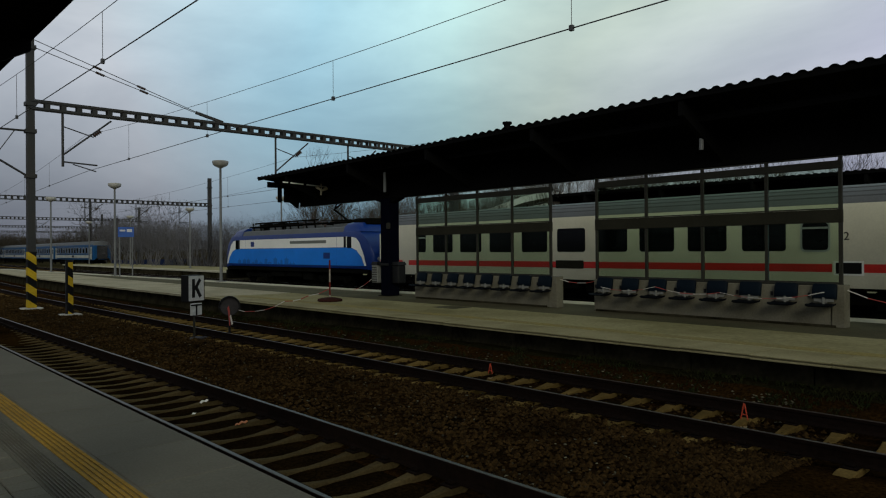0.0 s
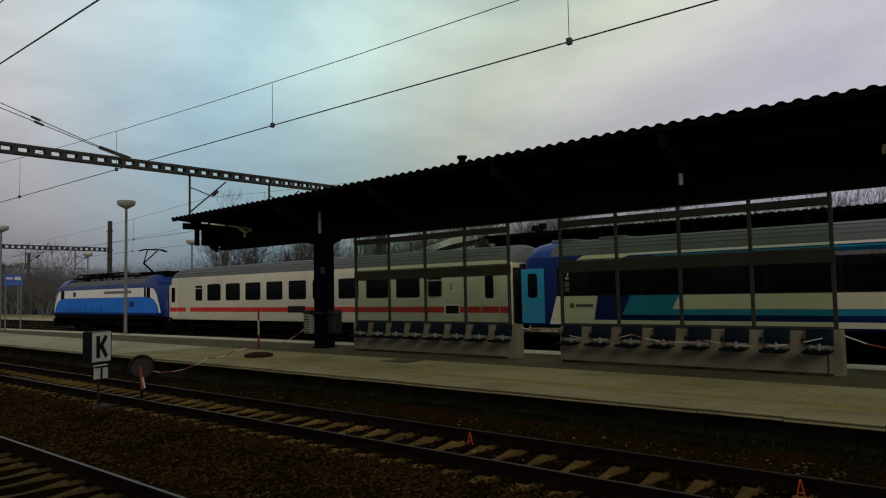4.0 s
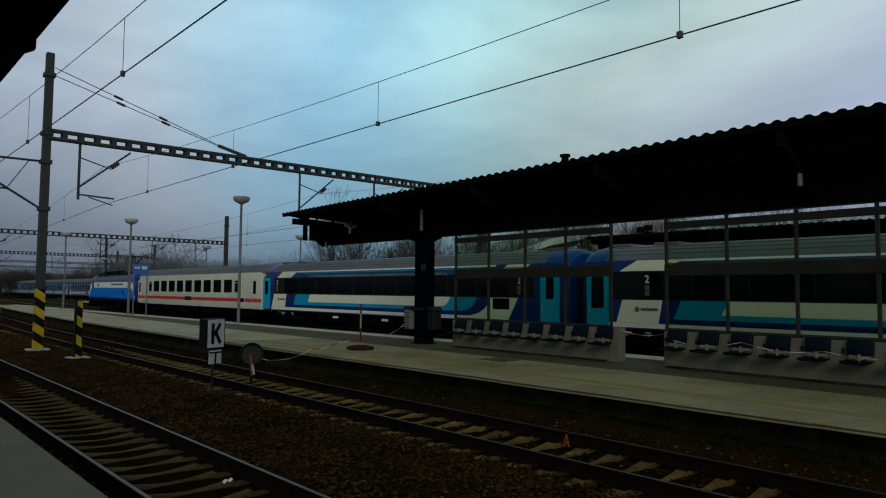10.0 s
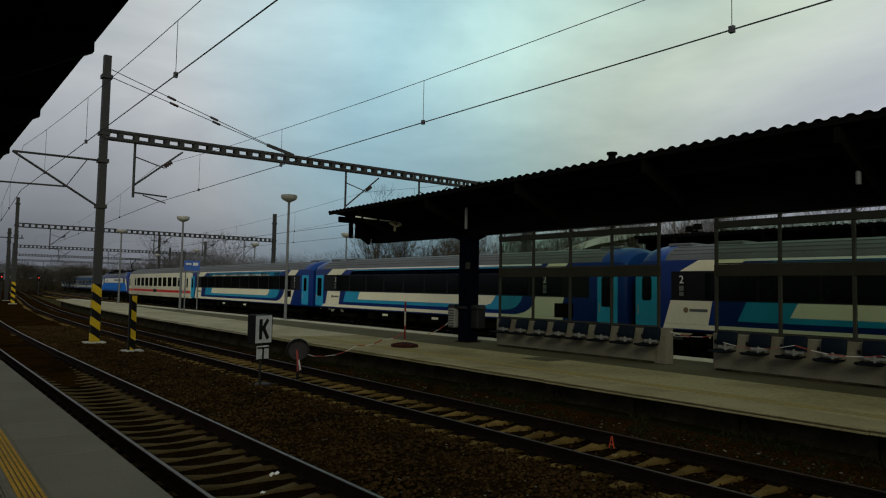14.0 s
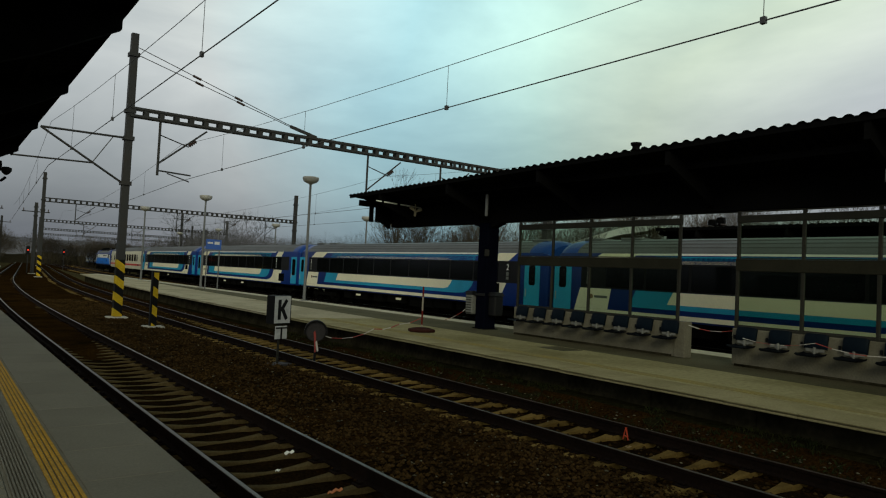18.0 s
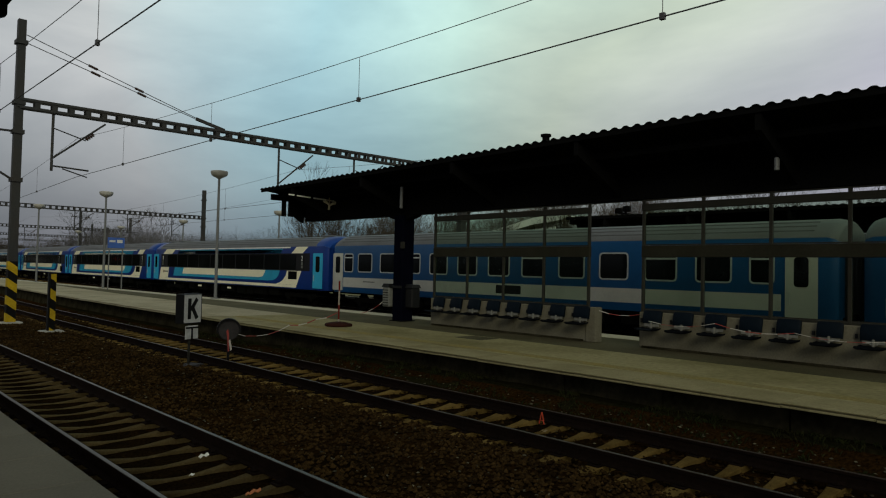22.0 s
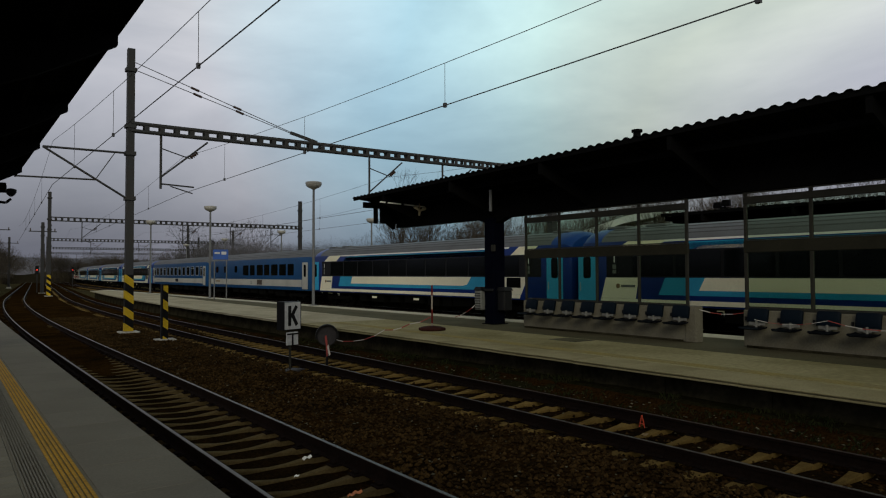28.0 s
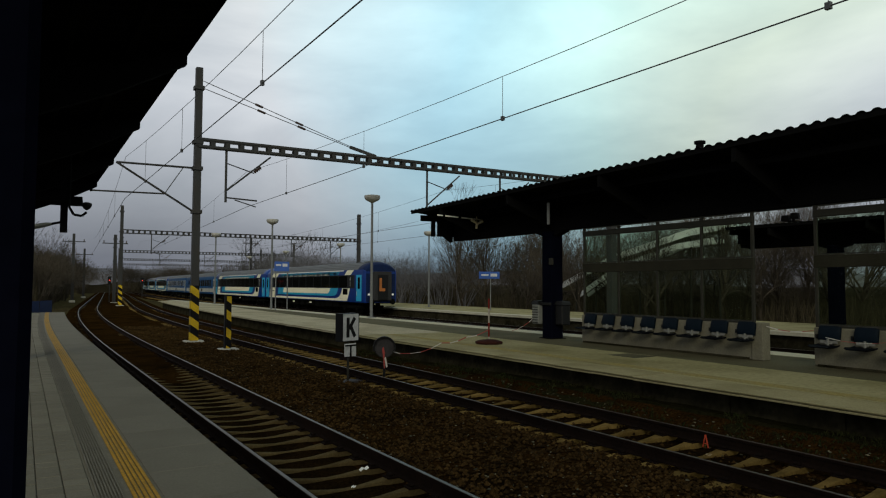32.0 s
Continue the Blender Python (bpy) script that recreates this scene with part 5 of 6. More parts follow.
        while y < 6.4:
            w = rnd.uniform(0.2, 0.5)
            top = 1.46 + rnd.uniform(0.0, 0.40)
            part("skyline_motif", G().plate([(y, 1.38), (y + w, 1.38), (y + w, top - 0.06), (y + w * 0.6, top - 0.04), (y + w * 0.5, top + 0.08), (y + w * 0.4, top - 0.04), (y, top - 0.06)], *xs(0.010)), M_SKYLINE, t, "darker blue skyline print")
            y += w + rnd.uniform(0.0, 0.35)
    part("frame_beam", G().box(-1.4, 1.4, -8.6, 8.6, 0.92, 1.198, 0.03), M_UNDER, t)
    under(t, -2.6, 2.6, 8)
    for y in (-5.2, -1.8, 0.4, 2.6, 5.2):
        part("roof_box", G().box(-0.9, 0.9, y - 0.7, y + 0.7, 3.61, 3.80, 0.03), M_ROOFG, t)
    for y in (-2.9, -2.4, -0.4, 1.6):
        part("insulator", G().cyl((-0.45, y, 3.6), (-0.45, y, 4.02), 0.07, n=8), M_INSUL, t)
    for x in (-0.95, 0.95):
        part("roof_rail", G().tube([(x, -5.9, 3.88), (x, 6.0, 3.88)], 0.055).tube([(x * 0.8, -2.6, 4.14), (x * 0.8, 5.6, 4.14)], 0.05), M_UNDER, t)
        for i in range(9):
            part("rail_strut", G().bar((x, -2.6 + 1.0 * i, 3.62), (x * 0.8, -2.1 + 1.0 * i, 4.14), 0.08), M_UNDER, t)
    for y0 in (-7.6, -5.6, 0.2, 1.9, 3.6):
        part("roof_unit", G().box(-0.7, 0.7, y0, y0 + 1.3, 3.70 if y0 < -4 else 3.61, 4.06, 0.04), M_UNDER, t)
    part("roof_bar", G().tube([(-0.45, -3.6, 4.03), (-0.45, 5.2, 4.03)], 0.03), M_WIRE, t)

    def panto(y, raised):
        p = part("pantograph", G().box(-0.75, 0.75, y - 0.9, y + 0.9, 3.83, 3.93, 0.02), M_UNDER, t)
        if raised:
            part("lower_arm", G().bar((0, y - 0.7, 3.95), (0, y + 0.95, 4.75), 0.09), M_UNDER, p)
            part("upper_arm", G().bar((-0.35, y - 0.3, 5.55), (0, y + 0.95, 4.75), 0.06).bar((0.35, y - 0.3, 5.55), (0, y + 0.95, 4.75), 0.06), M_UNDER, p)
            part("collector_head", G().tube([(-0.95, y - 0.3, 5.5), (-0.6, y - 0.3, 5.62), (0.6, y - 0.3, 5.62), (0.95, y - 0.3, 5.5)], 0.04).tube([(-0.95, y - 0.55, 5.5), (-0.6, y - 0.55, 5.62), (0.6, y - 0.55, 5.62), (0.95, y - 0.55, 5.5)], 0.04), M_UNDER, p)
        else:
            part("lower_arm", G().bar((0, y - 1.1, 4.0), (0, y + 1.3, 4.08), 0.10), M_UNDER, p)
            part("upper_arm", G().bar((-0.4, y - 1.3, 4.14), (0, y + 1.3, 4.08), 0.06).bar((0.4, y - 1.3, 4.14), (0, y + 1.3, 4.08), 0.06), M_UNDER, p)
            part("collector_head", G().tube([(-0.9, y - 1.2, 4.1), (-0.6, y - 1.2, 4.18), (0.6, y - 1.2, 4.18), (0.9, y - 1.2, 4.1)], 0.04), M_UNDER, p)

    panto(-4.2, True)
    panto(5.0, False)
    return t


loco = locomotive()
first = ivory_coach()
two = swoosh_coach("2")
one = swoosh_coach("1")
blue = window_coach()
diner = bistro_coach()
# the train in order, from the locomotive back
TRAIN = [loco, first, two, swoosh_coach("2", True)]
for i in range(2):
    TRAIN.append(copy_thing(two, pose(T4, 0, 0)))
TRAIN += [blue, diner, one, copy_thing(one, pose(T4, 0, 0))]
last = TRAIN[-1]
ed = part("end_door", G().box(-0.42, 0.42, -HL - 0.13, -HL - 0.09, 1.2, 3.1, 0.01), M_BLACK, last, "dark end door")
part("end_panel", G().box(-0.32, -0.12, -HL - 0.145, -HL - 0.131, 2.08, 2.85).box(-0.32, 0.16, -HL - 0.145, -HL - 0.131, 1.85, 2.08), M_ORANGE, ed, "orange-brown panel")
# the tail's roof end and end wall take the shade-darkened paint
for o in last.children:
    if o.name.startswith(("roof_end", "end_wall")) and min(v.co.y for v in o.data.vertices) < 0:
        o.data = o.data.copy()
        o.data.materials[0] = M_TAILEND
for x in (-1.0, 1.0):
    part("tail_lamp", G().cyl((x, -HL + 0.33, 1.6), (x, -HL + 0.25, 1.6), 0.08, n=10), M_HEADW, last, "white marker lamp")

# a stabled set far down the line
for x, y in ((36.0, 134.4), (36.6, 161), (37.2, 187.6), (37.9, 214.2)):
    o = copy_thing(blue, pose(x, y, 0, 0, 0, -1.4))
    o["label"], o["group"] = "distant stabled blue and grey passenger coach", "stabled coaches"


def train_at(t):
    """How far the locomotive's nose has come along the track after t seconds."""
    u = t / 32.0
    knots = ((0, 0.25), (1, 0.2), (2, 0.0), (6, 0.0), (8, -0.2), (10, -0.05), (13, -0.2), (17, -0.42), (20, -0.3), (22, -0.45), (25, -0.45), (28, -0.1), (33, 0.0))
    fine = next(p + (q - p) * (t - a) / (b - a) for (a, p), (b, q) in zip(knots, knots[1:]) if a <= t <= b)
    return fine + ((((((4.151757 * u + 133.681189) * u - 343.658233) * u + 319.741869) * u + 45.679097) * u) + 98.617775) * u + 47.105133


def motions():
    for i, car in enumerate(TRAIN):
        mid = 9.5 if i == 0 else 19.0 + LEN * (i - 1) + HL
        rows = []
        for t in range(0, 33):
            x, y, a = bend_far(T4, train_at(t) - mid)
            rows.append((t, pose(x, y, 0, 0, 0, -math.degrees(a))))
        walk(car, rows)


# ---- overhead line ----
def lattice(x0, x1, y, z0, z1, g=None):
    """A flat lattice beam across the tracks."""
    g = g or G()
    for z in (z0, z1):
        for d in (-0.16, 0.16):
            g.box(x0, x1, y + d - 0.04, y + d + 0.04, z - 0.05, z + 0.05)
    n = int((x1 - x0) / 0.62)
    for i in range(n + 1):
        x = x0 + (x1 - x0) * i / n
        for d in (-0.16, 0.16):
            g.box(x - 0.10, x + 0.10, y + d - 0.012, y + d + 0.012, z0, z1)
        g.box(x - 0.02, x + 0.02, y - 0.16, y + 0.16, z1 - 0.02, z1 + 0.02)
    return g


def mast(parent, x, y, top, w=0.42, hazard=True, base=-0.25):
    m = part("mast", G().loft([[(x + i * k, y + j * k, z) for i, j in ((-1, -1), (1, -1), (1, 1), (-1, 1))] for z, k in ((base, w / 2), (top, w / 2 * 0.90))]), M_MAST, parent, "grey steel mast")
    part("footing", G().box(x - 0.40, x + 0.40, y - 0.34, y + 0.34, base - 0.25, base + 0.14, 0.03), M_CONCP, m, "pale concrete footing")
    if hazard:
        part("warning_paint", G().loft([[(x + i * k, y + j * k, z) for i, j in ((-1, -1), (1, -1), (1, 1), (-1, 1))] for z, k in ((base + 0.15, w / 2 + 0.012), (2.25, w / 2 + 0.010))]), M_HAZARD, m, "yellow and black warning bands")
    for z in [v for v in (5.45, 7.35, 8.5, 10.9) if v < top]:
        part("clamp", G().box(x - w / 2 - 0.05, x + w / 2 + 0.05, y - w / 2 - 0.05, y + w / 2 + 0.05, z - 0.08, z + 0.08), M_MAST, m)
    return m


def hanger(parent, x, y, top, low=5.95, reach=1.15, flip=1):
    """A drop tube under the beam, with the arm that carries the wires."""
    h = part("drop_tube", G().cyl((x, y, low), (x, y, top), 0.055, n=8), M_MAST, parent)
    part("bracket_arm", G().cyl((x, y, 6.45), (x + flip * 2.0, y, top - 0.1), 0.04, n=8), M_MAST, h)
    part("insulator", G().turn([(0.04, 0), (0.10, 0.05), (0.04, 0.1), (0.10, 0.15), (0.04, 0.2), (0.10, 0.25), (0.04, 0.3), (0.1, 0.35), (0.04, 0.4)], n=8).mesh("insulator", M_INSUL), None, h, at=pose(x + flip * 1.25, y, 7.4, 0, flip * 50, 0))
    part("steady_arm", G().cyl((x, y, 6.16), (x + flip * (reach + 0.25), y, 6.10), 0.035, n=6).cyl((x + flip * 0.4, y, 6.08), (x + flip * (reach + 0.2), y, 5.82), 0.025, n=6), M_MAST, h)
    part("brace", G().cyl((x, y, 7.7), (x + flip * 1.25, y, 7.35), 0.025, n=6), M_MAST, h)
    return h


gan = thing("catenary_gantry", pose(0, 0, 0), "grey lattice gantry spanning the tracks on steel masts", "gantry", "catenary gantries")
GY = 31.6
mast(gan, 6.42, GY, 11.8, 0.31)
mast(gan, 31.0, GY, 9.6, 0.46, False)
part("lattice_beam", lattice(6.42, 31.0, GY, 8.33, 8.65), M_MAST, gan, "lattice cross beam")
hanger(gan, 7.66, GY, 8.26)
hanger(gan, 17.95, GY, 8.26)
hanger(gan, 22.6, GY, 8.26)
part("stay_anchor", G().bar((13.6, GY, 9.05), (15.0, GY, 8.72), 0.10, 0.14), M_MAST, gan)
for dz in (0.0, 0.32):
    st = part("stay_wire", G().cyl((6.6, GY, 11.25 - dz), (13.7, GY, 9.05 - dz * 0.15), 0.018, n=5), M_WIRE, gan)
    for k in (0.35, 0.62):
        p = Vector((6.6, GY, 11.25 - dz)).lerp(Vector((13.7, GY, 9.05 - dz * 0.15)), k + dz * 0.05)
        part("insulator", G().cyl(p - Vector((0.18, 0, -0.055)), p + Vector((0.18, 0, -0.055)), 0.055, n=8), M_INSUL, st)
# arms on the other side of the mast, over the near track
part("cantilever", G().cyl((6.2, GY, 7.36), (3.2, GY, 7.34), 0.045, n=8), M_MAST, gan)
part("cantilever", G().cyl((5.1, GY, 6.15), (2.3, GY, 6.10), 0.035, n=8), M_MAST, gan)
part("cantilever", G().cyl((6.3, GY, 5.45), (3.2, GY, 7.34), 0.045, n=8), M_MAST, gan)
part("cantilever_tie", G().cyl((5.85, GY, 7.36), (5.1, GY, 6.15), 0.02, n=6), M_WIRE, gan)

gan2 = thing("catenary_gantry", pose(0, 0, 0), "distant grey lattice gantry over the station throat", "gantry", "catenary gantries")
mast(gan2, 9.9, 90, 11.6, 0.36)
mast(gan2, 40.2, 90, 12.2, 0.46, False)
part("lattice_beam", lattice(9.9, 40.2, 90, 8.35, 8.75), M_MAST, gan2)
for x in (13.2, 24.5, 30.5, 36.0):
    hanger(gan2, x, 90, 8.3)
for yy, xa, xb in ((140, 15.5, 48), (185, 20, 58), (230, 24, 66)):
    gk = thing("catenary_gantry", pose(0, 0, 0), "distant grey lattice gantry over the station throat", "gantry", "catenary gantries")
    mast(gk, xa, yy, 11.0, 0.44, False)
    mast(gk, xb, yy, 11.0, 0.44, False)
    part("lattice_beam", lattice(xa, xb, yy, 8.2, 8.6), M_MAST, gk)
    for k in (0.2, 0.45, 0.75):
        hanger(gk, xa + (xb - xa) * k, yy, 8.15)


for x, y, h in ((6.6, 120, 10.0), (10.8, 160, 9.6), (10.8, 105, 9.1), (39.1, 140, 11.8), (48.5, 165, 10.7)):
    cm = thing("catenary_mast", pose(0, 0, 0), "distant grey catenary mast with short cross arms", "mast", "distant masts")
    mast(cm, x, y, h, 0.40, False)
    part("cross_arm", G().bar((x - 1.6, y, h - 1.2), (x + 1.6, y, h - 1.2), 0.12), M_MAST, cm)
    part("insulator", G().cyl((x - 1.4, y, h - 1.14), (x - 1.4, y, h - 0.8), 0.07, n=8), M_INSUL, cm)
    part("insulator", G().cyl((x + 1.4, y, h - 1.14), (x + 1.4, y, h - 0.8), 0.07, n=8), M_INSUL, cm)


def overhead(o, fn, zc, zm, sag, supports, label, drop_at):
    """Contact wire, carrying wire and droppers over one track; supports are places along the line."""
    t = thing("overhead_line", pose(0, 0, 0), label, "overhead wire", "overhead lines")

    def swept(f, r):
        rings = []
        for a, b in zip(supports, supports[1:]):
            for i in range(12):
                s = a + (b - a) * i / 12
                pa, pb = fn(o, a), fn(o, b)
                x, y = pa[0] + (pb[0] - pa[0]) * i / 12, pa[1] + (pb[1] - pa[1]) * i / 12
                rings.append([(x + r * math.cos(k), y, f(i / 12) + r * math.sin(k)) for k in (0.5, 1.76, 3.02, 4.27, 5.53)])
        return G().loft(rings)

    carry = lambda v: zm - 4 * sag * v * (1 - v)
    part("contact_wire", swept(lambda v: zc, 0.0115), M_WIRE, t)
    part("carrying_wire", swept(carry, 0.0075), M_WIRE, t)
    for s in drop_at:
        a = max([p for p in supports if p <= s])
        b = min([p for p in supports if p > s])
        pa, pb, u = fn(o, a), fn(o, b), (s - a) / (b - a)
        p = (pa[0] + (pb[0] - pa[0]) * u, pa[1] + (pb[1] - pa[1]) * u)
        d = part("dropper", G().cyl((p[0], p[1], zc), (p[0], p[1], carry((s - a) / (b - a))), 0.006, n=5), M_WIRE, t)
        part("dropper_clip", G().box(p[0] - 0.03, p[0] + 0.03, p[1] - 0.035, p[1] + 0.035, zc - 0.04, zc + 0.05), M_WIRE, d)
    return t


overhead(T1, bend, 5.84, 7.585, 0.86, (-21.6, 31.6, 90), "overhead contact wire above the near track", (-2.0, 5.0, 12.17, 19.5, 26, 40, 48, 56, 64))
overhead(T2 - 0.02, bend, 5.78, 7.38, 0.76, (-21.6, 31.6, 90, 140), "overhead contact wire above the second track", (-2.0, 4.95, 11.9, 18.9, 26.0, 40, 48, 56, 64))
overhead(T3, bend_far, 5.70, 7.3, 0.8, (-21.6, 31.6, 90, 140), "overhead contact wire above the unused track", (12, 20, 27, 40, 50, 60))
overhead(T4, bend_far, 5.70, 7.3, 0.8, (-21.6, 31.6, 90, 140, 185), "overhead contact wire above the train", (4, 12, 20, 27, 40, 50, 60))
# hazard post beside the mast
hp = thing("warning_post", pose(6.83, 27.35, -0.25), "short yellow and black banded post on a concrete foot", "post")
part("post", G().loft([[(i * k, j * k, z) for i, j in ((-1, -1), (1, -1), (1, 1), (-1, 1))] for z, k in ((0.1, 0.09), (2.1, 0.085))]), M_HAZARD, hp)
part("back_rail", G().box(-0.15, -0.095, -0.08, 0.08, 0.1, 2.15), M_BLACK, hp)
part("foot", G().box(-0.36, 0.36, -0.30, 0.30, -0.2, 0.12, 0.03), M_CONCP, hp)
part("cap", G().box(-0.10, 0.10, -0.10, 0.10, 2.1, 2.15), M_BLACK, hp)


# ---- platform lamps ----
def lamp_post(at, h):
    t = thing("platform_lamp", at, "tall pale lamp post with a flat round head", "lamp post", "platform lamps")
    part("pole", G().cyl((0, 0, 0), (0, 0, h - 0.35), 0.085, 0.06, n=12), M_GALV, t, smooth=True)
    part("head", G().turn([(0.07, h - 0.42), (0.16, h - 0.36), (0.30, h - 0.30), (0.40, h - 0.22), (0.44, h - 0.10), (0.43, h - 0.02), (0.36, h), (0.02, h + 0.02)], n=20), M_LAMPH, t, "flat round lamp head", smooth=True)
    part("base_plate", G().box(-0.2, 0.2, -0.2, 0.2, 0, 0.03), M_GALV, t)
    return t


lamp_post(pose(16.28, 34.7, PZ), 6.65)
lamp_post(pose(15.6, 50.3, PZ), 6.55)
lamp_post(pose(15.2, 66.0, PZ), 6.5)
for yy in (50.1, 69.4, 88.7, 108.0):
    lamp_post(pose(bend_far(28.6, yy)[0], yy, PZ), 6.2)


# ---- signs and small things along the tracks ----
ks = thing("signal_sign", pose(7.33, 16.9, -0.25, 0, 0, 22), "white trackside board with a black letter K on a thin post", "railway sign")
part("post", G().cyl((0, 0.06, 0), (0, 0.06, 1.08), 0.03, n=8), M_FRAME, ks)
bd = part("board", G().box(-0.285, 0.285, -0.03, 0.0, 1.10, 1.79, 0.006), M_SIGNW, ks)
part("casing", G().box(-0.30, 0.30, 0.002, 0.24, 1.085, 1.805, 0.01).box(-0.30, -0.287, -0.034, 0.003, 1.09, 1.80).box(0.287, 0.30, -0.034, 0.003, 1.09, 1.80).box(-0.286, 0.286, -0.034, 0.003, 1.792, 1.804).box(-0.286, 0.286, -0.034, 0.003, 1.088, 1.099), M_BLACK, bd, "black box casing behind the board")
part("letter", G().box(-0.16, -0.055, -0.036, -0.0305, 1.19, 1.70).bar((-0.06, -0.033, 1.41), (0.14, -0.033, 1.69), 0.005, 0.10).bar((-0.01, -0.0335, 1.47), (0.15, -0.0335, 1.20), 0.005, 0.105), M_BLACK, bd, "black capital letter K")
bd2 = part("small_board", G().box(-0.205, 0.205, -0.028, 0.0, 0.70, 1.03, 0.005), M_SIGNW, ks)
part("bar", G().box(-0.028, 0.028, -0.036, -0.028, 0.70, 0.97).box(-0.205, 0.205, -0.036, -0.028, 0.96, 1.0), M_BLACK, bd2)
part("foot", G().box(-0.3, 0.3, -0.2, 0.25, -0.02, 0.08, 0.02), M_DISC, ks)

dk = thing("shunting_signal", pose(8.32, 16.9, -0.2, 0, 0, -25), "grey round trackside signal disc with red and white mark", "railway signal")
part("post", G().cyl((0, 0.03, 0), (0, 0.03, 0.85), 0.035, n=8), M_BLACK, dk)
part("disc", G().cyl((0, 0.0, 0.83), (0, 0.035, 0.83), 0.265, n=28), M_DISC, dk)
part("rim", G().cyl((0, -0.02, 0.83), (0, 0.0, 0.83), 0.27, n=28), M_BLACK, dk)
part("hood", G().loft([[(r * math.cos(b), y, 0.83 + r * math.sin(b)) for r, y in ((0.265, -0.10), (0.305, -0.10), (0.305, 0.05), (0.265, 0.05))] for b in (math.pi * (k - 1) / 12 for k in range(15))]), M_BLACK, dk, "black hood over the disc")
part("plate", G().cyl((0, -0.024, 0.83), (0, -0.02, 0.83), 0.25, n=28), M_DISC, dk)
part("tape_knot", G().plate([(-0.02, 0.30), (0.01, 0.28), (0.035, 0.62), (0.06, 0.80), (0.02, 0.86), (-0.01, 0.70)], -0.004, 0.004).mesh("tape_knot", M_TAPER), None, dk, at=pose(0, -0.045, 0, 0, 0, 90))
part("tape_end", G().plate([(-0.09, 0.34), (-0.05, 0.30), (0.0, 0.56), (-0.04, 0.60)], -0.004, 0.004).mesh("tape_end", M_TAPEW), None, dk, at=pose(0, -0.052, 0, 0, 0, 90))


def tape(name, pts, label, wide=0.028):
    """Barrier tape hung through pts, in short stiff lengths of two colours."""
    t = thing(name, pose(0, 0, 0), label, "barrier tape", "barrier tapes")
    i = 0
    for p, q in zip(pts, pts[1:]):
        p, q = Vector(p), Vector(q)
        n = max(2, int((q - p).length / 0.30))
        sag = 0.06 * (q - p).length
        f = lambda u: p.lerp(q, u) - Vector((0, 0, 4 * sag * u * (1 - u)))
        for k in range(n):
            tw = 0.5 + 0.5 * math.sin(i * 0.7)
            part("tape_length", G().bar(f(k / n), f((k + 1) / n), 0.008 + 0.012 * tw, wide * (0.4 + 0.6 * (1 - tw))), M_TAPER if i % 2 else M_TAPEW, t)
            i += 1
    return t


st = thing("barrier_stand", pose(12.05, 17.42, PZ), "dark red and white banded barrier stand on a dark rubber foot", "barrier stand", "barrier stands")
part("pole", G().cyl((0, 0, 0.08), (0, 0, 1.35), 0.026, n=10), M_REDWH, st)
part("foot", G().turn([(0.40, 0.0), (0.42, 0.04), (0.40, 0.08), (0.24, 0.12), (0.06, 0.14)], n=8), M_FOOTR, st)
tape("barrier_tape", [(8.45, 16.85, 0.55), (9.1, 16.9, 0.44), (10.2, 17.1, 0.67), (11.2, 17.35, 0.78), (12.0, 17.42, 0.95)], "red and white barrier tape from the signal to the stand")
tape("barrier_tape", [(14.9, 18.8, 1.25), (14.75, 19.9, 0.72)], "pale barrier tape hanging from the column")
tape("barrier_tape", [(15.1, 10.34, 1.35), (15.05, 9.12, 1.33)], "red and white barrier tape between the bench walls")
tape("barrier_tape", [(14.55, 8.6, 1.22), (14.5, 7.0, 1.28), (14.55, 5.4, 1.2), (14.5, 3.2, 1.3)], "red and white barrier tape laid along the seats", 0.016)
tape("barrier_tape", [(15.05, 2.95, 1.32), (14.95, 1.82, 1.08), (14.8, 0.1, 1.53)], "red and white barrier tape past the column")
tape("barrier_tape", [(13.85, 0.95, PZ + 0.02), (14.8, 0.1, 1.53)], "twisted red and white barrier tape trailing down to the platform")
for x, y, w in ((8.62, 6.85, 0.16), (8.40, 2.05, 0.2)):
    pm = thing("paint_mark", pose(x, y, -0.158, 0, 0, 25), "small orange paint mark on a sleeper", "marking", "paint marks")
    part("dash", G().box(-w / 2, w / 2, -0.02, 0.02, 0.0, 0.006), M_LOGO, pm)
    part("dash", G().box(-w * 0.2, w * 0.4, 0.035, 0.06, 0.0, 0.006), M_LOGO, pm)

for x, y, z, h in ((8.98, 7.21, -0.16, 0.17), (8.88, 2.28, -0.16, 0.20), (4.3, 7.6, -0.20, 0.09)):
    mk = thing("red_marker", pose(x, y, z), "small bright red marking frame beside the rail", "marker", "red markers")
    for d in (-0.05, 0.05):
        part("leg", G().bar((0, d, 0), (0, d * 0.15, h), 0.013, 0.013), M_RED, mk)
    part("cross_bar", G().bar((0, -0.035, h * 0.35), (0, 0.035, h * 0.35), 0.012, 0.012), M_RED, mk)
    part("tip", G().box(-0.01, 0.01, -0.01, 0.01, h - 0.005, h + 0.02), M_RED, mk)

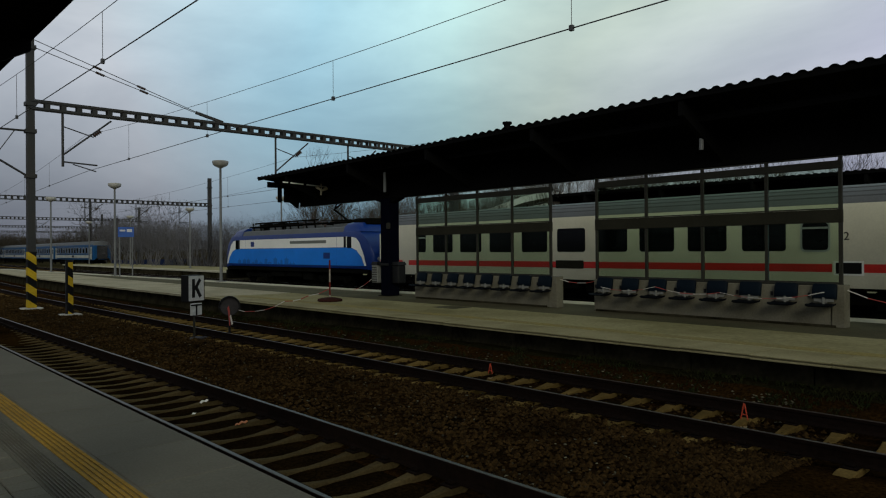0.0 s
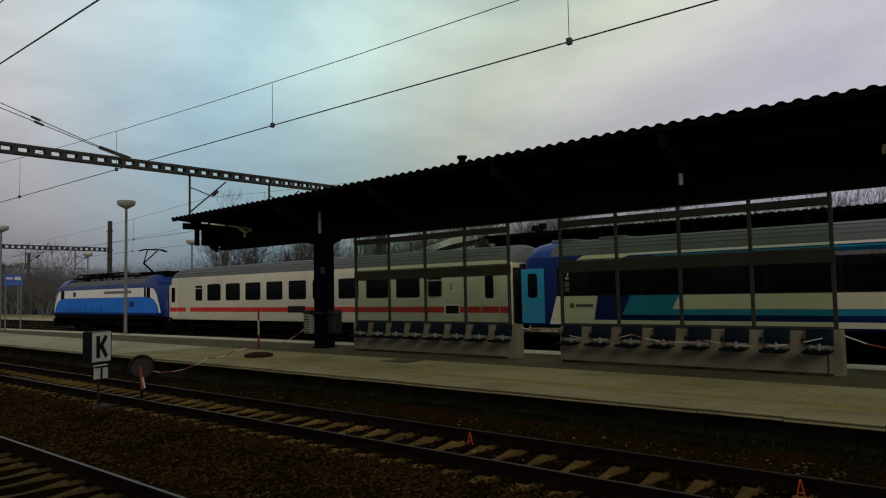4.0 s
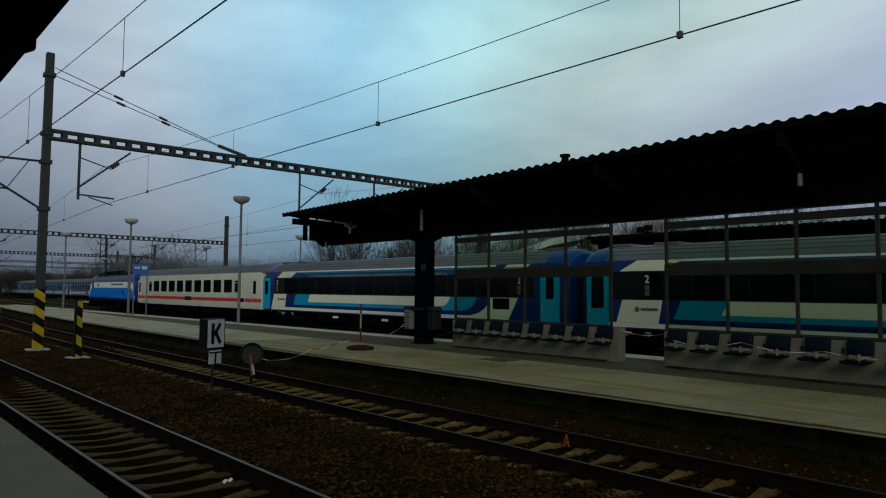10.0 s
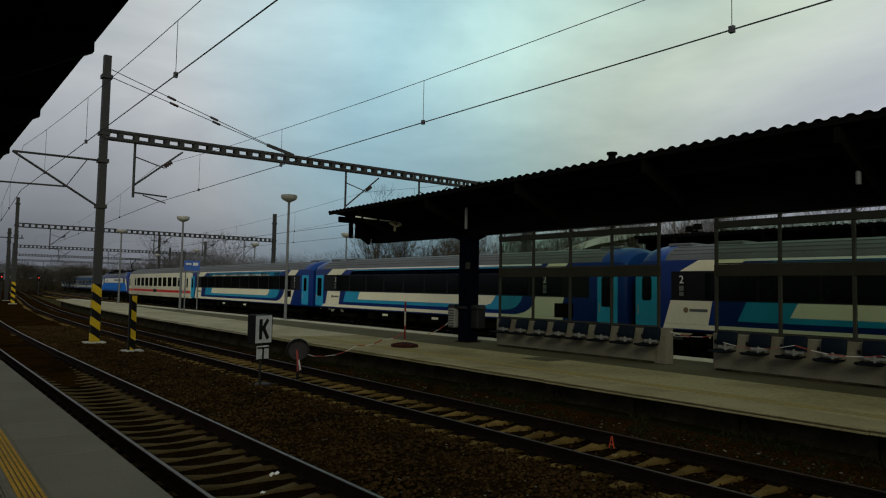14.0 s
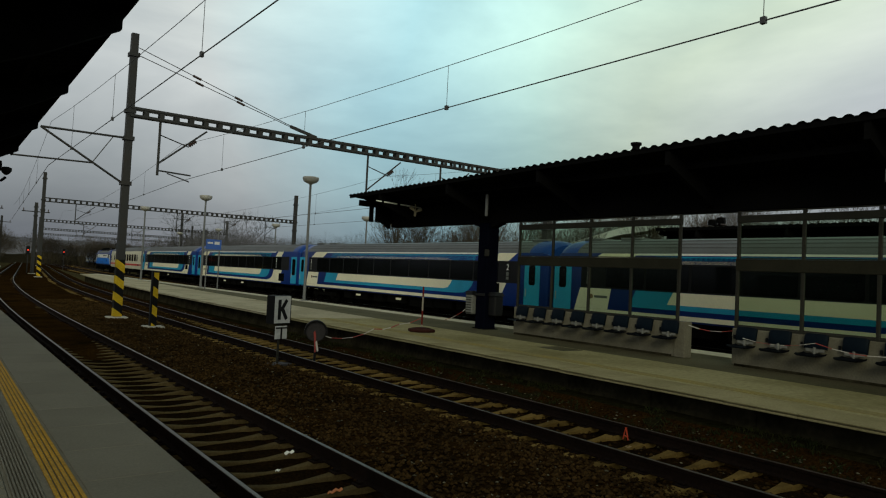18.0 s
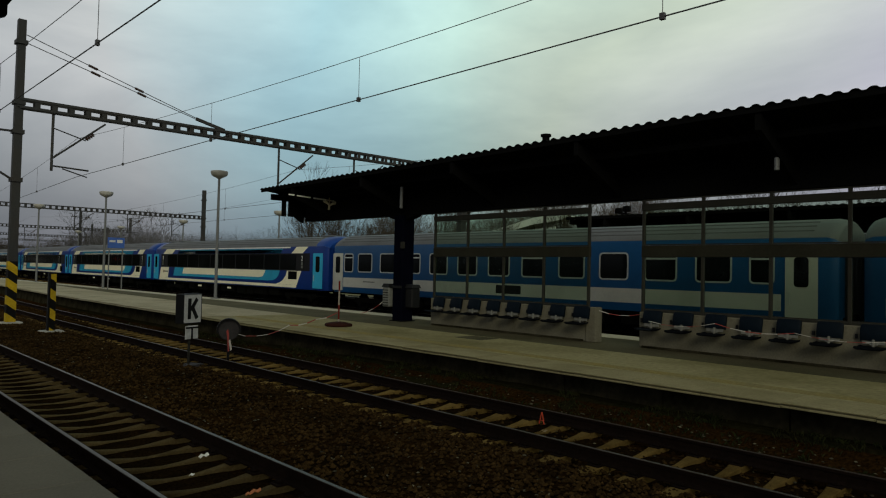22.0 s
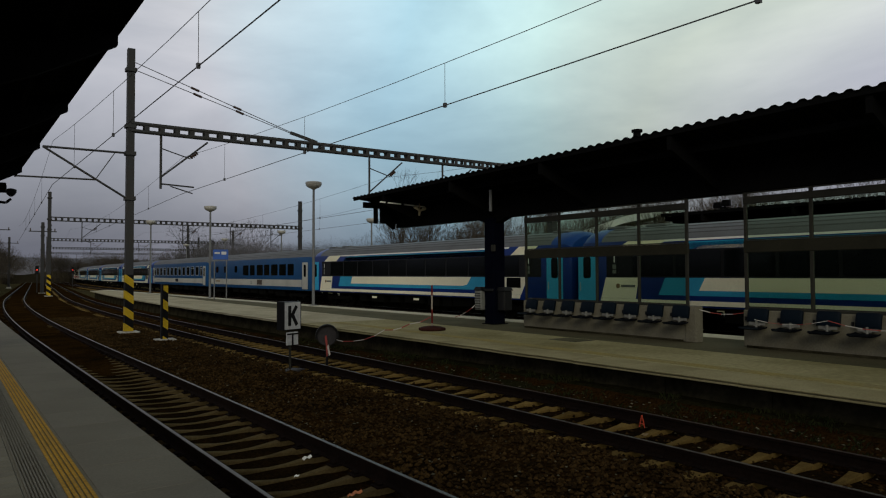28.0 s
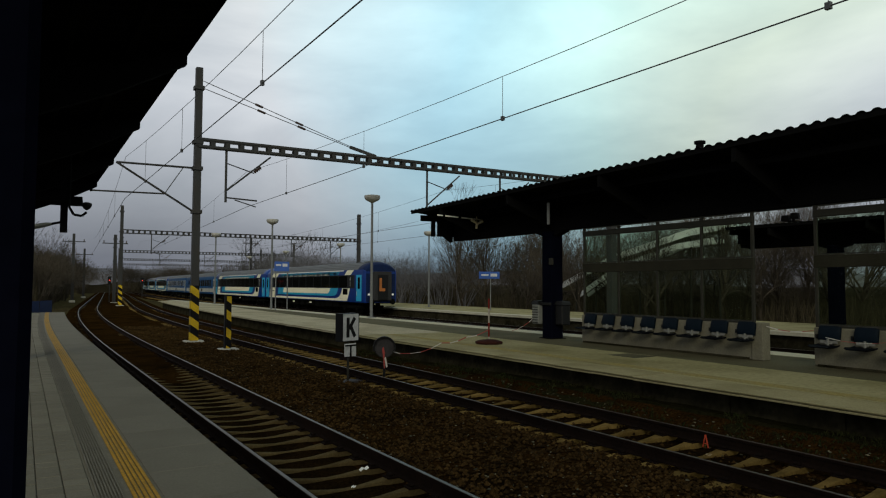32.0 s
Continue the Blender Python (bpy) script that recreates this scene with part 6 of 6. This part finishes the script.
for x, y, w, z in ((15.6, 48.0, 0.5, 3.38), (28.6, 41.3, 0.78, 2.75)):
    sg = thing("platform_sign", pose(x, y, PZ, 0, 0, -12), "blue platform sign with pale lettering bars on poles", "platform sign", "platform signs")
    for d in ((-0.4, 0.4) if w < 0.6 else (0.1,)):
        part("pole", G().cyl((d, 0, 0), (d, 0, z), 0.04, n=8), M_GALV, sg)
    bb = part("board", G().box(-w, w, -0.05, 0.05, z - (0.68 if w < 0.6 else 0.5), z, 0.01), M_BLUE, sg)
    part("lettering_bar", G().box(-w * 0.8, -w * 0.1, -0.06, -0.05, z - 0.3, z - 0.18), M_SIGNW, bb)
    part("lettering_bar", G().box(w * 0.1, w * 0.75, -0.06, -0.05, z - 0.34, z - 0.14), M_SIGNW, bb)

bf = thing("blue_fence", pose(0, 0, 0), "long dark blue fence behind the far platform", "fence")
for i in range(12):
    part("panel", G().box(43 + 1.7 * i, 44.68 + 1.7 * i, 140, 140.06, -0.4, 0.75), M_FENCE, bf)

# distant colour-light signals at stop
for x, y, z in ((10.7, 110, 2.9), (20.5, 150, 3.1)):
    sgl = thing("colour_light_signal", pose(x, y, -0.3), "distant signal post showing a red light", "railway signal", "distant signals")
    part("post", G().cyl((0, 0, 0), (0, 0, z - 0.3), 0.06, n=8), M_MAST, sgl)
    hd = part("head", G().box(-0.22, 0.22, 0.0, 0.2, z - 0.35, z + 0.85, 0.03), M_BLACK, sgl)
    part("red_lamp", G().cyl((0, -0.03, z + 0.3), (0, 0.0, z + 0.3), 0.085, n=14), M_TAIL, hd, "lit red lens")

# fittings under the near canopy
dome = thing("dome_camera", pose(1.04, 15.2, 3.76), "small dome camera on a curved bracket under the canopy", "camera")
part("bracket", G().tube([(-0.3, 0, 1.0), (-0.3, 0, 0.0), (-0.22, 0, -0.14), (-0.08, 0, -0.16), (0.0, 0, -0.08)], 0.024, 8), M_BLACKST, dome)
part("dome", G().turn([(0.02, -0.04), (0.06, -0.01), (0.09, 0.04), (0.09, 0.09), (0.04, 0.11)], n=14), M_BLACK, dome, smooth=True)
part("tie_bar", G().box(-0.60, 1.30, 16.94, 17.06, 4.05, 4.17, 0.01), M_BLACKST, canopy_near)
hl = thing("hanging_lamp", pose(0.45, 17.2, 3.4), "dark street-type lamp on a short arm under the canopy", "lamp")
part("hanger", G().box(0.22, 0.36, -0.06, 0.06, 0.0, 1.3), M_BLACKST, hl)
part("arm", G().bar((0.24, 0, 0.22), (0.05, 0, 0.17), 0.05), M_BLACKST, hl)
part("head", G().loft([[(x, w * math.cos(b), z + h * math.sin(b)) for b in (math.pi * k / 5 for k in range(10))] for x, w, z, h in ((0.06, 0.05, 0.17, 0.03), (-0.05, 0.11, 0.15, 0.05), (-0.25, 0.13, 0.10, 0.055), (-0.40, 0.08, 0.07, 0.03))]), M_BINM, hl, smooth=True)

# ---- distance: fence, thicket, trees, slope and hill ----
fence = thing("blue_fence", pose(0, 0, 0), "low dark blue fence beyond the near platform", "fence")
for i in range(8):
    x, y = -6.0 + 1.05 * i, 62 + 0.5 * i + 0.10 * i * i
    d = 0.5 + 0.2 * i
    part("panel", G().bar((x, y, 0.22), (x + 1.02, y + d, 0.22), 0.06, 1.25), M_FENCE, fence)
    part("post", G().box(x - 0.04, x + 0.04, y - 0.06, y + 0.06, -0.4, 1.0), M_FRAME, fence)


def twigs(g, p, d, length, r, depth, rnd, spread, least=0.008):
    steps = 2 if depth > 1 else 1
    for i in range(steps):
        nd = (d + Vector((rnd.uniform(-1, 1), rnd.uniform(-1, 1), rnd.uniform(-0.5, 0.7))) * 0.16).normalized()
        q = p + nd * (length / steps)
        r1 = max(least * 0.6, r * (0.82 if depth > 0 else 0.4))
        r = max(r, least)
        g.cyl(p, q, r, r1, 5 if depth > 2 else 3, caps=False)
        p, d, r = q, nd, r1
        if depth > 0 and i < steps - 1:
            side = d.orthogonal().normalized()
            side.rotate(Matrix.Rotation(rnd.uniform(0, 6.28), 3, d))
            twigs(g, p, (d + side * spread).normalized(), length * 0.62, r * 0.55, depth - 1, rnd, spread, least)
    if depth > 0:
        for k in range(3):
            side = d.orthogonal().normalized()
            side.rotate(Matrix.Rotation(2.1 * k + rnd.uniform(-0.6, 0.6), 3, d))
            twigs(g, p, (d + side * spread * rnd.uniform(0.6, 1.1) + Vector((0, 0, 0.12))).normalized(), length * rnd.uniform(0.62, 0.82), r * 0.62, depth - 1, rnd, spread, least)


def tree(seed, h, spread, depth=5, least=0.008):
    t = thing("bare_tree", pose(0, 0, -0.45), "leafless winter tree with fine grey-brown twigs", "tree", "bare trees")
    rnd = random.Random(seed)
    trunk, crown = G(), G()
    pts, p = [], Vector((0, 0, 0))
    for i in range(5):
        pts.append(p.copy())
        p = p + Vector((rnd.uniform(-0.12, 0.12), rnd.uniform(-0.12, 0.12), 0.09)) * h * 0.75
    r0 = 0.018 * h
    for i, (a, b) in enumerate(zip(pts, pts[1:])):
        a2, b2 = Vector((a.x * 0.25, a.y * 0.25, a.z)), Vector((b.x * 0.25, b.y * 0.25, b.z))
        trunk.cyl(a2, b2, r0 * (1 - 0.13 * i), r0 * (1 - 0.13 * (i + 1)), 8, caps=False)
        if i >= 1:
            for k in range(2):
                an = rnd.uniform(0, 6.28)
                twigs(crown, b2, Vector((math.cos(an) * spread, math.sin(an) * spread, 0.75)).normalized(), h * 0.20, r0 * 0.42, depth - 1, rnd, spread * 0.8, least)
    twigs(crown, b2, Vector((0, 0, 1)), h * 0.24, r0 * 0.5, depth - 1, rnd, spread * 0.8, least)
    part("trunk", trunk, M_BARK, t)
    part("crown", crown, M_TWIG, t)
    return t


TREES = [tree(11, 10.5, 0.55), tree(12, 9.0, 0.75), tree(13, 11.0, 0.42), tree(14, 8.5, 0.95)]
rnd = random.Random(21)
spots = []
for i in range(26):
    y = -20 + 6.8 * i + rnd.uniform(-2, 2)
    spots.append((50 + 0.05 * y + rnd.uniform(-4, 6), y))
for i in range(7):
    y = -30 + 26 * i + rnd.uniform(-3, 3)
    spots.append((64 + rnd.uniform(-5, 8), y))
for i in range(14):
    x, y, a = bend(-2 - 9 * rnd.random(), 96 + 6 * i)
    spots.append((x, y))
for i in range(22):
    spots.append((34 + 2.2 * i + rnd.uniform(-1, 1), 200 + rnd.uniform(-6, 22)))
for i in range(3):
    spots.append((51 + rnd.uniform(-2, 4), 62 + 4 * i + rnd.uniform(-1, 1)))
for i in range(12):
    y = -14 + 6.6 * i
    spots.append((51.5 + 0.05 * y + rnd.uniform(0, 5), y + rnd.uniform(-1, 1)))
for i in range(16):
    y = 34 + 4.5 * i
    spots.append((40 + 0.06 * y + rnd.uniform(-2, 4), y + rnd.uniform(-2, 2)))
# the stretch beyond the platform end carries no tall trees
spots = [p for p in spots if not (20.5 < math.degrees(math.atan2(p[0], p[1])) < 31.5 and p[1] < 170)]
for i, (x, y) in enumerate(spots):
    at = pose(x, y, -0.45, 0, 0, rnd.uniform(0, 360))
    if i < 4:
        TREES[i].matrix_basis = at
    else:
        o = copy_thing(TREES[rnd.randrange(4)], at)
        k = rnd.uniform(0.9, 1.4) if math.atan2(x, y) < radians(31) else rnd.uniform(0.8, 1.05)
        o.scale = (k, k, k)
for i in range(22):
    y = -18 + 3.0 * i
    o = copy_thing(TREES[i % 3], pose(56 + rnd.uniform(-1, 4), y + rnd.uniform(-1, 1), -0.45, 0, 0, rnd.uniform(0, 360)))
    o.scale = (1.15, 1.15, 1.1)
for x, y, k in ((50.5, 80.5, 1.5), (51.5, 75.5, 1.4), (52.0, 70.0, 1.35), (51.0, 65.0, 1.2)):
    o = copy_thing(TREES[int(y) % 3], pose(x, y, -0.45, 0, 0, 37 * y))
    o.scale = (k, k, k)
for i in range(15):
    o = copy_thing(TREES[(2, 0, 1)[i % 3]], pose(53.5 + rnd.uniform(-2, 5), 30 + 2.4 * i + rnd.uniform(-0.8, 0.8), -0.45, 0, 0, rnd.uniform(0, 360)))
    k = rnd.uniform(0.95, 1.2)
    o.scale = (k, k, k)
for y in (38, 41, 45, 48, 52):
    o = copy_thing(TREES[y % 3], pose(40.2 + 0.3 * (y % 4), y, -0.45, 0, 0, 50 * y))
    o.scale = (0.75, 0.75, 0.75)
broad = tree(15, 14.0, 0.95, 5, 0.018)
# trunk and crown both take the colour paled for haze
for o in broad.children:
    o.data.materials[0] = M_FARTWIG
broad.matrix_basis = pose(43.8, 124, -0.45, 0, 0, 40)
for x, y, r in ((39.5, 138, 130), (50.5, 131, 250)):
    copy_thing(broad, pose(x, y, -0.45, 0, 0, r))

# dense many-stemmed bushes
def bush(seed, h, twig=M_TWIG, least=0.008):
    t = thing("bare_bush", pose(0, 0, -0.4), "dense leafless brown thicket bush beside the line", "bush", "bare bushes")
    r = random.Random(seed)
    stems, crown = G(), G()
    for k in range(11):
        an, lean = r.uniform(0, 6.28), r.uniform(0.1, 0.75)
        p = Vector((math.cos(an), math.sin(an), 0)) * r.uniform(0, 0.12 * h)
        d = Vector((math.cos(an) * lean, math.sin(an) * lean, 1)).normalized()
        q = p + d * h * 0.3
        stems.cyl(p, q, 0.012 * h, 0.008 * h, 5, caps=False)
        twigs(crown, q, d, h * r.uniform(0.26, 0.34), 0.008 * h, 4, r, 0.7, least)
    part("stem", stems, M_BARK if twig is M_TWIG else twig, t)
    part("crown", crown, twig, t)
    return t


BUSH = [bush(31, 5.2), bush(32, 4.4)]
spots = []
for i in range(34):
    x, y, a = bend(-0.5 - 7.5 * rnd.random() - 0.02 * i, 84 + 2.4 * i)
    spots.append((x, y, rnd.uniform(0.85, 1.35)))
for i in range(16):
    x, y, a = bend(-1.5 - 8 * rnd.random(), 150 + 6 * i)
    spots.append((x, y, rnd.uniform(1.2, 1.8)))
for i in range(30):
    y = -14 + 4.2 * i
    spots.append((48.5 + 0.05 * y + rnd.uniform(0, 6), y + rnd.uniform(-1.5, 1.5), rnd.uniform(0.45, 0.7)))
for i in range(26):
    spots.append((22 + 2.3 * i + rnd.uniform(-1, 1), 208 + rnd.uniform(-8, 18), rnd.uniform(1.1, 1.5)))
for i, (x, y, k) in enumerate(spots):
    at = pose(x, y, -0.4, 0, 0, rnd.uniform(0, 360))
    o = BUSH[i] if i < 2 else copy_thing(BUSH[i % 2], at)
    o.matrix_basis = at
    o.scale = (k, k, k)

# a thicket of uneven height far beyond the platform's end, paled for haze
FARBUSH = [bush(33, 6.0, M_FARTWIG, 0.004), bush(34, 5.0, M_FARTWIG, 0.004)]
for i in range(32):
    u = radians(17 + 0.55 * i + rnd.uniform(-0.25, 0.25))
    r = rnd.uniform(105, 128) if i % 2 else rnd.uniform(88, 104)
    if r * math.sin(u) < 30 or not (17 < math.degrees(u) < 36):
        r = 150 + rnd.uniform(-8, 8)
    at = pose(r * math.sin(u), r * math.cos(u), -0.4, 0, 0, rnd.uniform(0, 360))
    o = FARBUSH[i] if i < 2 else copy_thing(FARBUSH[i % 2], at)
    o.matrix_basis = at
    k = rnd.uniform(0.75, 1.35) * r / 110
    o.scale = (k, k, k)

# undergrowth: many thin upright stems
g = G()
for i in range(30000):
    band = rnd.random()
    if band < 0.72:
        if band < 0.36:
            continue
        y = rnd.uniform(-45, 165)
        x = 48 + 0.06 * y + rnd.uniform(-2, 14)
    elif band < 0.86:
        y = rnd.uniform(72, 170)
        x = 0.5 - rnd.uniform(0, 16) + max(0, y - 75) * 0.09
    else:
        x, y = rnd.uniform(30, 75), rnd.uniform(230, 250)
    h = rnd.uniform(1.0, 3.6) * (1.25 if band >= 0.72 else 0.68)
    w = rnd.uniform(0.02, 0.055) * (2 if band >= 0.86 else 1)
    lx, ly = rnd.uniform(-0.7, 0.7), rnd.uniform(-0.7, 0.7)
    an = rnd.uniform(0, 3.14)
    cx, cy = math.cos(an) * w, math.sin(an) * w
    g.add([(x - cx, y - cy, -0.45), (x + cx, y + cy, -0.45), (x - cy, y + cx, -0.45), (x + lx, y + ly, h)], [(0, 1, 3), (1, 2, 3), (2, 0, 3)])
tagged(part("undergrowth", g, M_BRUSH), "tangled brown leafless undergrowth beside the line", "undergrowth", kind="stuff")

g = G()
n = 40
for (x0, y0), (x1, y1), h in (((48, -80), (64, 260), 2.6), ((-13, 78), (22, 330), 1.6), ((5, 270), (110, 250), 3.6)):
    rings = []
    for i in range(n + 1):
        u = i / n
        x, y = x0 + (x1 - x0) * u, y0 + (y1 - y0) * u
        d = Vector((y1 - y0, x0 - x1)).normalized() * (-1 if x0 < 0 else 1)
        k = h * (0.8 + 0.5 * noise.noise((x * 0.08, y * 0.08, 3)))
        rings.append([(x, y, -0.5), (x + d.x * 3, y + d.y * 3, k * 0.7), (x + d.x * 7, y + d.y * 7, k), (x + d.x * 26, y + d.y * 26, k * 1.05), (x + d.x * 26, y + d.y * 26, -0.5)])
    g.loft(rings)
tagged(part("embankment", g, M_BRUSH), "low overgrown brown embankment beside the railway", "embankment", kind="structure")

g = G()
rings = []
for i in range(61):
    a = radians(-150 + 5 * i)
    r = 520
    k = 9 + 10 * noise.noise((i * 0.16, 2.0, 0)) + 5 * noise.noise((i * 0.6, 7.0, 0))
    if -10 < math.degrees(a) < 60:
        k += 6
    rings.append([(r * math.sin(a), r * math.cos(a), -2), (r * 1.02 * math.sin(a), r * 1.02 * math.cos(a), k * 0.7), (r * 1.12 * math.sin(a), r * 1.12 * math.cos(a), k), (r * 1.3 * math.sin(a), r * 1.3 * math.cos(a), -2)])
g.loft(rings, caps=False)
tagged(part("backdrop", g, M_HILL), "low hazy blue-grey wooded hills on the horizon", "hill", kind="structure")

# covered ramp that climbs beyond the far platform
rp = thing("covered_ramp", pose(0, 0, 0), "pale roofed stair ramp climbing beyond the far platform", "ramp")
ROOFL = ((43.5, 50.4, 2.0), (43.5, 43.0, 4.65), (43.5, 35.4, 6.25), (43.5, 32.4, 6.55))
WALLL = ((43.4, 47.2, 1.5), (43.4, 42.5, 3.8), (43.4, 36.4, 5.3), (43.4, 33.0, 5.6))
for p, q in zip(ROOFL, ROOFL[1:]):
    part("sheet_roof", G().bar(p, q, 2.2, 0.22), M_FARWH, rp)
for p, q in zip(WALLL, WALLL[1:]):
    part("parapet", G().bar(p, q, 0.16, 0.30), M_FARWH, rp)
for line, h in ((ROOFL, 0.50), (WALLL, 0.42)):
    for p, q in zip(line, line[1:]):
        part("fascia", G().bar((42.33, *p[1:]), (42.33, *q[1:]), 0.10, h), M_FARWH, rp, "pale sheet fascia")
for i in range(8):
    u = i / 7
    z = 1.9 + 4.5 * u ** 0.8
    part("post", G().box(42.55, 42.65, 50.3 - 17.6 * u, 50.4 - 17.6 * u, -0.4, z), M_FRAME, rp)

motions()
